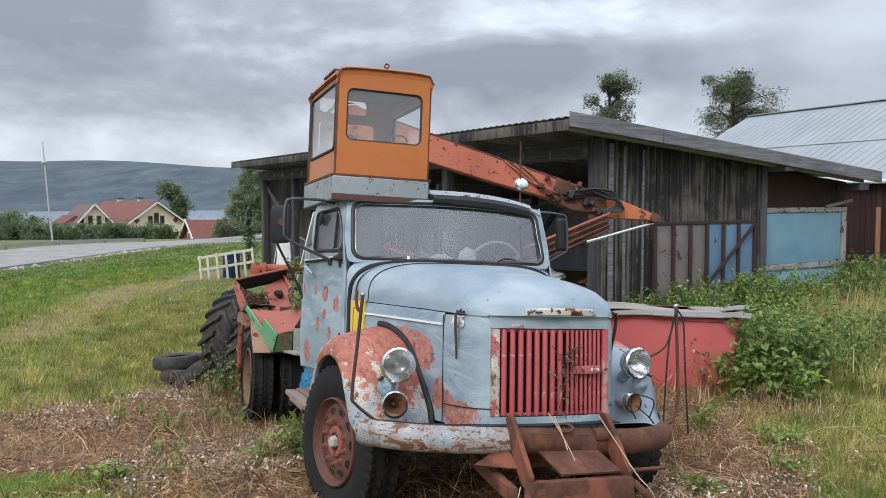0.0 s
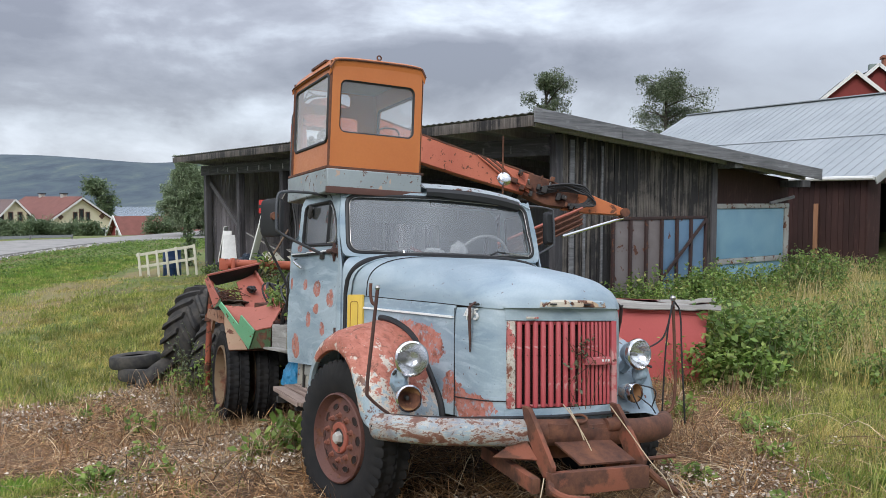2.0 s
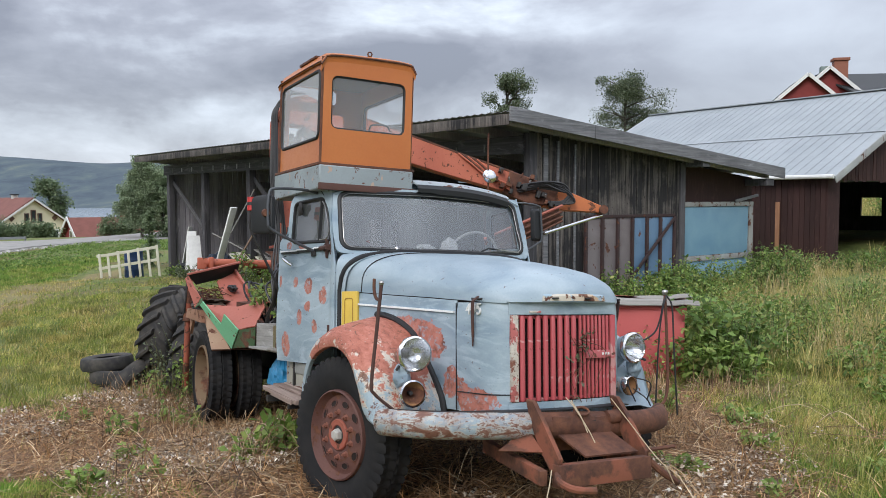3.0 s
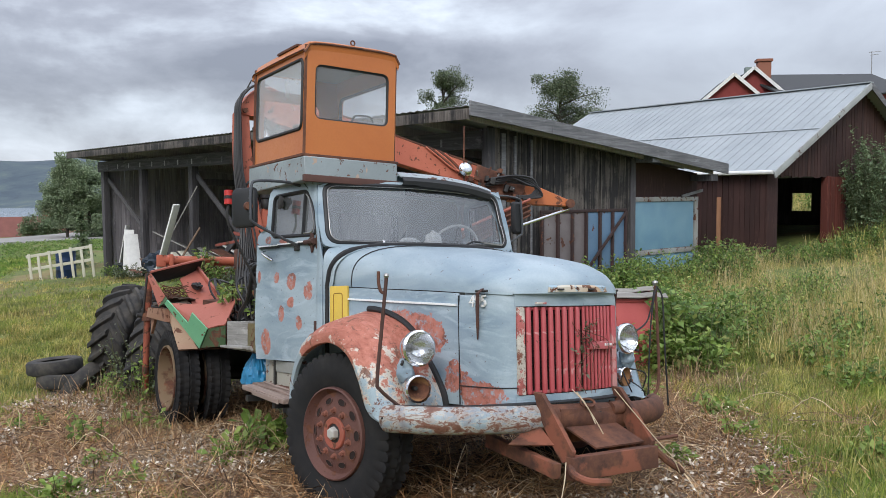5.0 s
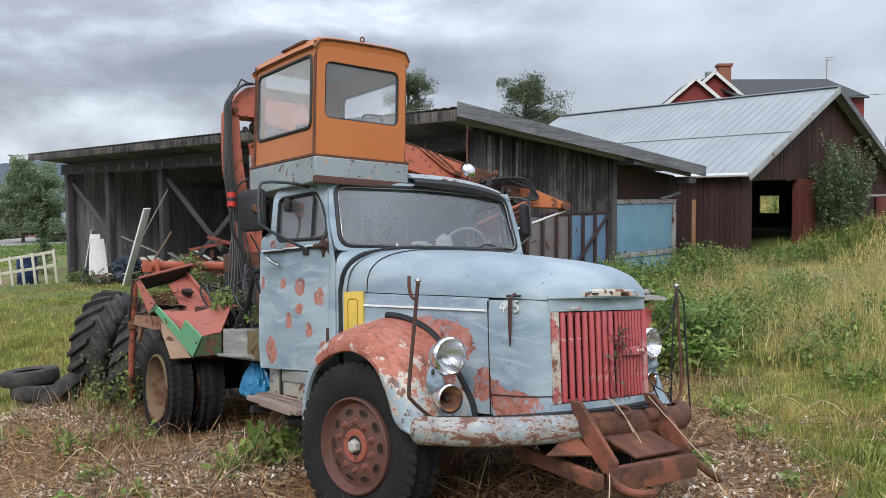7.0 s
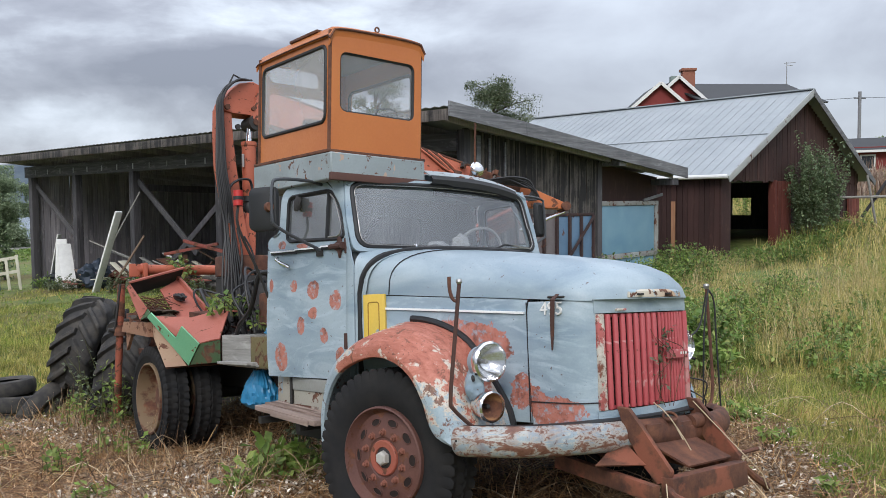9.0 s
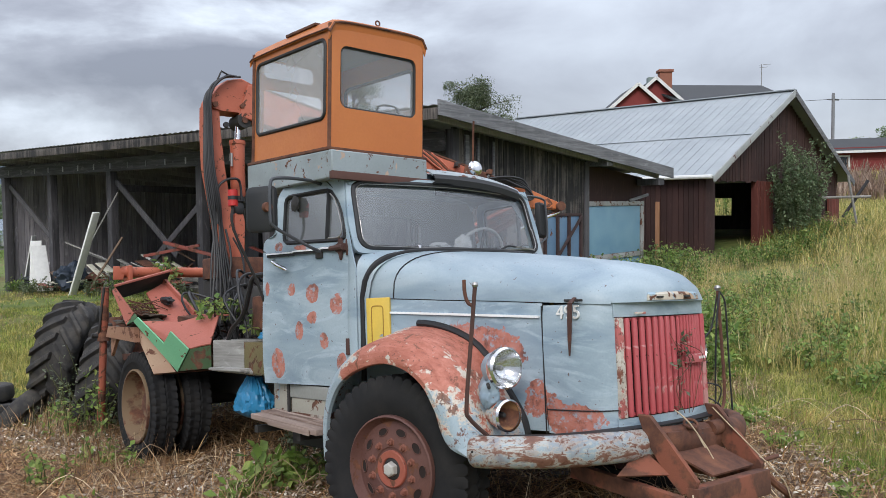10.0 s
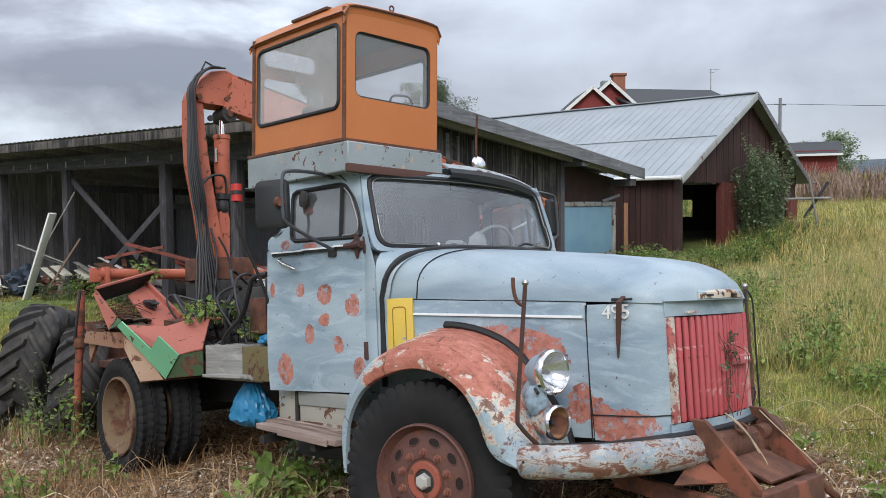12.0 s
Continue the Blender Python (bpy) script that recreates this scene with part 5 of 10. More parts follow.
bm = tube(B(), smooth_path([(1.05, -0.70, 0.62), (1.19, -0.68, 0.66), (1.24, -0.67, 0.80), (1.245, -0.665, 1.10), (1.235, -0.665, 1.455)], 5), 0.012, 6)
rod = part("marker_rod", bm, M_RUST, truck, "rusty marker rod hung with black cables")
part("knob", lathe(B(), [(0, 0.03), (0.020, 0.024), (0.024, 0.01), (0.014, -0.01), (0, -0.012)], 10, Matrix.Translation((1.235, -0.665, 1.465))), M_STEEL, rod)
for q in (((1.235, -0.68, 1.45), (1.19, -0.69, 1.36), (1.15, -0.68, 1.10), (1.12, -0.66, 0.55)), ((1.235, -0.68, 1.45), (1.28, -0.69, 1.36), (1.30, -0.68, 1.05), (1.34, -0.66, 0.55)), ((1.235, -0.66, 1.44), (1.20, -0.64, 1.26), (1.14, -0.63, 1.16), (0.98, -0.60, 1.08))):
    part("cable", tube(B(), smooth_path(q, 6), 0.0065, 6), M_HOSE, rod)


def make_bumper():
    path = smooth_path([(-1.105, -0.655, 0.66), (-1.05, -0.78, 0.66), (-0.86, -0.965, 0.655), (-0.55, -1.095, 0.648), (0.0, -1.155, 0.63), (0.55, -1.10, 0.60), (0.86, -0.97, 0.595), (1.06, -0.76, 0.59)], 6)
    rings = []
    m = len(path)
    for i, p in enumerate(path):
        t = (path[min(i + 1, m - 1)] - path[max(i - 1, 0)]).normalized()
        nrm = Vector((t.y, -t.x, 0))
        s = 0.80 if i in (0, m - 1) else 1.0
        rings.append([p + nrm * (0.062 * math.cos(a) * s) + Vector((0, 0, 0.082 * math.sin(a) * s)) for a in np.linspace(-2.3, 2.3, 12)])
    half = m // 2 + 1
    a = part("bumper", thick(loft(B(), rings[:half], False), 0.006), M_BUMPER, truck, "rounded bumper with blue and white paint flaking off rust")
    b = part("bumper", thick(loft(B(), rings[half - 1:], False), 0.006), M_RUST, truck, "brown rusted half of the bumper")
    for q, ob in ((rings[0], a), (rings[-1], b)):
        bm = B()
        bm.faces.new([bm.verts.new(p) for p in q])
        part("end_cap", thick(bm, 0.005), M_BUMPER if ob is a else M_RUST, ob)
    for x, y in ((-1.147, -0.712), (-1.122, -0.758)):
        part("bolt_hole", lathe(B(), [(0, 0.004), (0.007, 0.004), (0.007, -0.01), (0, -0.01)], 10, Matrix.Translation((x, y, 0.668)) @ pose(0, 0, 0, 90, 0, -62)), M_SEAL, a)
    # black rubber apron between bumper and body
    strip = [p for p in path if p.x < 0.5]
    rows = [[(p.x * k + (0.0 if p.x > -0.9 else 0.02), p.y + d, z) for p in strip] for k, d, z in ((1.0, -0.01, 0.728), (0.97, 0.06, 0.735), (0.93, 0.17, 0.715), (0.92, 0.20, 0.66))]
    part("apron", thick(loft(B(), rows, False), 0.008), M_SEAL, truck, "black rubber apron above the bumper")


make_bumper()


def plate(poly, x0, x1, bev=0.004):
    """A flat plate standing across: outline in (y, z)."""
    bm = loft(B(), [[(x0, a, b) for a, b in poly], [(x1, a, b) for a, b in poly]], True, True)
    return bevel(bm, bev, 1) if bev else bm


M_DRYSTEM = plain("dry_stem", (0.50, 0.40, 0.27), 0.8)


def make_bracket():
    m0 = (( -1.12, 0.80), (-1.20, 0.795), (-1.30, 0.68), (-1.465, 0.49), (-1.45, 0.44), (-1.37, 0.41), (-1.28, 0.50), (-1.17, 0.66))
    br = part("hitch_bracket", plate([(y, z) for y, z in m0], -0.335, -0.305), M_BRACKET, truck, "rusty orange snow plough bracket at the front")
    part("arm", plate([(y + 0.03, z - 0.01) for y, z in m0], 0.335, 0.365), M_BRACKET, br)
    part("cross_bar", bbox(-0.34, 0.345, -1.475, -1.40, 0.325, 0.455, 0.006), M_BRACKET, br)
    bm = loft(B(), [[(-0.16, -1.12, 0.605), (0.24, -1.12, 0.605)], [(-0.10, -1.40, 0.47), (0.30, -1.40, 0.47)]], False)
    part("tread_plate", thick(bm, 0.012), rusty("tread_rust"), br)
    part("gusset", thick(loft(B(), [[(-0.33, -1.14, 0.62), (-0.33, -1.30, 0.50)], [(-0.345, -1.13, 0.61), (-0.53, -1.12, 0.50)]], False), 0.01), M_BRACKET, br)
    part("side_bar", beam((-0.42, -1.43, 0.385), (-0.34, -0.66, 0.455), 0.05, 0.085, 0.005), M_BRACKET, br)
    part("side_bar", beam((0.37, -1.42, 0.385), (0.34, -0.66, 0.455), 0.05, 0.085, 0.005), M_BRACKET, br)
    part("towing_lug", tube(B(), smooth_path([(-0.33, -1.44, 0.40), (-0.36, -1.50, 0.37), (-0.30, -1.56, 0.335), (-0.18, -1.60, 0.325)], 4), 0.022, 8), M_BRACKET, br)
    part("towing_lug", tube(B(), smooth_path([(0.36, -1.44, 0.42), (0.44, -1.46, 0.35), (0.52, -1.47, 0.30), (0.58, -1.44, 0.27)], 4), 0.022, 8), M_RUST, br)
    part("bolt_bar", tube(B(), [(0.36, -1.36, 0.47), (0.64, -1.36, 0.475)], 0.013, 6), M_RUST, br)
    part("rear_plate", bbox(-0.30, 0.34, -1.08, -1.05, 0.46, 0.70, 0.005), M_RUST, br)
    for x, w, z in ((-0.24, 0.14, 0.68), (-0.05, 0.10, 0.70), (0.10, 0.12, 0.66)):
        part("chock", bbox(x, x + w, -1.21, -1.15, z - 0.08, z, 0.012, pose(0, 0, 0, 0, 4, 0)), M_RUST, br)
    ch = part("channel", bbox(-0.20, 0.22, -1.205, -1.165, 0.600, 0.675, 0.006), M_RUST, br, "rusty channel with square slots")
    for x in (-0.12, -0.02, 0.08):
        part("slot", bbox(x, x + 0.055, -1.209, -1.204, 0.612, 0.655), M_SEAL, ch)
    part("ring", tube(B(), [(0.03 + 0.055 * math.cos(a), -1.20 + 0.02 * math.sin(a), 0.715 + 0.022 * math.sin(a)) for a in np.linspace(0, 2 * math.pi, 20, endpoint=False)], 0.008, 6, True), M_RUST, br)
    for q in (((-0.06, -1.16, 0.80), (-0.05, -1.24, 0.74), (0.0, -1.30, 0.62), (0.03, -1.33, 0.54)), ((-0.02, -1.16, 0.78), (-0.02, -1.25, 0.70), (-0.01, -1.31, 0.60)), ((0.28, -1.18, 0.78), (0.33, -1.32, 0.62), (0.37, -1.46, 0.47), (0.44, -1.50, 0.38), (0.50, -1.50, 0.28)), ((-0.40, -1.48, 0.44), (-0.45, -1.52, 0.34), (-0.52, -1.55, 0.20))):
        part("dry_stem", tube(B(), smooth_path(q, 5), 0.0035, 5), M_DRYSTEM, br)
    part("spring_end", tube(B(), [(0.24, -1.18, 0.66), (0.33, -1.18, 0.665)], 0.045, 12), M_RUST, br)


make_bracket()


# ---- chassis, step, tool box ----
for q in (-1, 1):
    part("chassis_rail", bbox(q * 0.42 - 0.04, q * 0.42 + 0.04, -1.0, 5.9, 0.68, 0.88, 0.008), M_DARK, truck)
part("front_axle", tube(B(), [(-0.9, 0, 0.5), (0.9, 0, 0.5)], 0.06, 10), M_DARK, truck)
part("rear_axle", tube(B(), [(-0.9, 4.25, 0.6), (0.9, 4.25, 0.6)], 0.08, 10), M_DARK, truck)
part("engine", bbox(-0.36, 0.36, -0.85, 0.55, 0.55, 1.25, 0.05), M_DARK, truck)
part("fuel_tank", bbox(-0.80, -0.48, 1.0, 1.75, 0.42, 0.86, 0.04), M_DARK, truck)
M_GREYPANEL = worn_paint("grey_panel", (0.30, 0.31, 0.29), (0.22, 0.22, 0.2), 0.6, 8, 0.7)
M_STEPWOOD = grey_wood("step_wood", (0.09, 0.055, 0.042), (0.25, 0.175, 0.14), (0.46, 0.37, 0.32), 1)
step_m = Matrix.Translation((0, 0.76, 0.640)) @ pose(0, 0, 0, 2.8, 0, 0)
step = part("step", bbox(-1.08, -0.985, 0.0, 0.93, -0.018, 0.022, 0.006, step_m), M_STEPWOOD, truck, "split brown wooden running board")
for x0, x1, y0, y1, dz in ((-1.185, -1.085, -0.02, 0.88, -0.004), (-0.98, -0.89, 0.03, 0.95, 0.003), (-1.20, -1.187, 0.05, 0.60, -0.012)):
    part("plank", bbox(x0, x1, y0, y1, -0.018 + dz, 0.020 + dz, 0.006, step_m), M_STEPWOOD, step)
M_PEELING = worn_paint("cream_panel", (0.36, 0.345, 0.29), (0.30, 0.28, 0.23), 0.57, 9, 0.7, second=(0.24, 0.30, 0.33), second_at=0.60)
part("skirt", bbox(-0.962, -0.940, 0.70, 1.46, 0.805, 0.895, 0.006), M_GREYPANEL, step, "dull grey band above the step")
skirt = part("skirt", bbox(-0.950, -0.930, 0.70, 1.46, 0.665, 0.803, 0.004), M_PEELING, step, "peeling cream panel with a rusted foot")
part("rust_edge", bbox(-0.953, -0.948, 0.70, 1.44, 0.662, 0.700, 0.002), rusty("skirt_rust", (0.36, 0.33, 0.28), 0.54), skirt)
part("strap", bbox(-0.968, -0.955, 1.465, 1.495, 0.655, 0.895, 0.004), M_DARK, step)
part("skirt", bbox(-0.950, -0.930, 1.50, 1.72, 0.70, 0.895, 0.004), M_PEELING, step)
part("step_bracket", bbox(-1.15, -0.45, 1.0, 1.05, 0.56, 0.61), M_DARK, step)
part("step_bracket", bbox(-1.15, -0.45, 1.6, 1.65, 0.56, 0.61), M_DARK, step)
M_GREYBOARD = grey_wood("grey_board", (0.14, 0.135, 0.125), (0.30, 0.29, 0.27), (0.46, 0.45, 0.42), 1)
tb = part("tool_box", bbox(-0.905, -0.45, 2.30, 2.88, 0.95, 1.205, 0.008), M_GREYBOARD, truck, "grey weathered wooden box behind the cab")
part("end_plate", bbox(-0.91, -0.5, 1.80, 2.285, 0.94, 1.19, 0.006), worn_paint("olive_plate", (0.12, 0.115, 0.05), (0.16, 0.12, 0.05), 0.55, 7, 0.6), tb, "olive green metal plate")
for i in range(5):
    part("board", bbox(-0.97 + 0.02 * i, -0.92 + 0.06 * i, 2.05 + 0.04 * i, 2.86 - 0.03 * i, 0.925 + 0.010 * i, 0.945 + 0.010 * i, 0.002, pose(0, 0, 0, 0, 0, 1.5 * i - 3)), grey_wood("split_board", (0.2, 0.15, 0.1), (0.45, 0.37, 0.27), (0.6, 0.52, 0.42), 1) if i == 0 else M_GREYBOARD, tb)


def drape(c, w, d, h, seed):
    """A bunched sheet: gathered at the top, hanging in folds."""
    rings = []
    for i in range(15):
        f = i / 14
        spread = 0.35 + 0.65 * math.sin(min(1, f * 1.25) * math.pi / 2)
        if f > 0.88:
            spread *= 1 - (f - 0.88) * 4
        ring = []
        for a in np.linspace(0, 2 * math.pi, 56, endpoint=False):
            p = Vector((math.cos(a) * 2.5, math.sin(a) * 2.5, f * 2.2 + seed))
            k = spread * (1 + 0.22 * noise.noise(p * 1.3) + 0.20 * abs(noise.noise(p * 3.1)) - 0.12 * abs(noise.noise(p * 6)))
            ring.append((c[0] + d * k * math.cos(a), c[1] + w * k * math.sin(a), c[2] - h * f + 0.02 * noise.noise(p * 4)))
        rings.append(ring)
    return loft(B(), rings, True, True)


part("plastic_sheet", drape((-0.76, 2.42, 0.90), 0.23, 0.13, 0.32, 1.0), M_PLASTICBLUE, truck, "crumpled blue plastic sheet hanging by the step", True, 28)
part("plastic_sheet", crumple(0.10, 0.13, 0.05, (-0.72, 2.15, 1.24), 2, 3), M_PLASTICBLUE, truck, "", True, 25)


# ---- operator's cabin on the roof ----
def make_cabin():
    part("cabin_plinth", bevel(loft(B(), [[(-1.01, y, z0), (-0.195, y, z0), (-0.195, y, z), (-1.01, y, z)] for y, z0, z in ((0.748, 2.298, 2.485), (1.97, 2.34, 2.565))], True, True), 0.008, 1), M_BOXBLUE, truck, "blue-grey plinth with rust under the orange cabin")
    part("plinth_edge", bbox(-1.016, -0.182, 0.738, 0.775, 2.288, 2.342, 0.006), rusty("plinth_rust", (0.085, 0.040, 0.032), 0.32), truck)
    m = Matrix.Translation((-0.975, 0.825, 2.515)) @ pose(0, 0, 0, 3.6, 0, 0) @ Matrix.Scale(1.008, 4)
    W, D, H = 0.775, 1.10, 0.84
    M = lambda x, y, z: tuple(m @ Vector((x, y, z)))
    bm = bbox(-0.035, W + 0.035, -0.035, D + 0.035, -0.022, 0.0, 0.005, m)
    hut = part("operator_cabin", bm, M_RUST, truck, "orange sheet metal crane operator cabin with windows on all sides")
    walls = [("front_wall", (0, W), (0.068, 0.715, 0.275, 0.70), lambda a, b: M(a, 0.0, b), -1),
             ("side_wall", (0, D), (0.06, D - 0.06, 0.205, 0.745), lambda a, b: M(0.0, a, b), -1),
             ("side_wall", (0, D), (0.10, D - 0.10, 0.22, 0.66), lambda a, b: M(W, a, b), 1)]
    for name, (a0, a1), (x0, x1, z0, z1), to3, _ in walls:
        outer, inner = rrect(a0, a1, 0.0, H, 0.012, 6), rrect(x0, x1, z0, z1, 0.055, 6)
        wall = part(name, thick(ring_panel(B(), outer, inner, to3, 2), 0.02), M_ORANGE, hut)
        part("seal", tube(B(), [to3(a, b) for a, b in inner], 0.015, 7, True), M_SEAL, hut, "black rubber window seal")
        bm = B()
        bm.faces.new([bm.verts.new(to3(a, b)) for a, b in inner])
        pane = part("pane", bm, M_SKYFILMGLASS if x0 < 0.065 else M_HUTGLASS, hut, "dusty cabin window")
        pane.visible_shadow = False
    # rear wall with a lower and an upper pane
    for z0, z1, hole in ((0.0, 0.63, (0.07, 0.60, 0.20, 0.585)), (0.63, H, (0.07, 0.52, 0.675, 0.805))):
        to3 = lambda a, b: M(a, D, b)
        inner = rrect(*hole, 0.04, 6)
        part("rear_wall", thick(ring_panel(B(), rrect(0, W, z0, z1, 0.004, 6), inner, to3, 2), 0.02), M_ORANGE, hut)
        bm = B()
        bm.faces.new([bm.verts.new(to3(a, b)) for a, b in inner])
        pane = part("pane", bm, M_HUTGLASS, hut, "dusty cabin window")
        pane.visible_shadow = False
    for x, y in ((0, 0), (W, 0), (0, D), (W, D)):
        part("corner_post", tube(B(), [M(x, y, 0), M(x, y, H)], 0.017, 8), M_RUST, hut)
    # roof: shallow arch with rounded drip edge
    rows = []
    for y, dz, g in ((-0.020, -0.045, 0.0), (-0.030, 0.004, 0.004), (-0.022, 0.020, 0.003), (0.0, 0.030, 0.0), (0.3, 0.036, 0), (0.8, 0.036, 0), (D, 0.030, 0.0), (D + 0.03, 0.012, 0.004), (D + 0.035, -0.02, 0.0)):
        row = []
        for s in np.linspace(-1, 1, 23):
            x = W / 2 + s * (W / 2 + 0.022 + g)
            z = H + dz + 0.022 * (1 - s ** 4) + 0.010 * s - (0.062 if abs(s) > 0.99 else 0.020 * max(0, (abs(s) - 0.88) / 0.12) ** 2)
            row.append(M(x, y, z))
        rows.append(row)
    roof = part("roof", thick(loft(B(), rows, False), 0.012), M_ORANGE, hut, "orange rounded cabin roof with rusty rim")
    edge = [Vector(p) + Vector((0, -0.003, 0.0)) for p in rows[1]]
    part("rim", tube(B(), edge, 0.0085, 6), M_RUST, hut)
    for q in (0, -1):
        part("rim", tube(B(), [Vector(r[q]) + Vector((0, 0, 0.004)) for r in rows[1:-1]], 0.006, 6), M_RUST, hut)
    part("hatch", bbox(0.0, 0.30, 0.20, 0.62, H + 0.030, H + 0.052, 0.008, m), M_RUST, hut)
    part("lifting_eye", tube(B(), [M(0.40 + 0.018 * math.cos(a), 0.02, H + 0.078 + 0.018 * math.sin(a)) for a in np.linspace(0, 2 * math.pi, 12, endpoint=False)], 0.006, 6, True), M_RUST, hut)
    part("ceiling_lining", bbox(0.03, W - 0.03, 0.05, D - 0.05, H - 0.03, H - 0.01, 0, m), M_CABIN_IN, hut)
    seat = part("seat", bbox(0.22, 0.58, 0.42, 0.80, 0.02, 0.20, 0.03, m), M_SEATCLOTH, hut, "dark operator seat")
    part("backrest", bbox(0.24, 0.56, 0.78, 0.86, 0.16, 0.36, 0.03, m), M_SEATCLOTH, hut)
    part("lever_box", bbox(0.40, 0.66, 0.06, 0.18, 0.20, 0.305, 0.02, m), M_BLACK, hut)
    part("lever", tube(B(), smooth_path([M(0.44, 0.09, 0.30), M(0.46, 0.07, 0.35), M(0.58, 0.06, 0.355), M(0.62, 0.06, 0.31)], 4), 0.008, 6), M_BLACK, hut)
    for i in range(7):
        rv = lathe(B(), [(0, 0.006), (0.008, 0.004), (0.01, 0), (0, 0)], 8, m @ Matrix.Translation((W - 0.03, -0.001, 0.28 + 0.085 * i)) @ pose(0, 0, 0, 90, 0, 0))
        part("rivet", rv, M_RUST, hut)


make_cabin()


# ---- crane ----
def make_crane():
    cr = part("crane", bbox(-0.30, 0.28, 3.98, 4.46, 1.02, 1.80, 0.03), M_DARK, truck, "orange knuckle boom crane with hydraulic hoses")
    CY = 4.17

    def slab(rows, bev=0.008):
        """Box column through rows of (x, z, width, depth)."""
        rings = [[(x + a * w / 2, CY + b * d / 2, z) for a, b in ((-1, -1), (1, -1), (1, 1), (-1, 1))] for x, z, w, d in rows]
        return bevel(loft(B(), rings, True, True), bev, 1)
    part("column", slab([(-0.115, 1.75, 0.20, 0.24), (-0.137, 2.0, 0.175, 0.24), (-0.215, 2.46, 0.158, 0.22), (-0.296, 2.95, 0.182, 0.20), (-0.322, 3.30, 0.160, 0.19), (-0.328, 3.60, 0.140, 0.18)]), M_CRANE, cr, "curved orange crane column with dark stains")
    part("base_block", bbox(-0.33, 0.22, 4.0, 4.40, 1.80, 2.02, 0.02), M_RUST, cr)
    part("cylinder_foot", slab([(-0.06, 1.98, 0.15, 0.13), (-0.035, 2.40, 0.13, 0.12), (-0.03, 2.50, 0.08, 0.10)]), M_CRANE, cr)
    part("lift_cylinder", lathe(B(), [(0.0, 0.0), (0.068, 0.0), (0.078, 0.03), (0.078, 0.55), (0.086, 0.56), (0.086, 0.60), (0.03, 0.605), (0.0, 0.605)], 20, Matrix.Translation((-0.028, CY - 0.02, 2.665))), M_CRANE, cr)
    part("cylinder_gland", lathe(B(), [(0.0, 0.0), (0.045, 0.0), (0.062, 0.03), (0.062, 0.08), (0.05, 0.12), (0.068, 0.13), (0.068, 0.19), (0.0, 0.19)], 16, Matrix.Translation((-0.03, CY - 0.02, 2.48))), M_BLACK, cr)
    part("piston_rod", tube(B(), [(-0.025, CY - 0.02, 3.26), (-0.015, CY - 0.02, 3.42)], 0.032, 12), M_CHROME, cr, "bright piston rod")
    part("cylinder_eye", tube(B(), [(0.015, CY - 0.12, 3.475), (0.015, CY + 0.10, 3.475)], 0.082, 18), M_DARK, cr, "dark pivot eye of the lift cylinder")
    part("pin", tube(B(), [(0.015, CY - 0.135, 3.475), (0.015, CY - 0.11, 3.475)], 0.035, 12), M_RUST, cr)
    part("fitting", tube(B(), [(-0.118, CY - 0.06, 2.98), (-0.118, CY - 0.06, 3.12)], 0.016, 8), M_STEEL, cr)
    part("fitting", tube(B(), [(-0.20, CY - 0.11, 3.40), (-0.20, CY - 0.135, 3.40)], 0.030, 10), M_DARK, cr)
    # knuckle: a side plate on either face, then the long jib falling to the far side
    a, b = Vector((-0.05, CY, 3.74)), Vector((3.44, 2.715, 2.55))
    m, ln = axes(a, b)
    cheek = [(-0.385, 3.585), (-0.365, 3.66), (-0.277, 3.786), (-0.178, 3.882), (-0.012, 3.925), (0.163, 3.861), (0.30, 3.80), (0.30, 3.50), (0.158, 3.535), (-0.017, 3.55), (-0.247, 3.548), (-0.34, 3.555)]
    part("knuckle", bevel(loft(B(), [[(x, y, z) for x, z in cheek] for y in (CY - 0.115, CY + 0.115)], True, True), 0.010, 1), M_CRANE, cr, "orange knuckle of the crane")
    for x, z, r in ((-0.32, 3.60, 0.028), (-0.02, 3.62, 0.022)):
        part("pin", tube(B(), [(x, CY - 0.14, z), (x, CY + 0.14, z)], r, 12), M_RUST, cr)

    def sec(s, top, bot, w):
        return [m @ Vector((s, yy, zz)) for yy, zz in ((-w / 2, bot), (w / 2, bot), (w / 2, top), (-w / 2, top))]
    part("jib", bevel(loft(B(), [sec(0.10, 0.16, -0.20, 0.20), sec(0.9, 0.135, -0.20, 0.19), sec(1.8, 0.105, -0.195, 0.18), sec(2.75, 0.085, -0.165, 0.16)], True, True), 0.008, 1), M_CRANE, cr, "long orange jib with rust streaks")
    for w0 in (-0.101, 0.085):
        part("flange", loft(B(), [[m @ Vector((q, w0 * (1.0 - 0.05 * q) + dy, z + dz)) for dy, dz in ((0, 0.004), (0.016, 0.004), (0.016, 0.022), (0, 0.022))] for q, z in ((0.15, 0.155), (0.9, 0.132), (1.8, 0.102), (2.7, 0.084))], True, True), M_RUST, cr)
    # end casing, triangular tip, folded outer arm
    part("end_casing", bevel(loft(B(), [sec(2.65, 0.10, -0.19, 0.20), sec(2.95, 0.09, -0.22, 0.22), sec(3.30, 0.06, -0.15, 0.17)], True, True), 0.008, 1), M_RUST, cr)
    tip = [sec(3.15, 0.10, -0.20, 0.12), sec(3.45, 0.085, -0.15, 0.12), sec(3.88, 0.050, -0.035, 0.10), sec(3.94, 0.03, -0.03, 0.09)]
    part("tip_plate", bevel(loft(B(), tip, True, True), 0.006, 1), M_TIP, cr, "orange jib tip streaked with rust")
    part("tip_pin", tube(B(), [m @ Vector((3.91, -0.1, 0.005)), m @ Vector((3.91, 0.1, 0.005))], 0.055, 14), M_RUST, cr)
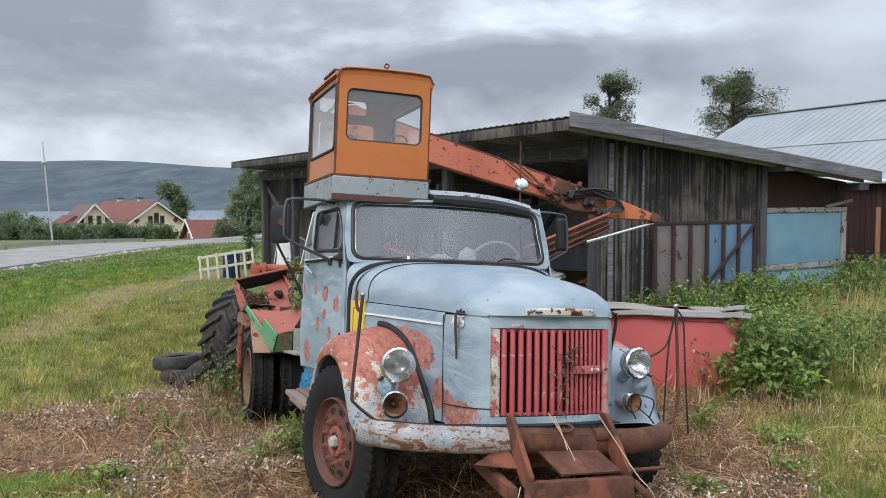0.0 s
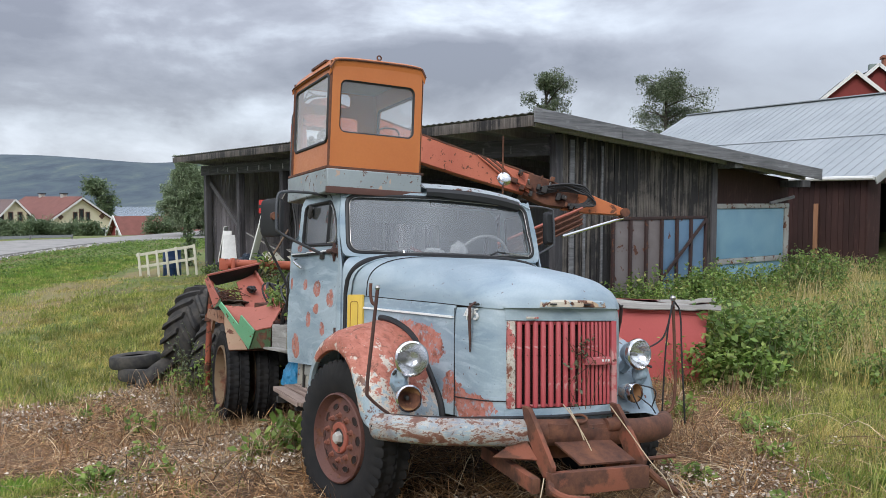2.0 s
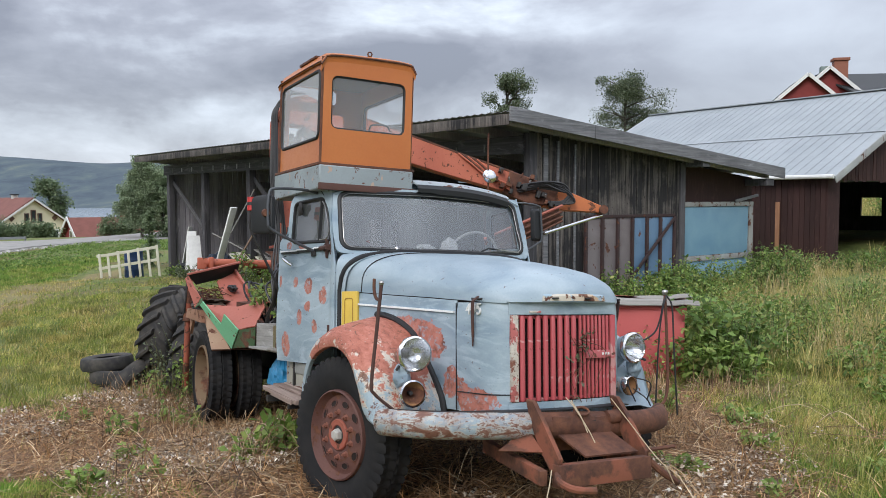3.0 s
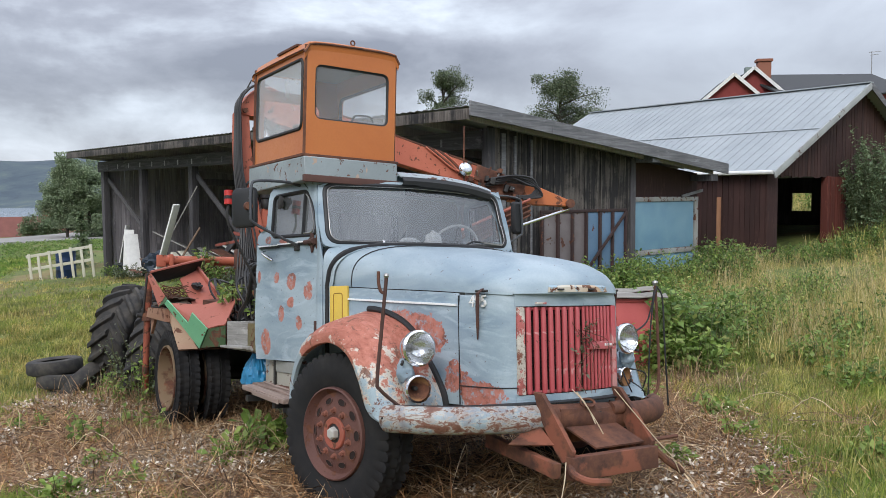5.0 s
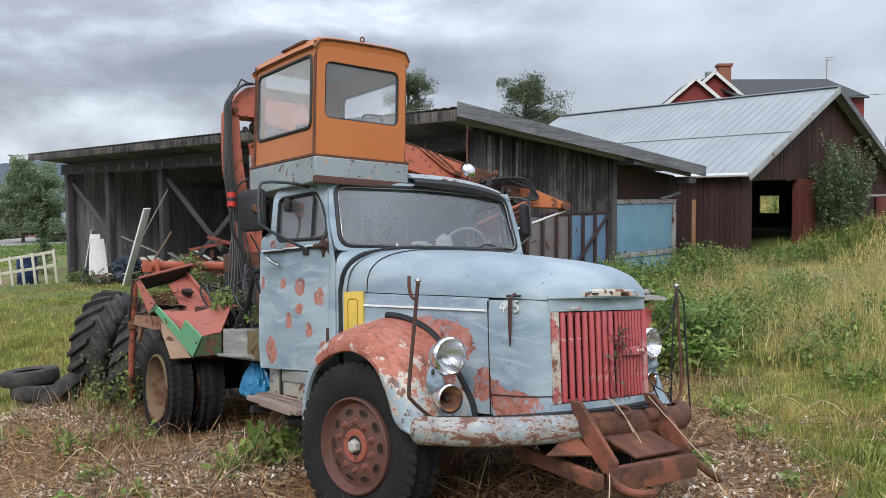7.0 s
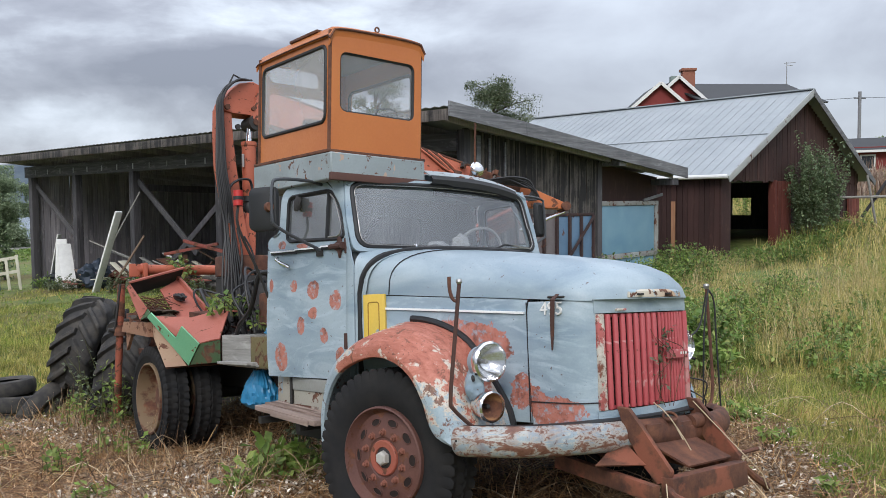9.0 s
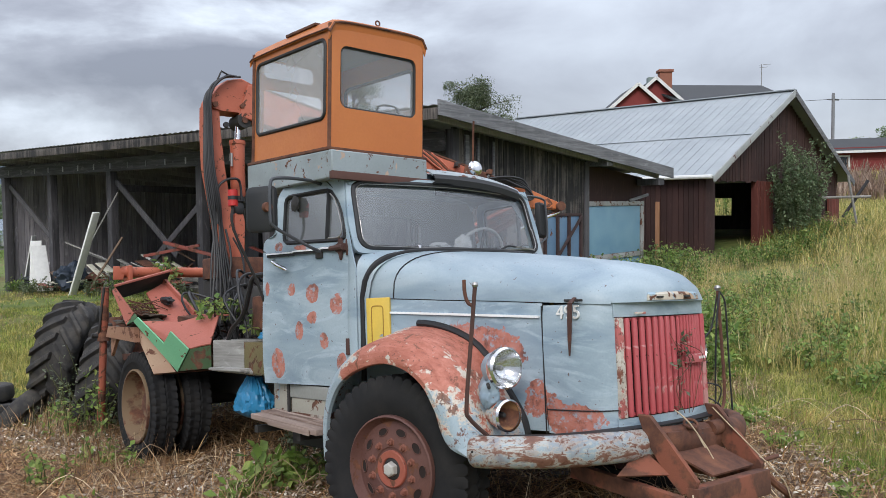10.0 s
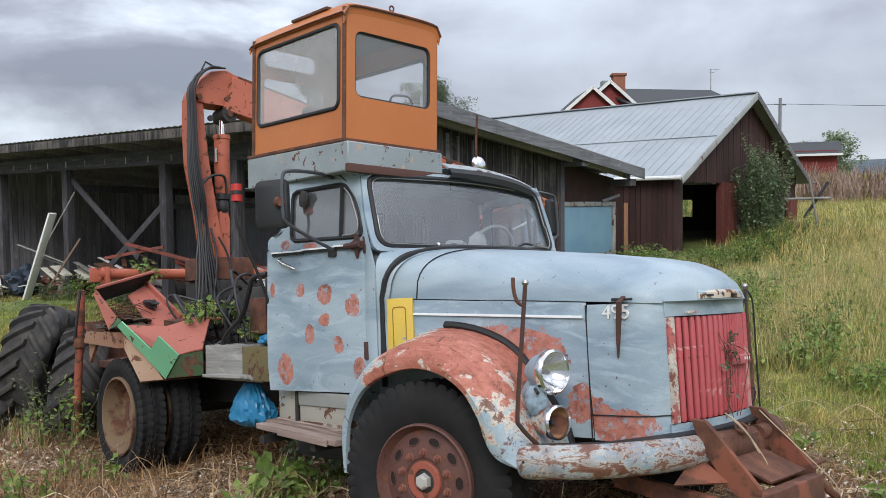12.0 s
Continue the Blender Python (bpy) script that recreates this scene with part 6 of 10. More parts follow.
    o0, o1 = Vector((2.80, 2.86, 2.50)), Vector((1.45, 2.98, 1.90))
    part("outer_arm", beam(o0, o1, 0.15, 0.20, 0.01), M_RUST, cr, "folded outer crane arm")
    part("outer_rod", tube(B(), [Vector((3.36, 2.70, 2.505)), Vector((2.20, 2.28, 2.195))], 0.018, 10), M_CHROME, cr, "bright extension rod")
    for dz, rr in ((0.03, 0.014), (-0.035, 0.014), (0.10, 0.018), (-0.09, 0.012)):
        part("pipe", tube(B(), [o0 + Vector((0, -0.11, dz)), o1 + Vector((0, -0.10, dz * 1.3))], rr, 6), M_REARRED if dz > 0.05 else M_RUST, cr)
    for i in range(5):
        p = [m @ Vector((q, dy, z)) for q, dy, z in ((1.98 + 0.06 * i, -0.10, 0.10), (2.16 + 0.055 * i, -0.12, 0.03), (2.38 + 0.05 * i, -0.13, -0.055 - 0.008 * i), (2.66 + 0.02 * i, -0.15, -0.075 - 0.02 * i))]
        part("pipe", tube(B(), smooth_path(p, 4), 0.011, 6), M_RUST if i % 2 else M_CRANE, cr)
    rnd = random.Random(7)
    # hose loops at the jib's end
    for i in range(9):
        pts = [m @ Vector((2.84 + rnd.uniform(-0.05, 0.05), -0.14, -0.13 + 0.010 * i)), m @ Vector((3.05, -0.19 - 0.008 * i, -0.02 + 0.008 * i + rnd.uniform(0, 0.03))), m @ Vector((3.26 + rnd.uniform(-0.05, 0.06), -0.20, 0.09 + rnd.uniform(-0.07, 0.04))),
               m @ Vector((3.42 + rnd.uniform(-0.06, 0.05), -0.18, 0.05 + rnd.uniform(-0.04, 0.03))), m @ Vector((3.46 + rnd.uniform(-0.08, 0.05), -0.16, -0.06)), m @ Vector((3.22 + rnd.uniform(-0.1, 0.1), -0.15, -0.15))]
        part("hose", tube(B(), smooth_path(pts, 5), 0.014, 6), M_HOSE, cr)
    for i in range(14):
        q, dz = 2.45 + 0.065 * i, rnd.uniform(-0.17, 0.04)
        part("clamp", bbox(q, q + rnd.uniform(0.03, 0.08), -0.18 - rnd.uniform(0, 0.03), -0.09, dz - rnd.uniform(0.02, 0.06), dz + rnd.uniform(0.01, 0.05), 0.006, m @ pose(0, 0, 0, 0, rnd.uniform(-2, 2), 0)), rnd.choice([M_RUST, M_DARK, M_DARK]), cr)
    for i in range(6):
        c = m @ Vector((2.55 + 0.12 * i, -0.19, -0.02 + rnd.uniform(-0.08, 0.06)))
        part("fitting", tube(B(), [c, c + Vector((rnd.uniform(-0.03, 0.03), -0.02, rnd.uniform(0.02, 0.06)))], 0.011, 7), M_STEEL if i % 2 else M_RUST, cr)
    # hoses over the knuckle and down the column's edge
    for i in range(7):
        o, e = 0.012 * i, rnd.uniform(-0.02, 0.02)
        foot = -0.52 + 0.055 * i + rnd.uniform(-0.03, 0.03)
        pts = [(-0.08, CY - 0.13, 3.93), (-0.22, CY - 0.13 - o, 3.895), (-0.34 + e, CY - 0.12 - o, 3.80), (-0.425 + 0.4 * o, CY - 0.12 - o, 3.66), (-0.432 + 0.5 * o, CY - 0.12 - o, 3.45), (-0.445 + 0.9 * o, CY - 0.13 - o, 2.95),
               (-0.415 + 1.2 * o, CY - 0.14 - o, 2.60), (-0.385 + 1.4 * o + e, CY - 0.16, 2.30), ((foot - 0.30) / 2, CY - 0.22, 1.85), (foot, CY - 0.28, 1.20 + rnd.uniform(-0.1, 0.15))]
        part("hose", tube(B(), smooth_path(pts, 5), 0.010 if i % 3 else 0.013, 6), M_HOSE, cr)
    part("hose", tube(B(), smooth_path([(-0.33, CY - 0.16, 2.35), (-0.33, CY - 0.16, 2.68), (-0.25, CY - 0.17, 2.80), (-0.12, CY - 0.17, 2.83), (-0.06, CY - 0.14, 2.78), (-0.05, CY - 0.14, 2.62)], 5), 0.014, 6), M_HOSE, cr)
    part("hose_guard", tube(B(), [(-0.30, CY - 0.15, 3.86), (-0.255, CY - 0.15, 3.955), (-0.15, CY - 0.15, 3.915), (-0.04, CY - 0.15, 3.925)], 0.010, 6), M_DARK, cr)
    # stabiliser beam across the lorry
    part("stabiliser", tube(B(), [(-1.03, 4.84, 1.905), (0.95, 4.84, 1.905)], 0.055, 14), M_CRANE, cr, "orange stabiliser tube")
    part("fork", bbox(-1.11, -1.0, 4.79, 4.82, 1.825, 1.965, 0.01), M_CRANE, cr)
    part("fork", bbox(-0.97, -0.92, 4.76, 4.92, 1.775, 1.975, 0.02), M_CRANE, cr)
    lx, ly = -1.325, 1.573
    lamp_post = part("lamp_stem", tube(B(), smooth_path([(-0.98, ly + 0.12, 1.35), (-1.12, ly + 0.06, 1.65), (lx, ly, 2.02), (lx, ly, 2.20)], 4), 0.011, 6), M_DARK, cr)
    part("lamp", tube(B(), [(lx, ly, 2.185), (lx, ly, 2.300)], 0.036, 14), worn_paint("red_lamp", (0.6, 0.03, 0.02), (0.4, 0.02, 0.02), 0.7), lamp_post, "red marker lamp")
    part("lamp_band", tube(B(), [(lx, ly, 2.228), (lx, ly, 2.255)], 0.038, 14), M_BLACK, lamp_post)
    # hoses, valve block and machinery between cab and crane
    part("valve_block", bbox(-0.80, -0.50, 2.12, 2.36, 1.28, 1.56, 0.03), M_RUST, cr)
    part("oil_tank", lathe(B(), [(0, 0), (0.15, 0), (0.17, 0.02), (0.17, 0.40), (0.15, 0.43), (0.04, 0.44), (0.04, 0.47), (0, 0.47)], 20, Matrix.Translation((-0.55, 2.62, 1.22))), M_DARK, cr, "dark dented oil tank")
    for i in range(26):
        c = Vector((rnd.uniform(-0.60, 0.1), rnd.uniform(2.1, 3.75), rnd.uniform(1.08, 1.42)))
        d = Vector((rnd.uniform(-1, 1), rnd.uniform(-1, 1), rnd.uniform(-0.25, 0.5))) * rnd.uniform(0.10, 0.30)
        part("scrap_bar", beam(c - d, c + d, rnd.uniform(0.015, 0.06), rnd.uniform(0.012, 0.05), 0.003), rnd.choice([M_RUST, M_DARK, M_DARK, M_RUST, M_BLACK, M_REARRED]), cr)
    for i in range(16):
        c = Vector((rnd.uniform(-0.80, 0.0), rnd.uniform(2.2, 3.8), 1.15))
        pts = [c] + [c + Vector((rnd.uniform(-0.25, 0.25), rnd.uniform(-0.3, 0.3), z + rnd.uniform(-0.1, 0.15))) for z in (0.22, 0.42, 0.28, 0.05)]
        part("hose", tube(B(), smooth_path(pts, 5), rnd.choice([0.008, 0.011, 0.016]), 6), M_HOSE, cr)
    for i in range(4):
        x0 = -0.42 + 0.11 * i + rnd.uniform(-0.02, 0.02)
        pts = [(x0 * 0.6 - 0.12, CY - 0.17, 2.30 + rnd.uniform(-0.1, 0.15)), (x0, CY - 0.20, 2.0), (x0 + rnd.uniform(-0.06, 0.06), CY - 0.24, 1.6), (x0 + rnd.uniform(-0.12, 0.12), CY - 0.26, 1.10)]
        part("hose", tube(B(), smooth_path(pts, 5), 0.011, 6), M_HOSE, cr)
    for i in range(6):
        y0 = 1.85 + 0.16 * i
        pts = [(-0.80 + rnd.uniform(-0.06, 0.1), y0, 1.25 + rnd.uniform(-0.05, 0.1)), (-0.82 + rnd.uniform(-0.1, 0.1), y0 + rnd.uniform(-0.1, 0.2), 1.55 + rnd.uniform(-0.1, 0.3)), (-0.65 + rnd.uniform(-0.1, 0.1), y0 + 0.25, 1.75 + rnd.uniform(-0.1, 0.25)), (-0.4, y0 + 0.5, 1.5 + rnd.uniform(-0.1, 0.2))]
        part("hose", tube(B(), smooth_path(pts, 5), 0.012, 6), M_HOSE, cr)
    part("hose", tube(B(), smooth_path([(-0.88, 1.95, 1.72), (-0.92, 2.08, 1.70), (-0.92, 2.16, 1.58), (-0.90, 2.3, 1.42), (-0.88, 2.55, 1.30), (-0.85, 2.7, 1.2)], 5), 0.020, 8), M_HOSE, cr)
    part("deck", bbox(-0.88, 0.95, 1.95, 5.9, 0.98, 1.05, 0.01), M_RUST, truck, "rusty steel deck behind the cab")
    part("deck_frame", bbox(-0.85, 0.85, 5.6, 5.75, 0.9, 1.45, 0.01), M_RUST, truck)


make_crane()


# ---- rear mudguard and scrap seat ----
def sheet(quads, t=0.012):
    """Bent sheet metal: corner points given face by face."""
    bm = B()
    seen = {}
    for f in quads:
        vs = []
        for p in f:
            if p not in seen:
                seen[p] = bm.verts.new(p)
            vs.append(seen[p])
        bm.faces.new(vs)
    return thick(bm, t)


def make_rear():
    tan = worn_paint("tan_beam", (0.30, 0.17, 0.10), (0.26, 0.12, 0.08), 0.55, 7, 0.75)
    side = worn_paint("guard_side", (0.36, 0.25, 0.16), (0.30, 0.17, 0.11), 0.60, 8, 0.7)
    g = part("rear_mudguard", sheet([[(-1.231, 3.70, 1.194), (-1.237, 3.363, 0.923), (-1.05, 3.335, 0.925), (-1.20, 3.60, 1.30), (-1.235, 3.70, 1.33)]], 0.01), side, truck, "rusty folded rear mudguard plate")
    part("top", sheet([[(-1.225, 4.45, 1.255), (-1.225, 3.70, 1.19), (-0.55, 3.70, 1.19), (-0.55, 4.45, 1.255)], [(-1.225, 3.70, 1.19), (-1.23, 3.363, 0.923), (-0.55, 3.363, 0.923), (-0.55, 3.70, 1.19)]]), M_RUST, g)
    part("frame_beam", sheet([[(-1.245, 4.40, 1.35), (-1.245, 3.70, 1.335), (-1.242, 3.68, 1.20), (-1.252, 4.44, 1.25)]], 0.05), tan, g, "rusty tan beam over the wheel")
    part("strut", sheet([[(-1.25, 4.46, 1.255), (-1.25, 4.28, 1.24), (-1.25, 4.44, 1.06)]], 0.03), tan, g)
    bm = B()
    for i in range(9):
        lathe(bm, [(0, 0.006), (0.008, 0.004), (0.010, 0), (0, 0)], 6, Matrix.Translation((-1.252, 3.78 + 0.07 * i, 1.222 + 0.005 * i)) @ pose(0, 0, 0, 0, -90, 0))
    tagged(part("rivet", bm, M_RUST, g), kind="stuff")
    front, fold, low = (-0.93, 3.52, 1.362), (-0.74, 3.45, 1.415), (-0.955, 2.99, 1.155)
    h = part("scrap_hopper", sheet([[(-1.265, 3.61, 1.385), front, low, (-1.017, 3.092, 1.13), (-1.128, 3.367, 1.185)], [front, fold, (-0.721, 3.147, 1.406), (-0.90, 2.932, 1.165), low]]), M_REARRED, truck, "bent red and green scrap metal seat")
    part("green_plate", sheet([[(-1.285, 3.60, 1.429), (-1.294, 3.673, 1.391), (-1.035, 3.317, 0.935), (-1.14, 3.361, 1.189)], [(-1.14, 3.361, 1.189), (-1.035, 3.317, 0.935), (-1.029, 3.085, 1.134), (-1.155, 3.175, 1.295)]]), M_GREEN, h, "mint green folded plate")
    part("green_return", sheet([[(-1.026, 3.085, 1.130), (-1.032, 3.312, 0.937), (-0.915, 2.90, 0.965), (-0.905, 2.93, 1.160)]], 0.008), worn_paint("green_dark", (0.05, 0.10, 0.045), (0.05, 0.08, 0.04), 0.56, 8), h)
    part("green_tab", sheet([[(-1.335, 3.745, 1.36), (-1.275, 3.715, 1.46), (-1.288, 3.61, 1.427), (-1.296, 3.68, 1.388)]], 0.008), worn_paint("green_tab", (0.06, 0.16, 0.07), (0.05, 0.1, 0.05), 0.58, 8), h)
    part("flank", sheet([[(-1.432, 3.85, 1.675), (-1.385, 3.90, 1.71), (-1.285, 3.72, 1.47), (-1.339, 3.752, 1.356)]], 0.014), M_REARRED, h, "upright red side plate")
    part("lid", sheet([[(-1.389, 3.891, 1.716), (-0.764, 4.152, 1.875), (-0.745, 4.36, 1.745), (-1.27, 4.07, 1.615)]], 0.008), M_DARK, h, "dark underside of a bent lid")
    part("lid_edge", beam((-1.395, 3.885, 1.722), (-0.76, 4.147, 1.882), 0.03, 0.02, 0.004), M_REARRED, h)
    part("lid_top", sheet([[(-1.39, 3.90, 1.732), (-0.765, 4.16, 1.892), (-0.74, 4.38, 1.762), (-1.275, 4.09, 1.632)]], 0.006), M_REARRED, h)
    part("back_plate", sheet([[(-1.04, 4.07, 1.66), (-0.793, 4.25, 1.772), (-0.711, 3.727, 1.433), (-0.945, 3.555, 1.365), (-1.002, 3.662, 1.348)]], 0.014), M_REARRED, h, "sloping red seat plate")
    part("rail", beam((-0.793, 4.25, 1.785), (-0.705, 3.72, 1.445), 0.03, 0.05, 0.004), M_REARRED, h)
    part("notch_plate", sheet([[(-0.939, 3.553, 1.424), (-0.711, 3.66, 1.433), (-0.72, 3.55, 1.385), (-0.945, 3.535, 1.352)]], 0.010), rusty("notch_rust", (0.14, 0.05, 0.04), 0.5), h)
    part("ledge", sheet([[(-0.72, 3.72, 1.425), (-0.715, 3.15, 1.41), (-0.45, 3.20, 1.41), (-0.45, 3.75, 1.43)]], 0.012), M_REARRED, h)
    part("floor_plate", sheet([[(-1.33, 3.76, 1.37), (-1.26, 3.60, 1.37), (-0.99, 3.66, 1.335), (-0.80, 4.40, 1.42), (-1.25, 4.40, 1.40)]], 0.01), M_DARK, h)
    part("dark_rag", crumple(0.05, 0.13, 0.04, (-0.90, 3.93, 1.575), 5, 3, 0.5), M_BLACK, h, "black rubber rag")
    rq = random.Random(31)
    bm = B()
    for i in range(70):
        c = Vector((-1.12 + rq.uniform(-0.14, 0.14), 3.95 + rq.uniform(-0.22, 0.25), 1.40 + rq.uniform(0, 0.16)))
        d = Vector((rq.uniform(-1, 1), rq.uniform(-1, 1), rq.uniform(-0.3, 0.5))) * 0.12
        tube(bm, [c - d, c + Vector((0, 0, 0.02)), c + d], 0.004, 4)
    tagged(part("twig_litter", bm, M_RUST, h, "dry twigs and dirt in the seat"), kind="stuff")
    part("dirt_heap", crumple(0.17, 0.28, 0.07, (-1.12, 3.97, 1.40), 8, 4, 0.6), rusty("dirt", (0.06, 0.045, 0.03), 0.4), h)
    post = part("rear_post", tube(B(), [POST_T, POST_T * 0.75 + POST_B * 0.25, POST_T * 0.72 + POST_B * 0.28, POST_T * 0.3 + POST_B * 0.7, POST_B], [0.036, 0.043, 0.038, 0.036, 0.039], 10), worn_paint("post_orange", (0.36, 0.095, 0.05), (0.24, 0.065, 0.04), 0.50, 9, 0.75), truck, "leaning orange stabiliser leg")
    c = POST_T * 0.63 + POST_B * 0.37
    part("collar", tube(B(), [c - Vector((0, 0, 0.045)), c + Vector((0, 0, 0.045))], 0.06, 10), M_RUST, post)
    part("link", tube(B(), smooth_path([c + Vector((-0.12, 0.0, 0.02)), c, c + Vector((0.15, -0.05, -0.03))], 4), 0.022, 8), M_DARK, post)
    part("strap", tube(B(), smooth_path([POST_T + Vector((-0.02, -0.03, 0)), c + Vector((-0.05, -0.04, 0.12)), c + Vector((-0.05, 0, 0))], 4), 0.012, 6), M_DARK, post)


POST_T, POST_B = Vector((-1.207, 4.755, 1.745)), Vector((-1.19, 4.96, 0.40))
make_rear()


# ---- open shed; own axes: x along the boarded end wall, y along the open front ----


def tarred_wood(name):
    """Boards once tarred black; the weather has worn pale streaks and patches through."""
    k = Mat(name, 0.85)
    fine = k.noise(1.0, 8, 0.65, k.scaled(60, 60, 2.2))
    streak = k.noise(1.0, 9, 0.62, k.scaled(17, 17, 0.55))
    big = k.noise(1.1, 6, 0.62, k.scaled(1.0, 1.0, 1.3), 0.6)
    col = k.ramp(fine, (0.3, (0.008, 0.008, 0.010)), (0.6, (0.022, 0.020, 0.021)), (0.8, (0.05, 0.045, 0.042)))
    worn = k.math("ADD", k.math("MULTIPLY", streak, 0.62), k.math("MULTIPLY", big, 0.48))
    worn = k.math("ADD", worn, k.math("MULTIPLY_ADD", k.random(), 0.10, -0.05))
    pale = k.ramp(fine, (0.3, (0.055, 0.046, 0.040)), (0.5, (0.13, 0.112, 0.10)), (0.72, (0.25, 0.225, 0.205)))
    col = k.mix(k.ramp(worn, (0.53, 0.0), (0.595, 0.65), (0.70, 0.98)), col, pale)
    col = k.mix(k.ramp(k.noise(26, 6, 0.6, k.scaled(1, 1, 0.45)), (0.62, 0.0), (0.66, 0.8)), col, (0.008, 0.007, 0.007))
    k.color(col)
    k.bump(k.mix(0.5, fine, streak), 0.6, 0.008)
    return k.m


M_PLANK = tarred_wood("tarred_board")
M_POST = grey_wood("dark_post", (0.026, 0.025, 0.030), (0.066, 0.063, 0.071), (0.145, 0.138, 0.146))
# rafters and far boards, the shed's bluish haze put into their pale colour
M_HAZED = grey_wood("hazed_board", (0.17, 0.16, 0.185), (0.34, 0.32, 0.355), (0.50, 0.475, 0.50))
M_WEATHER = grey_wood("weathered_beam", (0.035, 0.034, 0.040), (0.082, 0.079, 0.090), (0.19, 0.184, 0.20), 1)
M_FASCIA = grey_wood("grey_fascia", (0.082, 0.083, 0.090), (0.182, 0.184, 0.196), (0.32, 0.325, 0.345), 0)
# lining boards, colour raised to stand in for veiling light inside the shed
M_INNER = grey_wood("inner_board", (0.24, 0.235, 0.26), (0.46, 0.45, 0.49), (0.60, 0.585, 0.62))
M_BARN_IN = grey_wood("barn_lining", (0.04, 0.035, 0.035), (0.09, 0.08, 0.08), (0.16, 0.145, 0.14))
M_REDBOARD = grey_wood("red_board", (0.018, 0.010, 0.009), (0.042, 0.018, 0.015), (0.075, 0.036, 0.030), 2, (0.045, 0.013, 0.011))
M_REDDOOR = grey_wood("red_door_board", (0.07, 0.022, 0.017), (0.15, 0.038, 0.026), (0.22, 0.07, 0.05), 2, (0.17, 0.035, 0.025))
SHED = pose(2.41, 13.34, 0, 0, 0, 31.5)
shed = thing("shed", SHED, "old open-fronted shed of tarred boards with a sheet roof", "shed")
rs = random.Random(3)


def shed_roof_z(x):
    return 3.40 - 0.094 * (x + 0.89)


def ground_at(m, x, y):
    p = m @ Vector((x, y, 0))
    return gz(p.x, p.y)


def boards(parent, m, x0, x1, y, z0f, z1f, w, mat, axis="x", gap=0.012, t=0.024, z_from_ground=True):
    """Upright boards side by side, each a piece of its own."""
    x = x0
    n = 0
    while x < x1 - 0.02:
        ww = min(w * rs.uniform(0.85, 1.18), x1 - x)
        mid = x + ww / 2
        zb = z0f(mid) + rs.uniform(-0.03, 0.03)
        zt = z1f(mid)
        o = rs.uniform(-0.006, 0.006)
        if axis == "x":
            bm = addbox(B(), x + gap / 2, x + ww - gap / 2, y + o, y + o + t, zb, zt)
        else:
            bm = addbox(B(), y + o, y + o + t, x + gap / 2, x + ww - gap / 2, zb, zt)
        me = to_mesh("board", bm, mat, False)
        part("board", me, None, parent)
        x += ww
        n += 1


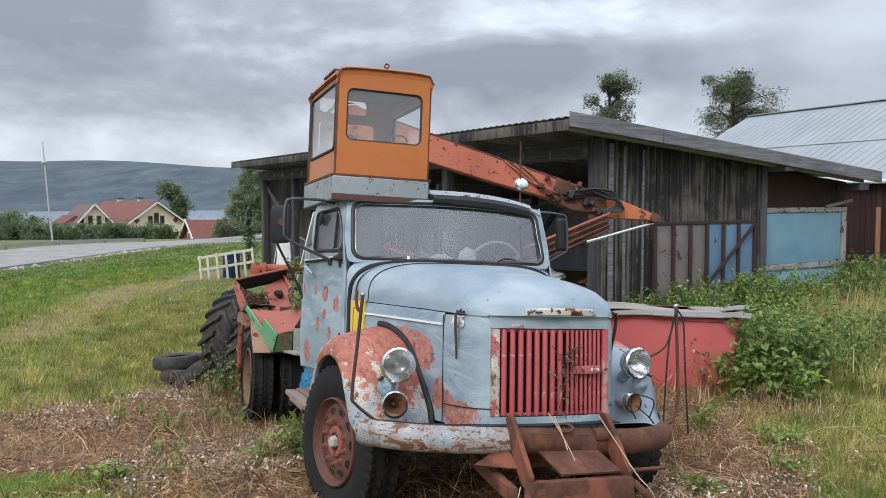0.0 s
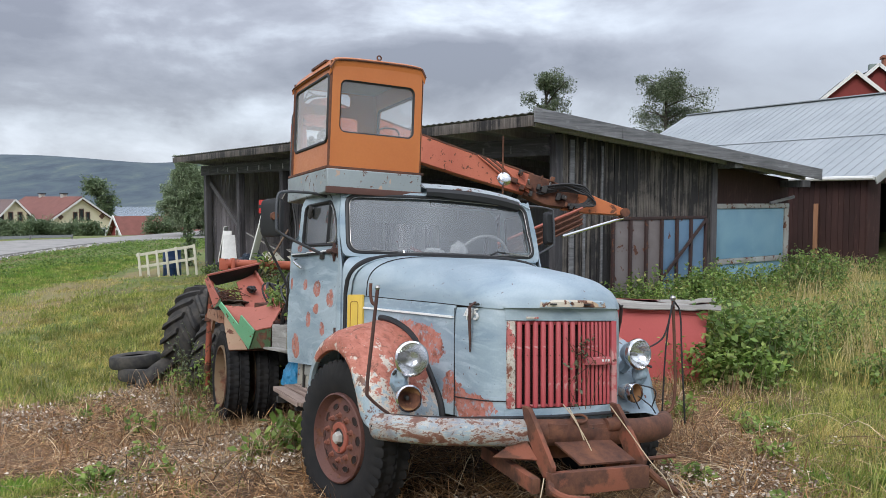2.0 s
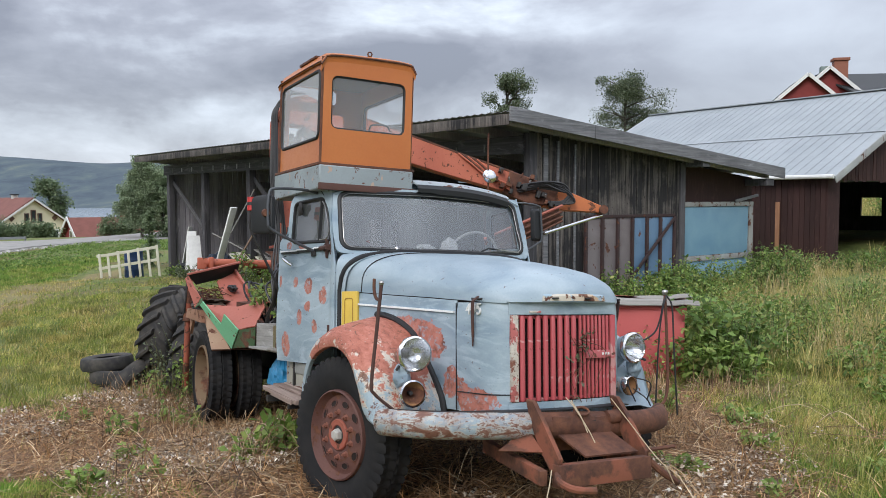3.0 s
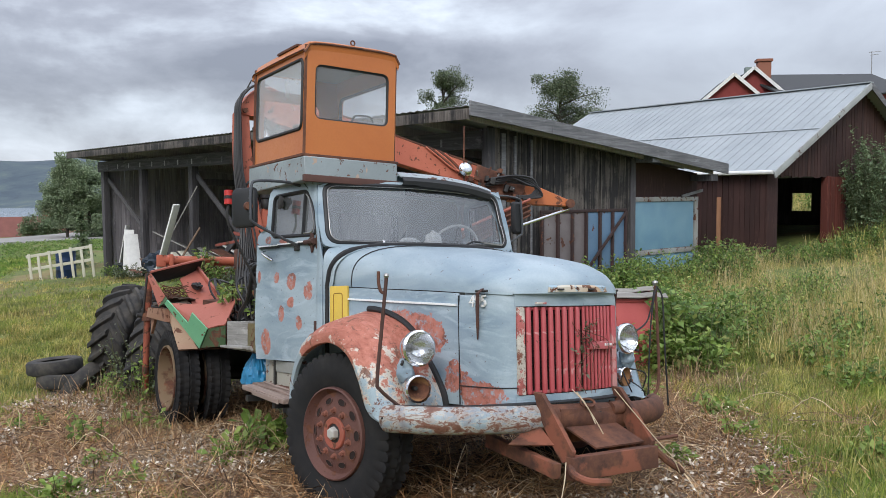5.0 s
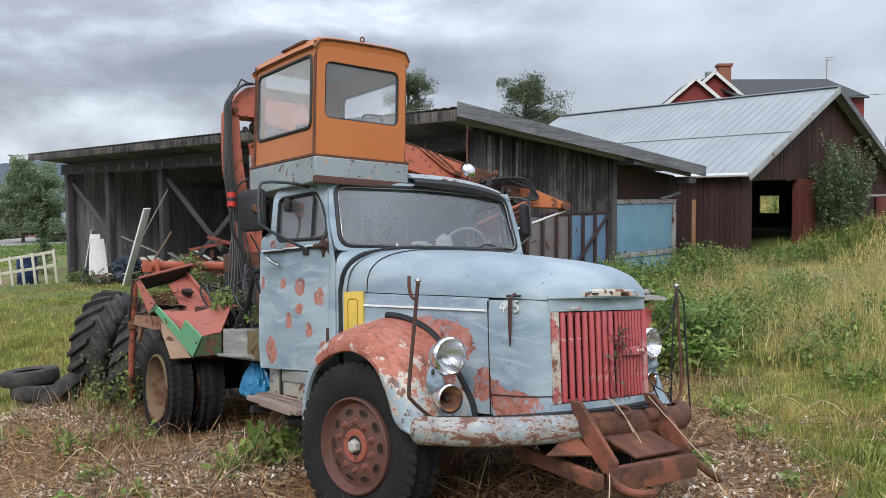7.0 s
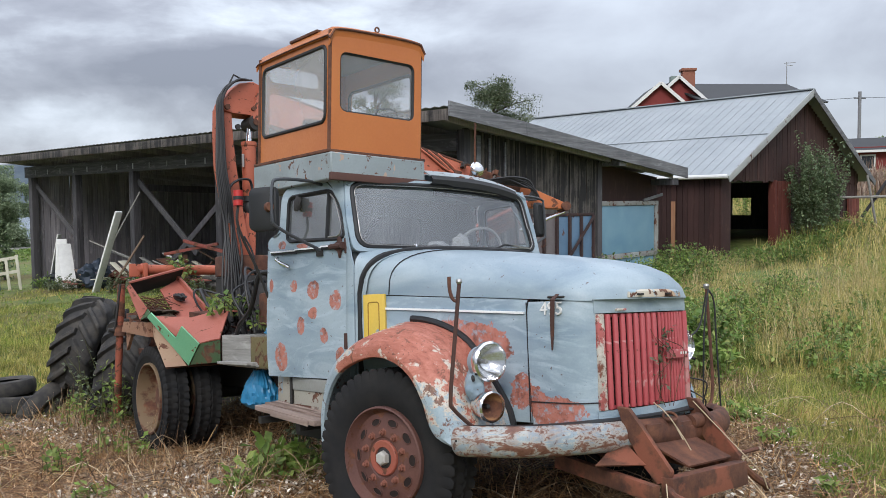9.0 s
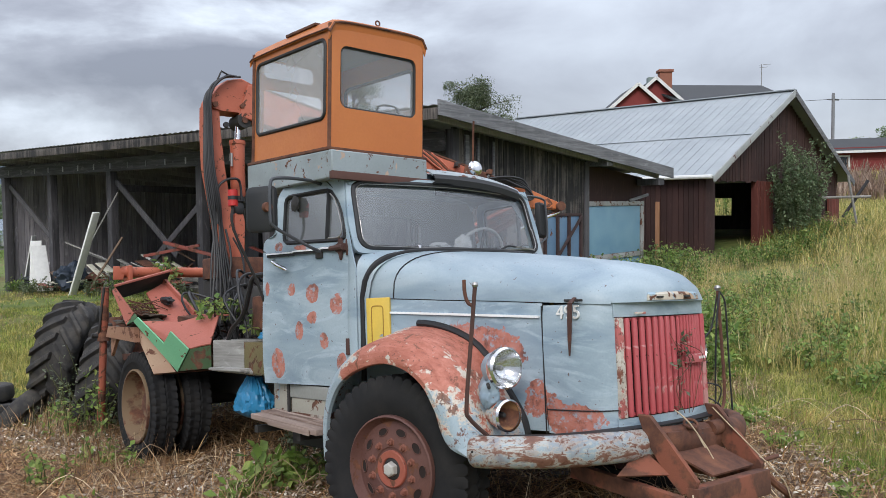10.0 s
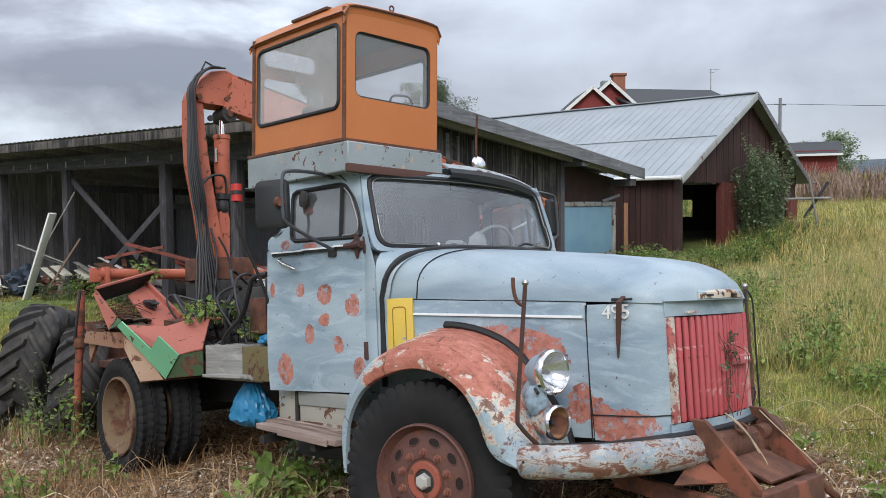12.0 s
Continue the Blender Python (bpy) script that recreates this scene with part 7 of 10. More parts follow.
def make_shed():
    wall = part("end_wall", bbox(0.05, 4.2, 0.05, 0.12, 0.2, 3.1, 0), M_INNER, shed)
    # lower the backing's top to the slope
    for v in wall.data.vertices:
        if v.co.z > 2:
            v.co.z = shed_roof_z(v.co.x) - 0.25
    boards(wall, SHED, 0.0, 4.2, 0.0, lambda x: ground_at(SHED, x, 0) - 0.05, lambda x: shed_roof_z(x) - 0.12, 0.145, M_PLANK)
    for x, w in ((0.30, 0.10), (0.62, 0.05), (1.05, 0.04)):
        part("batten", bbox(x, x + w, -0.035, -0.004, 0.35, shed_roof_z(x) - 0.2, 0.003), M_FASCIA, wall, "pale grey batten")
    for x in (0.0, 4.13):
        part("corner_post", bbox(x - 0.02, x + 0.14, -0.03, 0.12, 0.15, shed_roof_z(x) - 0.15, 0.006), M_POST, shed)
    # steel-framed lining leaning on the wall: grey and blue sheets with brown bars
    M_BAR = worn_paint("brown_steel", (0.050, 0.026, 0.025), (0.035, 0.020, 0.020), 0.60, 9, 0.75)
    fr = part("sheet_screen", bbox(1.30, 3.92, -0.055, -0.02, 1.745, 1.80, 0.004), M_BAR, shed, "brown steel frame with grey and blue sheets")
    grey = worn_paint("grey_sheet", (0.21, 0.185, 0.185), (0.14, 0.115, 0.115), 0.60, 3, 0.7)
    blue = worn_paint("blue_sheet", (0.135, 0.235, 0.355), (0.105, 0.19, 0.30), 0.62, 3, 0.6)
    xs = [1.32, 1.76, 2.18, 2.60, 3.03, 3.44, 3.88]
    for i, (a, b) in enumerate(zip(xs, xs[1:])):
        part("sheet", bbox(a + 0.005, b - 0.005, -0.035 - 0.003 * (i % 2), -0.02, 0.30, 1.74, 0.002), grey if i < 3 else blue, fr, "grey sheet" if i < 3 else "faded blue sheet")
    for x in xs:
        part("bar", bbox(x - 0.028, x + 0.028, -0.085, -0.035, 0.25, 1.745, 0.004), M_BAR, fr)
    part("brace", beam((2.20, -0.095, 0.35), (3.86, -0.095, 1.74), 0.025, 0.06, 0.003), M_BAR, fr)
    # blue hatch section beyond the corner, set back
    hw = part("hatch_wall", bbox(4.22, 7.0, 0.16, 0.20, 0.2, 2.55, 0), M_REDBOARD, shed, "dark red-brown boarding above a blue hatch")
    for v in hw.data.vertices:
        if v.co.z > 2:
            v.co.z = shed_roof_z(v.co.x) - 0.12
    pb = worn_paint("blue_hatch", (0.20, 0.36, 0.46), (0.15, 0.30, 0.42), 0.69, 2.5, 0.5)
    hatch = part("hatch", bbox(4.27, 6.78, 0.115, 0.15, 0.93, 1.92, 0.006), pb, shed, "faded light blue hatch in a grey frame")
    gw = worn_paint("frame_grey", (0.36, 0.38, 0.37), (0.22, 0.2, 0.18), 0.56, 7, 0.75)
    for x0, x1, z0, z1 in ((4.22, 6.95, 1.925, 2.02), (4.22, 6.95, 0.82, 0.925), (6.80, 6.95, 0.2, 1.92)):
        part("rail", bbox(x0, x1, 0.09, 0.155, z0, z1, 0.006), gw, hatch)
    part("lower_sheet", bbox(4.25, 6.78, 0.12, 0.15, 0.2, 0.815, 0.004), pb, hatch)
    part("loose_slat", beam((6.2, 0.07, 2.03), (7.05, 0.05, 2.16), 0.03, 0.06, 0.004), M_FASCIA, hatch)
    # roof sheet: ribbed, sloping down along x
    rows = []
    ys = np.arange(-0.45, 16.3, 0.09)
    for x in (-0.89, 1.5, 4.0, 7.2):
        rows.append([(x, y, shed_roof_z(x) + 0.02 + (0.018 if i % 2 else 0)) for i, y in enumerate(ys)])
    roof = part("roof", thick(loft(B(), rows, False), 0.008), plain("dark_sheet", (0.27, 0.275, 0.295), 0.65, 0.1), shed, "dark corrugated sheet roof")
    # fascia boards along the end wall's verge
    for a, b in ((-0.89, 1.06), (1.07, 7.22)):
        za, zb = shed_roof_z(a), shed_roof_z(b)
        bm = loft(B(), [[(x, yy, z + d) for yy, d in ((-0.475, 0.10), (-0.475, -0.125), (-0.44, -0.125), (-0.44, 0.10))] for x, z in ((a, za), (b, zb))], True, True)
        part("fascia", bevel(bm, 0.004, 1), M_FASCIA, shed, "weathered grey verge board")
    # soffit, rafters and purlins
    for y in np.arange(-0.2, 16.2, 1.15):
        part("rafter", beam((-0.86, y, shed_roof_z(-0.86) - 0.075), (7.0, y, shed_roof_z(7.0) - 0.075), 0.06, 0.14, 0), M_HAZED, shed)
    part("eave_board", bbox(-0.90, -0.865, -0.44, 16.2, 3.22, 3.385, 0.004), M_PLANK, shed)
    part("purlin_end", bbox(4.25, 4.50, -0.42, 0.0, 2.70, 2.83, 0.006), M_FASCIA, shed)
    part("purlin_end", bbox(6.6, 6.9, -0.40, 0.1, 2.36, 2.50, 0.006), M_POST, shed)
    # front: posts, header beam, braces
    hdr = part("header_beam", bbox(-0.07, 0.07, 0.1, 16.0, 2.83, 3.13, 0.008), M_WEATHER, shed, "dark timber beam with bolts")
    for y in np.arange(1.0, 15.5, 0.75):
        part("bolt_plate", bbox(-0.085, -0.071, y, y + 0.035, 2.89, 3.02), M_STEEL if rs.random() > 0.5 else M_FASCIA, hdr)
    for y in (4.45, 6.57, 10.1, 13.0, 15.62):
        part("post", bbox(-0.09, 0.09, y - 0.10, y + 0.10, ground_at(SHED, 0, y) - 0.15, 2.83, 0.01), M_POST, shed)
        part("post", bbox(6.55, 6.70, y - 0.08, y + 0.08, ground_at(SHED, 6.6, y) - 0.15, 2.5, 0), M_POST, shed)
    for a, b in (((0.05, 10.0, 2.60), (0.05, 7.6, 0.95)), ((0.08, 6.75, 2.05), (0.08, 8.75, 0.70)), ((0.05, 15.5, 2.6), (0.05, 13.1, 1.15)), ((3.5, 4.8, 2.4), (3.5, 6.5, 0.6))):
        part("brace", beam(a, b, 0.05, 0.13, 0.005), M_POST, shed)
    part("tie_beam", beam((0.2, 5.2, 2.45), (6.4, 5.2, 2.3), 0.1, 0.16, 0), M_POST, shed)
    part("tie_beam", beam((0.2, 10.1, 2.45), (6.4, 10.1, 2.3), 0.1, 0.16, 0), M_POST, shed)
    part("rack_beam", bbox(2.6, 2.7, 0.3, 10.0, 1.95, 2.08, 0), M_POST, shed)
    # far end wall and back wall, boarded
    ew = part("far_wall", bbox(0.05, 6.9, 15.66, 15.72, -0.5, 2.6, 0), M_INNER, shed)
    boards(ew, SHED, 0.08, 6.9, 15.60, lambda x: ground_at(SHED, x, 15.6) - 0.1, lambda x: shed_roof_z(x) - 0.12, 0.16, M_HAZED)
    part("back_wall", bbox(6.9, 6.96, 0.2, 15.7, -0.5, 2.55, 0), M_INNER, shed)


make_shed()

# ---- barn ----
BARN = pose(10.67, 17.76, 0, 0, 0, 26)
barn = thing("barn", BARN, "dark red boarded barn with a pale sheet metal roof", "barn")


def barn_roof_z(x):
    return 2.66 + (5.04 - 2.66) * (1 - abs(x - 4.65) / 4.65)


def make_barn():
    k = Mat("grey_roof_sheet", 0.62, 0.0)
    n = k.noise(0.8, 6, 0.6)
    k.color(k.mix(k.ramp(k.noise(5, 6, 0.6), (0.4, 0.0), (0.8, 0.25)), k.ramp(n, (0.3, (0.265, 0.295, 0.315)), (0.7, (0.335, 0.365, 0.385))), (0.22, 0.235, 0.235)))
    metal = k.m
    L = 9.9
    for name, a, b in (("roof_slope", -0.12, 4.65), ("roof_slope", 9.42, 4.65)):
        ys = np.arange(-0.03, L, 0.27)
        slope = part(name, thick(loft(B(), [[(x, y, barn_roof_z(x)) for y in (-0.05, L)] for x in (a, b)], False), 0.02), metal, barn, "pale grey sheet metal roof")
        for y in ys:
            part("seam", beam((a, y, barn_roof_z(a) + 0.012), (b, y, barn_roof_z(b) + 0.012), 0.014, 0.005), metal, slope)
        x = a + (b - a) * 0.45
        part("lap", beam((x, 0, barn_roof_z(x) + 0.012), (x, L, barn_roof_z(x) + 0.012), 0.05, 0.006), metal, slope)
    part("ridge_cap", beam((4.65, -0.07, 5.06), (4.65, L, 5.06), 0.22, 0.03), metal, barn)
    for a, b in ((-0.14, 4.65), (9.44, 4.65)):
        part("verge_board", beam((a, -0.07, barn_roof_z(a) - 0.07), (b, -0.07, barn_roof_z(b) - 0.07), 0.03, 0.17, 0.003), worn_paint("verge_paint", (0.40, 0.42, 0.42), (0.3, 0.3, 0.3), 0.6, 5, 0.7) if a < 0 else M_FASCIA, barn, "pale grey verge board")
    part("gutter", tube(B(), [(-0.18, -0.05, 2.585), (-0.18, L, 2.585)], 0.05, 8), M_WHITE, barn, "white eaves gutter")
    g0 = lambda x: ground_at(BARN, x, 0.3) - 0.1
    top = lambda x: barn_roof_z(x) - 0.05
    gw = part("gable_wall", bbox(3.2, 8.9, 0.36, 0.40, 0.2, 2.62, 0), M_BARN_IN, barn)
    boards(gw, BARN, 3.95, 8.95, 0.30, g0, lambda x: 2.58, 0.155, M_REDBOARD)
    boards(gw, BARN, 0.15, 8.95, 0.27, lambda x: 2.50, top, 0.155, M_REDBOARD)
    gd = part("open_door", bbox(3.12, 3.95, 0.24, 0.29, 0.55, 2.52, 0.004), M_REDDOOR, barn, "red boarded door leaf")
    boards(gd, BARN, 3.12, 3.95, 0.215, lambda x: 0.5, lambda x: 2.51, 0.12, M_REDDOOR)
    rp = part("red_panel", bbox(8.05, 8.93, 0.235, 0.265, 0.6, 2.10, 0.004), M_REDDOOR, barn, "faded red boarding low on the gable")
    boards(rp, BARN, 8.05, 8.93, 0.205, lambda x: 0.5, lambda x: 2.12, 0.12, M_REDDOOR)
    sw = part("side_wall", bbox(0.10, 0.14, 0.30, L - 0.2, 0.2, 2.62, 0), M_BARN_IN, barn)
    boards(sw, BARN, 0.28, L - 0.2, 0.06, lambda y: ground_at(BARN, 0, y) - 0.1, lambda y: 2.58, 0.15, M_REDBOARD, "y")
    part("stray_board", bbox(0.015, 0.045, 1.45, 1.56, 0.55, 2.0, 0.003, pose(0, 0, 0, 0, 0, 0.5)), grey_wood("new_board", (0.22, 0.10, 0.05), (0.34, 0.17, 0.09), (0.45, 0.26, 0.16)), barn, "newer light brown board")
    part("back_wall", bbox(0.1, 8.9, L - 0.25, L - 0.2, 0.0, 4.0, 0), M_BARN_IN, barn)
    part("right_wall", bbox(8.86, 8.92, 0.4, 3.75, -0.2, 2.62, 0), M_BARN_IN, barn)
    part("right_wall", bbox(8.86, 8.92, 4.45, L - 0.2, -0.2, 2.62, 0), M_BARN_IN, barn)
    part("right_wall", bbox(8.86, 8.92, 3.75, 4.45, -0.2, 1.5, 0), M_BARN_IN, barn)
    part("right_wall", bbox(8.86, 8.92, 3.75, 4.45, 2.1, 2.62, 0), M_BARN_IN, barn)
    part("door_post", bbox(0.08, 0.56, 0.24, 0.42, 0.2, 2.58, 0.004), M_REDBOARD, barn)
    part("door_post", bbox(3.0, 3.12, 0.24, 0.42, 0.2, 2.54, 0.004), M_REDDOOR, barn)


make_barn()


# ---- houses ----
def gable_house(name, m, w, l, base, eave, ridge, wall, roof, label, over=0.35, trim=None):
    """Ridge along y from 0 to l, gable at y = 0 facing the viewer."""
    h = thing(name, m, label, "house")
    prof = [(-w / 2, base), (w / 2, base), (w / 2, eave), (0, ridge - 0.08), (-w / 2, eave)]
    part("wall", loft(B(), [[(x, 0, z) for x, z in prof], [(x, l, z) for x, z in prof]], True, True), wall, h, "", False)
    k = (ridge - eave) / (w / 2)
    for s in (-1, 1):
        bm = loft(B(), [[(0, y, ridge), (s * (w / 2 + over), y, eave - k * over)] for y in (-over, l + over)], False)
        part("roof", thick(bm, 0.14), roof, h, "", False)
        if trim:
            part("verge", beam((0, -over - 0.03, ridge - 0.06), (s * (w / 2 + over), -over - 0.03, eave - k * over - 0.06), 0.05, 0.18), trim, h)
    return h


def window(h, x, z, w, ht, mt, y=-0.03, pane=None):
    f = part("window", bbox(x - w / 2 - 0.10, x + w / 2 + 0.10, y - 0.05, y + 0.02, z - ht / 2 - 0.10, z + ht / 2 + 0.10), mt, h)
    part("pane", bbox(x - w / 2, x + w / 2, y - 0.06, y - 0.045, z - ht / 2, z + ht / 2), M_DARKPANE, f)


M_DARKPANE = plain("dark_pane", (0.03, 0.035, 0.04), 0.1)
M_CREAM = plain("cream_render", (0.74, 0.67, 0.48), 0.85, 0, 0.12, 2)
M_TILE = plain("brown_roof_tiles", (0.20, 0.080, 0.064), 0.85, 0, 0.55, 1.6)
M_TILE3 = plain("grey_brown_tiles", (0.17, 0.115, 0.105), 0.8, 0, 0.5, 1.2)
M_TILE2 = plain("red_roof_tiles", (0.19, 0.068, 0.052), 0.85, 0, 0.55, 1.8)
M_BROWNTRIM = plain("brown_trim", (0.12, 0.06, 0.04), 0.7)
M_REDPAINT = plain("red_house_paint", (0.22, 0.035, 0.032), 0.8, 0, 0.3, 3)
M_LIMEWASH = plain("limewash", (0.50, 0.48, 0.44), 0.8)
M_DARKROOF = plain("black_roof", (0.035, 0.037, 0.040), 0.7)
M_BRICK = plain("chimney_brick", (0.28, 0.11, 0.07), 0.85, 0, 0.5, 12)

H1 = pose(-32.8, 94.4, 0, 0, 0, 46)
yellow_house = gable_house("house", H1, 7.4, 13, -4.2, -0.35, 2.15, M_CREAM, M_TILE, "cream rendered house with a brown tiled roof", 0.4, M_WHITE)
for x, w in ((-0.72, 0.30), (0.0, 0.36), (0.72, 0.30)):
    window(yellow_house, x, 0.05 if x else 0.22, w, 0.85 if x else 1.2, M_BROWNTRIM)
for x in (-2.35, 2.35):
    f = part("window", bbox(-0.24, 0.24, -0.08, 0.0, -0.24, 0.24, 0, Matrix.Translation((x, -0.02, 0.05)) @ pose(0, 0, 0, 0, 45, 0)), M_BROWNTRIM, yellow_house)
for x in (-2.2, 0, 2.2):
    window(yellow_house, x, -2.0, 1.0, 1.3, M_WHITE)
for y in (3.9, 9.2):
    stack = part("chimney", bbox(-0.26, 0.26, y - 0.26, y + 0.26, 1.4, 2.55, 0.02), M_LIMEWASH, yellow_house, "pale rendered chimney")
    part("cap", bbox(-0.36, 0.36, y - 0.36, y + 0.36, 2.55, 2.66, 0.02), M_DARKROOF, stack)
H1B = pose(-38.9, 92.2, 0, 0, 0, 34)
wing = gable_house("house", H1B, 4.6, 9, -4.2, -0.6, 1.95, M_CREAM, M_TILE3, "cream gabled house wing with arched brown windows", 0.35, M_WHITE)
for x in (-1.35, -0.45, 0.45, 1.35):
    window(wing, x, -0.1 if abs(x) > 1 else 0.1, 0.30, 0.85, M_BROWNTRIM)
low = gable_house("house", pose(-41.6, 93.5, 0, 0, 0, 34), 4.0, 7, -4.2, -0.9, 0.5, M_CREAM, M_TILE2, "low cream annexe with a red roof", 0.3)
prof = [(-2.4, -4), (2.4, -4), (2.4, -1.35), (0, 0.3), (-2.4, -1.35)]
H2 = pose(-24.9, 81.0, 0, 0, 0, -58)
red_roof_house = thing("house", H2, "low red house with a red tiled roof", "house")
part("wall", loft(B(), [[(x, 0, z) for x, z in prof], [(x, 9, z) for x, z in prof]], True, True), M_REDPAINT, red_roof_house, "", False)
for s in (-1, 1):
    part("roof", thick(loft(B(), [[(0, y, 0.38), (s * 2.8, y, -1.55)] for y in (-0.4, 9.4)], False), 0.14), M_TILE2, red_roof_house, "", False)
    part("verge", beam((0, -0.43, 0.36), (s * 2.8, -0.43, -1.57), 0.06, 0.28), M_WHITE, red_roof_house)
window(red_roof_house, 0, -1.3, 0.8, 0.8, M_WHITE)
part("chimney", bbox(-0.4, 0.4, 4.6, 5.4, -0.3, 1.15), M_BRICK, red_roof_house)

# red house on the rise behind the barn
HB = pose(32.58, 55.33, 0, 0, 0, -20)
red_house = thing("house", HB, "red wooden house with white gable trim and black roof", "house")


def gable_on(parent, x, y, w, l, eave, ridge, base=1.0):
    prof = [(x - w / 2, base), (x + w / 2, base), (x + w / 2, eave), (x, ridge - 0.05), (x - w / 2, eave)]
    part("gable_wall", loft(B(), [[(a, y, z) for a, z in prof], [(a, y + l, z) for a, z in prof]], True, True), M_REDPAINT, parent, "", False)
    k = (ridge - eave) / (w / 2)
    for s in (-1, 1):
        part("roof", thick(loft(B(), [[(x, q, ridge), (x + s * (w / 2 + 0.4), q, eave - k * 0.4)] for q in (y - 0.4, y + l)], False), 0.12), M_DARKROOF, parent, "", False)
        part("verge", beam((x, y - 0.43, ridge - 0.05), (x + s * (w / 2 + 0.4), y - 0.43, eave - k * 0.4 - 0.05), 0.05, 0.24), M_WHITE, parent)


gable_on(red_house, 0.0, 0.0, 5.2, 6, 8.6, 10.85)
gable_on(red_house, 1.95, 2.5, 6.0, 6, 9.0, 11.65)
inv = HB.inverted()
ra, rb = inv @ Vector((35.2, 58.5, 11.3)), inv @ Vector((51.0, 63.6, 12.55))
bk = Vector((rb.y - ra.y, -(rb.x - ra.x), 0)).normalized() * -1
for s in (-1, 1):
    dn = bk * (4.0 * s) + Vector((0, 0, -2.0))
    part("roof", thick(loft(B(), [[ra, ra + dn], [rb, rb + dn]], False), 0.12), M_DARKROOF, red_house, "", False)
    q = dn * 0.88
    part("wall", loft(B(), [[ra + q, rb + q], [ra + q - Vector((0, 0, 6)), rb + q - Vector((0, 0, 6))]], False), M_REDPAINT, red_house, "", False)
cp = inv @ Vector((35.8, 56.9, 0))
part("chimney", bbox(cp.x - 0.15, cp.x + 0.8, cp.y, cp.y + 0.8, 10.0, 12.1, 0.03), M_BRICK, red_house, "red brick chimney")
part("chimney_cap", bbox(cp.x - 0.25, cp.x + 0.9, cp.y - 0.1, cp.y + 0.9, 12.1, 12.3, 0.02), M_BRICK, red_house)
part("chimney", bbox(cp.x - 1.0, cp.x - 0.25, cp.y + 0.2, cp.y + 0.9, 10.0, 11.75, 0.03), plain("verdigris_chimney", (0.20, 0.25, 0.23), 0.7), red_house, "grey-green sheet metal chimney")
an = part("antenna", tube(B(), [rb + Vector((0, 0, -0.4)), rb + Vector((0, 0, 1.95))], 0.04, 6), M_STEEL, red_house, "roof aerial")
for z, l in ((1.85, 0.8), (1.6, 0.55)):
    part("rod", tube(B(), [rb + Vector((-0.3 * l, 0, z)), rb + Vector((l, 0, z + 0.08))], 0.025, 5), M_STEEL, an)

RS = pose(41.2, 43.0, 0, 0, 0, -44)
rshed = thing("shed", RS, "small red shed with dark roof and white trim", "shed")
part("wall", bbox(-1.8, 1.9, 0, 4, 2.5, 5.4), M_REDPAINT, rshed)
part("roof", thick(loft(B(), [[(-2.2, y, z), (2.2, y, z)] for y, z in ((-0.5, 5.15), (2.0, 6.1), (4.5, 5.15))], False), 0.12), M_DARKROOF, rshed)
part("fascia", bbox(-2.2, 2.2, -0.56, -0.50, 5.02, 5.17), M_WHITE, rshed)
window(rshed, -0.9, 4.4, 0.7, 0.8, M_WHITE)
RS2 = pose(53.5, 40.5, 0, 0, 0, -50)
rshed2 = thing("shed", RS2, "small white shed with a dark roof", "shed")
part("wall", bbox(-2, 2, 0, 4, 2.5, 5.2), M_WHITE, rshed2)
part("roof", thick(loft(B(), [[(-2.3, y, z), (2.3, y, z)] for y, z in ((-0.4, 5.1), (2.0, 6.2), (4.4, 5.1))], False), 0.12), M_DARKROOF, rshed2)
pole = thing("utility_pole", pose(52.5, 56.6, 0.9), "grey wooden utility pole", "utility pole")
part("shaft", tube(B(), [(0, 0, 2), (0, 0, 10.1)], 0.13, 8), M_FASCIA, pole)
part("cross_arm", bbox(-0.6, 0.6, -0.05, 0.05, 9.5, 9.6), M_FASCIA, pole)
part("wire", tube(B(), [(-14, 6, 8.9), (0, 0, 9.6), (25, -12, 8.7), (50, -24, 9.4)], 0.02, 5), M_HOSE, pole)


# ---- loose things ----
def flat_tyre(r, w, rim):
    bm = lathe(B(), [(rim, -w * 0.35), (rim + 0.02, -w * 0.45), (r * 0.82, -w * 0.5), (r * 0.95, -w * 0.42), (r, -w * 0.25), (r, w * 0.25), (r * 0.95, w * 0.42), (r * 0.82, w * 0.5), (rim + 0.02, w * 0.45), (rim, w * 0.35), (rim + 0.03, w * 0.30), (r - 0.03, w * 0.25), (r - 0.03, -w * 0.25), (rim + 0.03, -w * 0.30), (rim, -w * 0.35)], 36)
    return to_mesh("tyre", bm, M_RUBBER2)


PILE_TYRE = flat_tyre(0.36, 0.20, 0.205)
PILE = ((-3.74, 12.2, -0.60, 3, -4), (-3.88, 12.3, -0.425, -3, 4), (-4.03, 12.4, -0.25, -4, 3), (-3.47, 11.50, -0.32, -28, 42))
for i, (x, y, dz, rx, ry) in enumerate(PILE):
    ob = new("tyre", PILE_TYRE)
    ob.matrix_world = Matrix.Translation((x, y, dz)) @ pose(0, 0, 0, rx, ry, 40 * i)
    tagged(ob, "old black car tyre lying in a grassy heap" if i < 3 else "old black tyre leaning on the tyre heap", "tyre", "tyres beside the lorry")


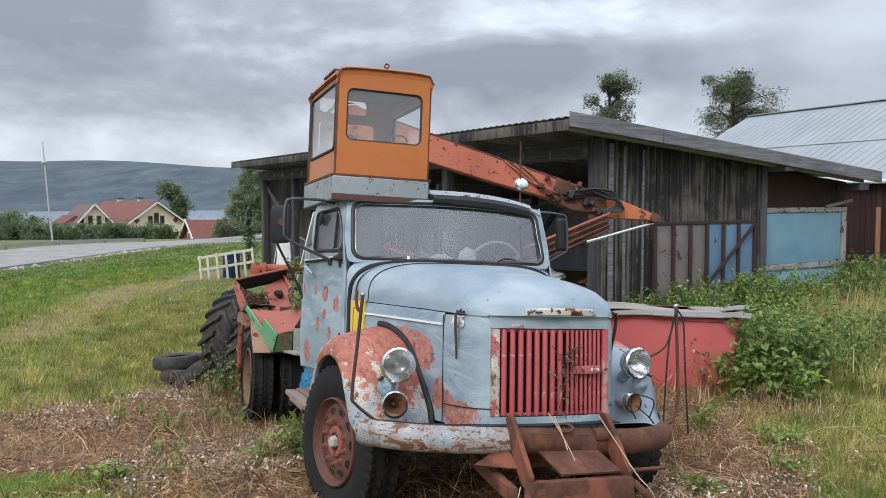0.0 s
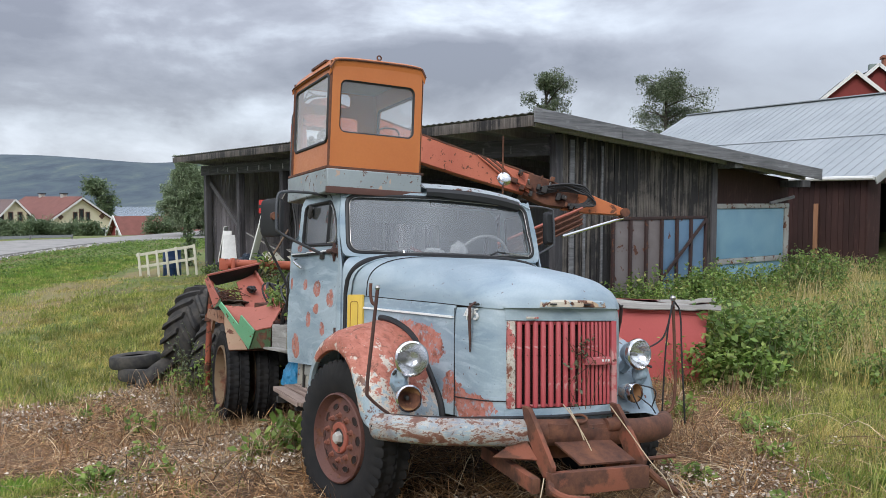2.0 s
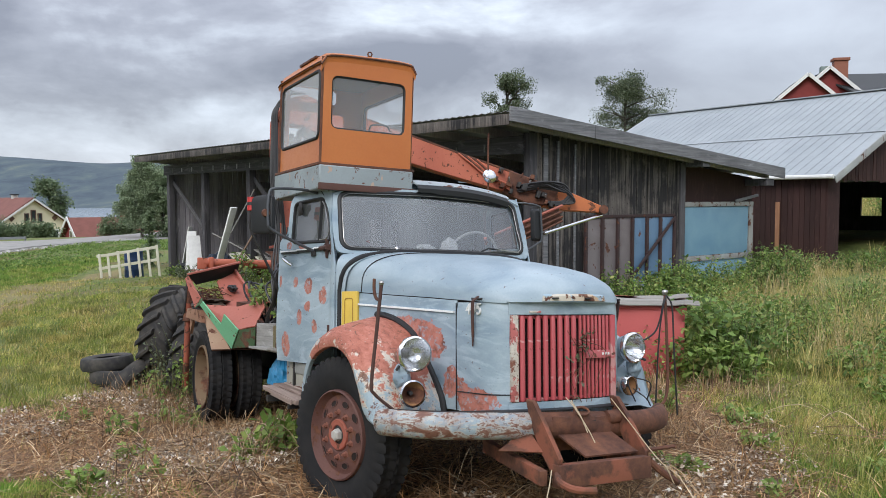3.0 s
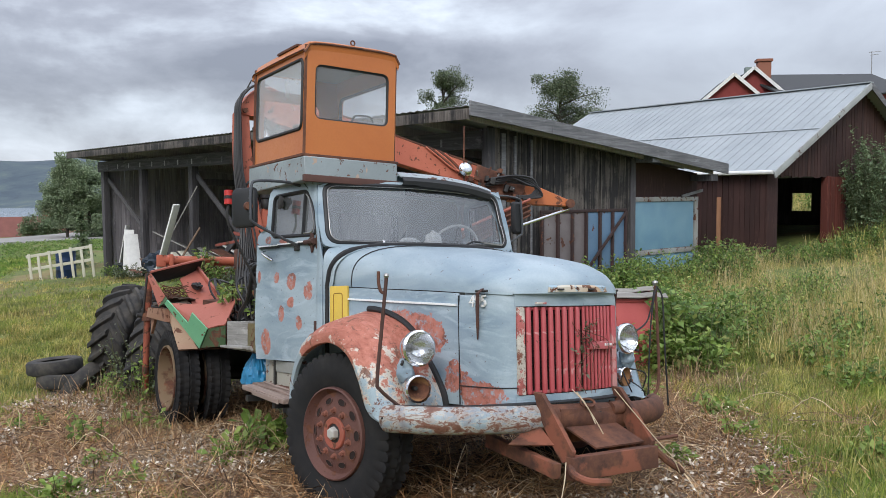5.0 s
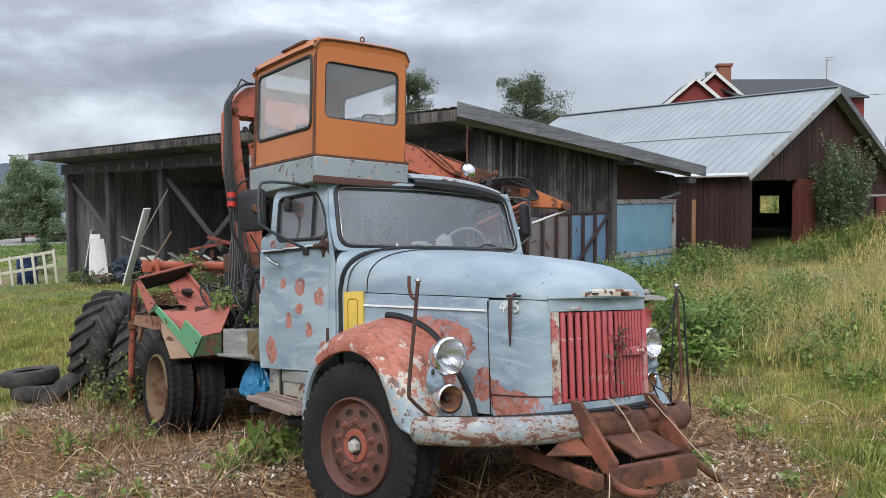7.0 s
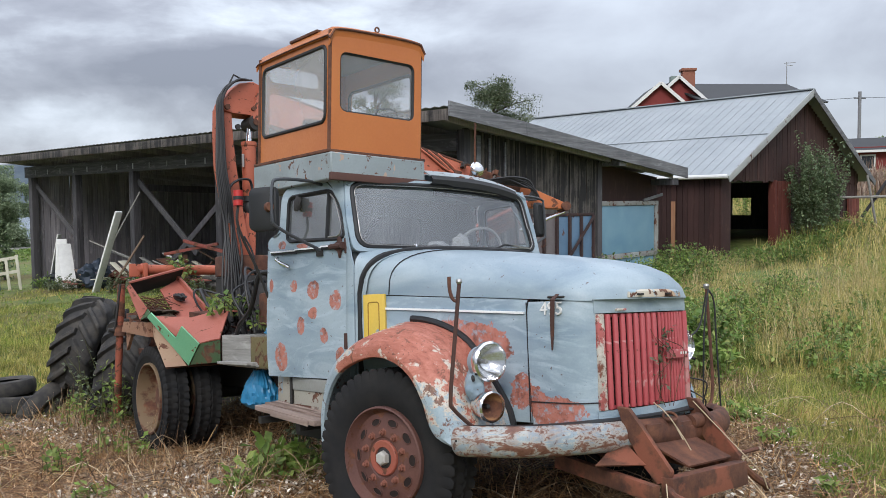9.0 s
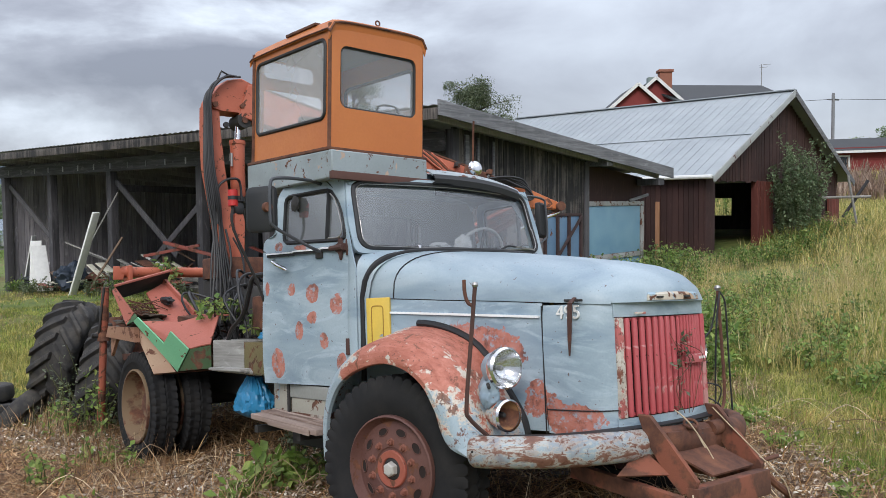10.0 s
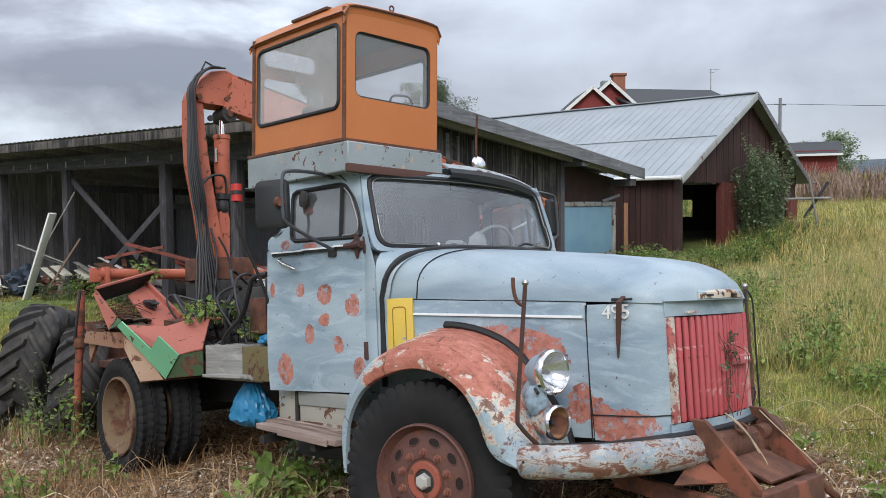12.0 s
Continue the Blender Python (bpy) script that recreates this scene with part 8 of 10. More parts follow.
def tractor_tyre(r, w, lugs=17):
    """Tractor tyre in one skin with chevron lugs."""
    h = w / 2
    n, m = lugs * 14, 30
    rings = []
    for i in range(n):
        a = 2 * math.pi * i / n
        ring = [(r * 0.52 * math.cos(a), r * 0.52 * math.sin(a), -h * 0.7), (r * 0.62 * math.cos(a), r * 0.62 * math.sin(a), -h * 0.97)]
        for j in range(m + 1):
            z = -1 + 2 * j / m
            az = abs(z)
            body = r * (0.925 - 0.13 * az ** 5)
            ph = (i / 14 + (0.5 if z > 0 else 0.0) - 1.05 * az) % 1.0
            on = 0.10 < ph < 0.50 and (z > -0.06 if z > 0 else True)
            q = r * (1.0 - 0.05 * az ** 3) if on else body
            if az > 0.97:
                q = min(q, r * 0.90)
            ring.append((q * math.cos(a), q * math.sin(a), z * h))
        ring += [(r * 0.62 * math.cos(a), r * 0.62 * math.sin(a), h * 0.97), (r * 0.52 * math.cos(a), r * 0.52 * math.sin(a), h * 0.7)]
        rings.append(ring)
    return to_mesh("tractor_tyre", close_ring(loft(B(), rings + rings[:1], False)), M_RUBBER2, True, 50)


TT = tractor_tyre(0.64, 0.48)
for x, y, z, rz, tilt in ((-2.95, 11.75, 0.27, -20, 12), (-2.55, 11.15, 0.06, -6, 10)):
    ob = new("tractor_tyre", TT)
    ob.matrix_world = Matrix.Translation((x, y, z)) @ pose(0, 0, 0, 0, 0, rz) @ pose(0, 0, 0, 0, 90 + tilt, 0)
    for q in (-1, 1):
        part("bead", tube(B(), [(0.345 * math.cos(a), 0.345 * math.sin(a), q * 0.17) for a in np.linspace(0, 2 * math.pi, 40, endpoint=False)], 0.018, 8, True), M_RUBBER2, ob)
    tagged(ob, "large black tractor tyre with deep chevron lugs, standing upright", "tyre", "tractor tyres")

# red bin with a warped pale lid
BX = pose(2.05, 9.55, 0, 0, 0, -23)
redbin = thing("bin", BX @ Matrix.Translation((0, 0, 0.05)), "faded pink-red sheet metal bin with a warped wooden lid", "bin")
pinkred = worn_paint("pink_red_paint", (0.56, 0.12, 0.115), (0.50, 0.10, 0.10), 0.68, 5, 0.6)
part("body", bbox(-0.55, 1.26, 0, 0.95, -0.05, 0.80, 0.02), pinkred, redbin)
part("flange", bbox(-0.57, 1.28, -0.02, 0.97, 0.76, 0.80, 0.008), pinkred, redbin)
lidm = grey_wood("lid_wood", (0.17, 0.155, 0.135), (0.29, 0.27, 0.24), (0.42, 0.40, 0.36), 0)
for i, (y0, y1, x0, x1) in enumerate(((-0.10, 0.28, -0.62, 1.42), (0.285, 0.66, -0.60, 1.30), (0.665, 1.04, -0.64, 1.36))):
    rows = []
    for x in np.linspace(x0, x1, 14):
        w = 0.808 + 0.022 * math.sin(x * 2.1 + 1.9 * i) + 0.008 * math.sin(x * 7 + i) + (0.03 if x > 1.2 else 0.0)
        j = 0.012 * math.sin(x * 9 + 2 * i)
        rows.append([(x, y0 + j + d * (y1 - y0), w + z) for d, z in ((0, -0.012), (0.5, 0.0), (1, -0.006), (1, 0.003), (0.5, 0.010), (0, -0.002))])
    part("lid_board", loft(B(), rows, True, True), lidm, redbin, "", False)

# white frame of slats with a blue drum
FM = pose(-8.16, 27.83, gz(-7.3, 27.6) - 0.04, 0, -5, -10)
fr = thing("slatted_frame", FM, "weathered white wooden slatted frame standing in the grass", "fence")
M_OLDWHITE = worn_paint("old_white_paint", (0.62, 0.60, 0.50), (0.50, 0.48, 0.38), 0.66, 5, 0.75)
for z, zz in ((0.30, 0.02), (0.70, 0.0)):
    part("rail", bbox(-0.05, 1.95, -0.03, 0.03, z, z + 0.09, 0.005, pose(0, 0, 0, 0, -4, 0)), M_OLDWHITE, fr)
for i, x in enumerate((0.0, 0.28, 0.62, 0.95, 1.28, 1.60, 1.90)):
    part("slat", bbox(x - 0.04, x + 0.04, -0.06, -0.03, -0.1, 0.82 + 0.07 * x - (0.12 if i % 2 else 0), 0.005), M_OLDWHITE, fr)
drum = single("drum", lathe(B(), [(0, 0), (0.29, 0), (0.30, 0.02), (0.29, 0.28), (0.302, 0.30), (0.29, 0.32), (0.29, 0.58), (0.302, 0.60), (0.29, 0.62), (0.29, 0.86), (0.30, 0.88), (0.27, 0.87), (0, 0.86)], 28), worn_paint("blue_drum", (0.018, 0.055, 0.16), (0.015, 0.04, 0.12), 0.72, 4, 0.5), pose(-7.25, 28.15, gz(-7.25, 28.15) - 0.03), "dark blue steel drum behind the slatted frame", "drum")
single("scrap", crumple(0.45, 0.4, 0.22, (0, 0, 0.12), 9, 4, 0.5), plain("dark_scrap", (0.03, 0.035, 0.04), 0.6, 0.2, 0.6, 6), pose(-4.9, 25.2, gz(-4.9, 25.2)), "heap of dark scrap metal by the shed", "scrap")

# stored scrap inside the shed: planks, panels, pipes
rj = random.Random(11)
M_OLDRED = worn_paint("old_red_metal", (0.24, 0.055, 0.04), (0.16, 0.05, 0.04), 0.58, 5, 0.7)


def shed_pt(x, y, z):
    p = SHED @ Vector((x, y, 0))
    return (p.x, p.y, gz(p.x, p.y) + z)


def leaning(name, a, b, w, h, mat, label, cat):
    a, b = Vector(shed_pt(*a)), Vector(shed_pt(*b))
    m, l = axes(a, b)
    return single(name, bbox(0, l, -w / 2, w / 2, -h / 2, h / 2, 0.004), mat, m, label, cat)


leaning("plank", (-1.2, 9.80, -0.05), (-1.05, 8.9, 1.80), 0.17, 0.05, M_WHITE, "white painted plank leaning by the shed", "plank")
M_BROWNPOLE = grey_wood("brown_pole", (0.08, 0.05, 0.035), (0.17, 0.11, 0.075), (0.27, 0.19, 0.14), 0)
leaning("pole", (-1.05, 9.45, 0.0), (-0.55, 8.75, 1.25), 0.04, 0.04, M_BROWNPOLE, "brown wooden pole leaning on the shed post", "pole")
leaning("pole", (-0.85, 9.62, 1.1), (-0.25, 9.42, 2.25), 0.025, 0.025, M_GREYBOARD, "thin grey pole leaning on the shed post", "pole")
leaning("pole", (-0.6, 9.3, 0.75), (-0.5, 11.4, 1.25), 0.03, 0.03, M_GREYBOARD, "thin grey pole leaning in the shed", "pole")
for i in range(3):
    y = 13.15 + 0.36 * i
    a, b = (-0.42 + 0.05 * i, y - 0.46 + 0.30 * i, 0.05), (-0.16, y + 0.38 - 0.25 * i, 1.14 + 0.13 * i)
    leaning("panel", a, b, 0.34 - 0.08 * i, 0.03, M_WHITE, "dirty white board leaning at the shed front", "board")
for i in range(60):
    y, x = rj.uniform(0.6, 13.5), rj.uniform(0.3, 3.2)
    z = rj.uniform(0.05, 0.55) * (1 - abs(x - 1.6) / 2.2) + 0.05
    l = rj.uniform(0.6, 2.4)
    a = rj.uniform(0, math.pi)
    p0 = (x, y, z)
    p1 = (max(0.2, min(5, x + l * math.cos(a) * 0.6)), y + l * math.sin(a), z + rj.uniform(-0.1, 0.5))
    mt = rj.choice([M_GREYBOARD, M_OLDRED, M_INNER, M_STEEL, M_POST, M_RUST, M_PLANK])
    kind = "pipe" if mt in (M_STEEL, M_RUST) else "plank"
    leaning(kind, p0, p1, rj.uniform(0.04, 0.2), 0.03, mt, "old scrap %s lying in the shed" % kind, kind)
for i in range(16):
    y, x = rj.uniform(1.0, 13.0), rj.uniform(0.2, 2.6)
    p = shed_pt(x, y, 0)
    s = rj.uniform(0.2, 0.5)
    mt = rj.choice([M_OLDRED, M_DARK, M_GREYBOARD, M_RUST, M_BLACK, M_STEEL])
    single("scrap_part", crumple(s, s * 0.8, s * 0.6, (0, 0, s * 0.35), i, 3, 0.45), mt, pose(p[0], p[1], p[2] - 0.03, 0, 0, 50 * i), "rusty machine scrap on the shed floor", "scrap", "scrap in the shed")
# heap of smaller junk along the open front
for i in range(46):
    y, x = rj.uniform(2.5, 13.2), rj.uniform(0.25, 1.3)
    z = rj.uniform(0.05, 0.75)
    l = rj.uniform(0.4, 1.3)
    a = rj.uniform(0, math.pi)
    mt = rj.choice([M_GREYBOARD, M_OLDRED, M_REARRED, M_STEEL, M_BROWNPOLE, M_RUST, M_WHITE, M_PLASTICBLUE if i % 9 == 0 else M_RUST])
    leaning("plank", (x, y, z), (x + 0.4 * l * math.cos(a), y + l * math.sin(a), z + rj.uniform(-0.05, 0.35)), rj.uniform(0.04, 0.16), 0.03, mt, "odd piece of scrap on the junk heap", "scrap")
for i in range(16):
    y, x = 2.6 + 0.68 * i, rj.uniform(0.4, 1.1)
    p = shed_pt(x, y, 0)
    sz = rj.uniform(0.25, 0.45)
    single("scrap_part", crumple(sz * 1.2, sz, sz * 0.9, (0, 0, sz * 0.4), 40 + i, 3, 0.5), rj.choice([M_OLDRED, M_GREYBOARD, M_RUST, M_DARK, M_STEEL]), pose(p[0], p[1], p[2] - 0.03, 0, 0, 70 * i), "rusty machine scrap on the junk heap", "scrap", "scrap in the shed")
# red and grey sheets heaped between the posts
M_REDSHEET = worn_paint("faded_red_sheet", (0.40, 0.15, 0.12), (0.32, 0.11, 0.09), 0.60, 4, 0.7)
for i in range(26):
    y, x = rj.uniform(7.2, 12.6), rj.uniform(-0.45, 0.35)
    z, l, a = rj.uniform(0.05, 0.50), rj.uniform(0.35, 1.0), rj.uniform(-0.5, 0.5)
    mt = rj.choice([M_REDSHEET, M_REDSHEET, M_GREYBOARD, M_OLDWHITE, M_BROWNPOLE, M_RUST])
    leaning("panel", (x, y, z), (x + l * math.sin(a) * 0.4, y + l * math.cos(a), z + rj.uniform(-0.15, 0.35)), rj.uniform(0.06, 0.34), 0.02, mt, "faded sheet of scrap heaped at the shed front", "scrap")
for i, (x, y) in enumerate(((-0.15, 11.9),)):
    p = shed_pt(x, y, 0.0)
    single("tarpaulin", crumple(0.34, 0.30, 0.30, (0, 0, 0.45), 60 + i, 4, 0.5), plain("slate_tarpaulin", (0.03, 0.045, 0.07), 0.6), pose(p[0], p[1], p[2] - 0.05, 0, 0, 60 * i), "crumpled dark blue tarpaulin at the shed front", "tarpaulin")
# pale sheets thrown down behind the crane
for i, (x, y) in enumerate(((0.6, 3.6), (0.4, 4.9), (0.9, 2.6))):
    p = shed_pt(x, y, 0.0)
    single("plastic_sheet", crumple(0.7, 0.45, 0.22, (0, 0, 0.45), 20 + i, 4, 0.5), plain("pale_plastic", (0.60, 0.62, 0.63), 0.4), pose(p[0], p[1], p[2], 0, 0, 40 * i), "crumpled pale grey plastic sheet on scrap", "sheet")
# red metal bars behind the stabiliser
leaning("metal_bar", (-1.1, 7.0, 0.90), (-0.5, 6.0, 1.15), 0.06, 0.06, M_OLDRED, "old red metal bar on the scrap", "bar")
leaning("metal_bar", (-0.9, 6.6, 1.20), (-0.2, 5.5, 0.85), 0.10, 0.06, M_OLDRED, "old red metal bar on the scrap", "bar")

# street lamp, crossed posts
sl = thing("street_lamp", pose(-25.9, 54.1, -1.2), "thin grey street lamp with a round head", "street lamp")
M_LAMPGREY = plain("lamp_grey", (0.42, 0.44, 0.45), 0.6)
part("post", tube(B(), [(0.35, 0, 0), (0.10, 0, 3.0), (-0.12, 0, 6.2), (-0.17, 0, 7.3)], [0.07, 0.055, 0.045, 0.025], 8), M_LAMPGREY, sl)
part("head", lathe(B(), [(0, 0.24), (0.06, 0.22), (0.10, 0.12), (0.20, -0.02), (0.16, -0.10), (0, -0.13)], 16, Matrix.Translation((-0.1, 0, 5.95))), M_LAMPGREY, sl)
XF = thing("crossed_posts", pose(16.25, 18.9, gz(16.25, 18.9), 0, 0, -42) @ Matrix.Scale(0.72, 4), "two crossed wooden posts with a rail in the meadow", "fence")
part("post", tube(B(), [(-0.30, 0, 2.2), (0.10, 0, -0.1)], 0.045, 8), M_GREYBOARD, XF, "pale peeled post")
part("post", tube(B(), [(0.40, 0.1, 2.0), (-0.45, 0.1, 0.6)], 0.06, 8), M_POST, XF)
part("rail", tube(B(), [(-1.3, 0, 1.35), (0.5, 0, 1.38)], 0.05, 8), M_GREYBOARD, XF)
log = single("log", tube(B(), [(-1.6, 0, 0.55), (0.3, 0, 0.05)], 0.14, 10), grey_wood("log_bark", (0.10, 0.05, 0.03), (0.2, 0.1, 0.06), (0.3, 0.18, 0.12), 0), pose(16.2, 18.9, gz(16.2, 18.9), 0, 0, -42) @ Matrix.Scale(0.8, 4), "brown log leaning in the meadow", "log")


# ---- plants ----
def leaf_material(name, stops, patch=None, patch_scale=0.5, translucent=0.42, rough=0.6, at=0.44, clump=5.0):
    """Leaves or blades: each its own shade, and drifts of another colour over the meadow."""
    k = Mat(name, rough)
    col = k.ramp(k.island(), *stops)
    if patch:
        pos = k.nt.nodes.new("ShaderNodeNewGeometry").outputs["Position"]
        n = k.noise(patch_scale, 5, 0.6, pos)
        col = k.mix(k.ramp(n, (at, 0.0), (at + 0.12, 0.9)), col, k.ramp(k.island(), *patch))
    if clump:
        pos = k.nt.nodes.new("ShaderNodeNewGeometry").outputs["Position"]
        shade = k.ramp(k.noise(clump, 4, 0.6, pos), (0.36, 0.55), (0.50, 0.95), (0.64, 1.25))
        col = k.mix(1.0, col, shade, "MULTIPLY")
    tl, mx = k.nt.nodes.new("ShaderNodeBsdfTranslucent"), k.nt.nodes.new("ShaderNodeMixShader")
    k.color(col)
    k.link(col, tl.inputs[0])
    mx.inputs[0].default_value = translucent
    k.link(k.b.outputs[0], mx.inputs[1])
    k.link(tl.outputs[0], mx.inputs[2])
    k.link(mx.outputs[0], k.nt.nodes["Material Output"].inputs[0])
    return k.m


def tri_mesh(name, verts, tris, mat):
    me = bpy.data.meshes.new(name)
    nv, nt = len(verts), len(tris)
    me.vertices.add(nv)
    me.vertices.foreach_set("co", np.asarray(verts, np.float32).ravel())
    me.loops.add(nt * 3)
    me.loops.foreach_set("vertex_index", np.asarray(tris, np.int32).ravel())
    me.polygons.add(nt)
    me.polygons.foreach_set("loop_start", np.arange(0, nt * 3, 3, dtype=np.int32))
    me.update(calc_edges=True)
    me.materials.append(mat)
    return me


def blades(name, xy, h, w, lean, mat, label, category, z=None, flat=False, seed=1, wind=None):
    """Many grass blades in one mesh: bent strips of three triangles."""
    r = np.random.RandomState(seed)
    n = len(xy)
    base = np.column_stack([xy, ground_z(xy[:, 0], xy[:, 1]) - 0.01 if z is None else z])
    a = r.uniform(0, 2 * np.pi, n)
    side = np.column_stack([np.cos(a), np.sin(a), np.zeros(n)]) * (w / 2)[:, None]
    b = a + np.pi / 2 + r.normal(0, 0.5, n)
    if wind is not None:
        b = wind + r.normal(0, 0.7, n)
    out = np.column_stack([np.cos(b), np.sin(b), np.zeros(n)])
    ln = np.abs(r.normal(0, lean, n)) + 0.05
    up = np.array([0, 0, 1.0])
    mid = base + (up * np.cos(ln)[:, None] + out * np.sin(ln)[:, None]) * (h * 0.55)[:, None]
    l2 = ln * 1.9 + 0.1
    if flat:
        l2 = ln + r.normal(0, 0.25, n)
    tip = mid + (up * np.cos(l2)[:, None] + out * np.sin(l2)[:, None]) * (h * 0.45)[:, None]
    if flat:
        tip[:, 2] = np.maximum(tip[:, 2], base[:, 2] + 0.01)
    v = np.stack([base - side, base + side, mid - side * 0.75, mid + side * 0.75, tip], 1).reshape(-1, 3)
    o = (np.arange(n) * 5)[:, None]
    t = np.concatenate([o + [0, 1, 3], o + [0, 3, 2], o + [2, 3, 4]], 0)
    return tagged(new(name, tri_mesh(name, v, t, mat)), label, category, kind="stuff")


def scatter(n, x0, x1, y0, y1, seed, keep=None):
    r = np.random.RandomState(seed)
    p = np.column_stack([r.uniform(x0, x1, n), r.uniform(y0, y1, n)])
    inv = np.linalg.inv(np.array(SHED))
    q = p @ inv[:2, :2].T + inv[:2, 3]
    ok = ~((q[:, 0] > -0.05) & (q[:, 0] < 7.0) & (q[:, 1] > 0.0) & (q[:, 1] < 15.7))
    inv = np.linalg.inv(np.array(BARN))
    q = p @ inv[:2, :2].T + inv[:2, 3]
    ok &= ~((q[:, 0] > 0.0) & (q[:, 0] < 9.2) & (q[:, 1] > 0.2) & (q[:, 1] < 9.8))
    if keep is not None:
        ok &= keep(p, r)
    return p[ok]


def wave(p, s, o=0.0):
    return 0.5 + 0.25 * (np.sin(p[:, 0] * s + 1.3 + o) * np.cos(p[:, 1] * s * 1.27 - 0.6 + o) + np.sin(p[:, 0] * s * 0.43 - p[:, 1] * s * 0.61 + 2.0 + o))


def dryness(p):
    """How much of the bare straw patch lies at a place, 0 to 1."""
    d = np.zeros(len(p))
    for x, y, rx, ry in ((-4.4, 8.35, 2.3, 1.75), (-1.9, 8.3, 1.9, 2.2), (-1.2, 6.6, 1.5, 1.6), (2.0, 7.4, 1.05, 2.4), (0.0, 9.0, 2.4, 3.2), (0.5, 5.6, 1.6, 1.2), (-2.9, 9.9, 1.3, 1.5)):
        d = np.maximum(d, 1 - np.sqrt(((p[:, 0] - x) / rx) ** 2 + ((p[:, 1] - y) / ry) ** 2))
    return np.clip(d * 3.0 + 0.6 * (wave(p, 3.1, 0.7) - 0.5), 0, 1)


def track(p):
    """Worn wheel track across the field, 0 to 1."""
    c = -8.15 + 0.5 * np.sin(p[:, 1] * 0.16) - 0.25 * np.clip(16 - p[:, 1], 0, 9)
    return np.clip(1.6 - np.abs(p[:, 0] - c) / 0.75, 0, 1)


def on_road(p):
    q = (p - np.array([-18.56, 34.49])) @ np.array([-0.963, 0.27])
    return (q > -0.2) & (q < 7.2)


G_GREEN = ((0.0, (0.125, 0.175, 0.032)), (0.4, (0.24, 0.30, 0.056)), (0.75, (0.43, 0.43, 0.11)), (1.0, (0.60, 0.53, 0.22)))
G_DRY = ((0.0, (0.25, 0.21, 0.05)), (0.35, (0.48, 0.385, 0.115)), (0.75, (0.64, 0.51, 0.19)), (1.0, (0.74, 0.62, 0.30)))
STRAW = ((0.0, (0.11, 0.048, 0.020)), (0.4, (0.34, 0.17, 0.068)), (0.8, (0.60, 0.36, 0.16)), (1.0, (0.80, 0.62, 0.39)))
M_LAWN = leaf_material("lawn_blades", G_GREEN, G_DRY, 0.9, at=0.535, clump=1.6)
M_FRESH = leaf_material("fresh_blades", ((0.0, (0.085, 0.18, 0.022)), (0.5, (0.16, 0.30, 0.04)), (1.0, (0.27, 0.41, 0.07))), G_GREEN, 1.4, clump=2.5)
M_MEADOW = leaf_material("meadow_blades", ((0.0, (0.095, 0.155, 0.028)), (0.45, (0.21, 0.28, 0.05)), (0.8, (0.36, 0.40, 0.09)), (1.0, (0.58, 0.52, 0.20))), G_DRY, 0.9, at=0.54, clump=1.8)
M_YELLOW = leaf_material("yellow_blades", G_DRY, G_GREEN, 0.6)
M_TALL = leaf_material("tall_blades", ((0.0, (0.15, 0.20, 0.05)), (0.3, (0.32, 0.32, 0.10)), (0.7, (0.60, 0.48, 0.165)), (1.0, (0.78, 0.65, 0.31))), G_GREEN, 0.5, at=0.52)
M_STRAW = leaf_material("dead_stalks", STRAW, ((0.0, (0.05, 0.024, 0.012)), (0.55, (0.22, 0.11, 0.050)), (1.0, (0.54, 0.35, 0.18))), 2.2, 0.1, at=0.50, clump=8.0)
M_LEAF = leaf_material("nettle_leaves", ((0.0, (0.08, 0.15, 0.033)), (0.5, (0.155, 0.255, 0.058)), (0.85, (0.26, 0.35, 0.09)), (1.0, (0.42, 0.42, 0.14))))
M_NETTLE = leaf_material("raspberry_leaves", ((0.0, (0.11, 0.185, 0.04)), (0.5, (0.20, 0.31, 0.068)), (0.9, (0.33, 0.42, 0.11)), (1.0, (0.50, 0.48, 0.18))))
M_YOUNG = leaf_material("young_leaves", ((0.0, (0.13, 0.22, 0.04)), (0.5, (0.22, 0.33, 0.07)), (1.0, (0.36, 0.42, 0.12))))
M_TAN = leaf_material("tan_stems", ((0.0, (0.075, 0.042, 0.024)), (0.55, (0.24, 0.15, 0.085)), (0.85, (0.48, 0.35, 0.21)), (1.0, (0.78, 0.65, 0.45))), translucent=0.0)
M_TREELEAF = leaf_material("tree_leaves", ((0.0, (0.095, 0.145, 0.075)), (0.5, (0.16, 0.22, 0.11)), (1.0, (0.25, 0.31, 0.17))))
M_PALE = leaf_material("pale_leaves", ((0.0, (0.09, 0.125, 0.07)), (0.5, (0.16, 0.20, 0.115)), (1.0, (0.27, 0.30, 0.20))))
M_SHRUB = leaf_material("shrub_leaves", ((0.0, (0.10, 0.155, 0.08)), (0.5, (0.17, 0.235, 0.125)), (1.0, (0.27, 0.34, 0.19))), clump=2.5)
M_STEM = plain("green_stem", (0.10, 0.11, 0.04), 0.7)
M_BARK = plain("bark", (0.10, 0.085, 0.07), 0.9, 0, 0.5, 9)


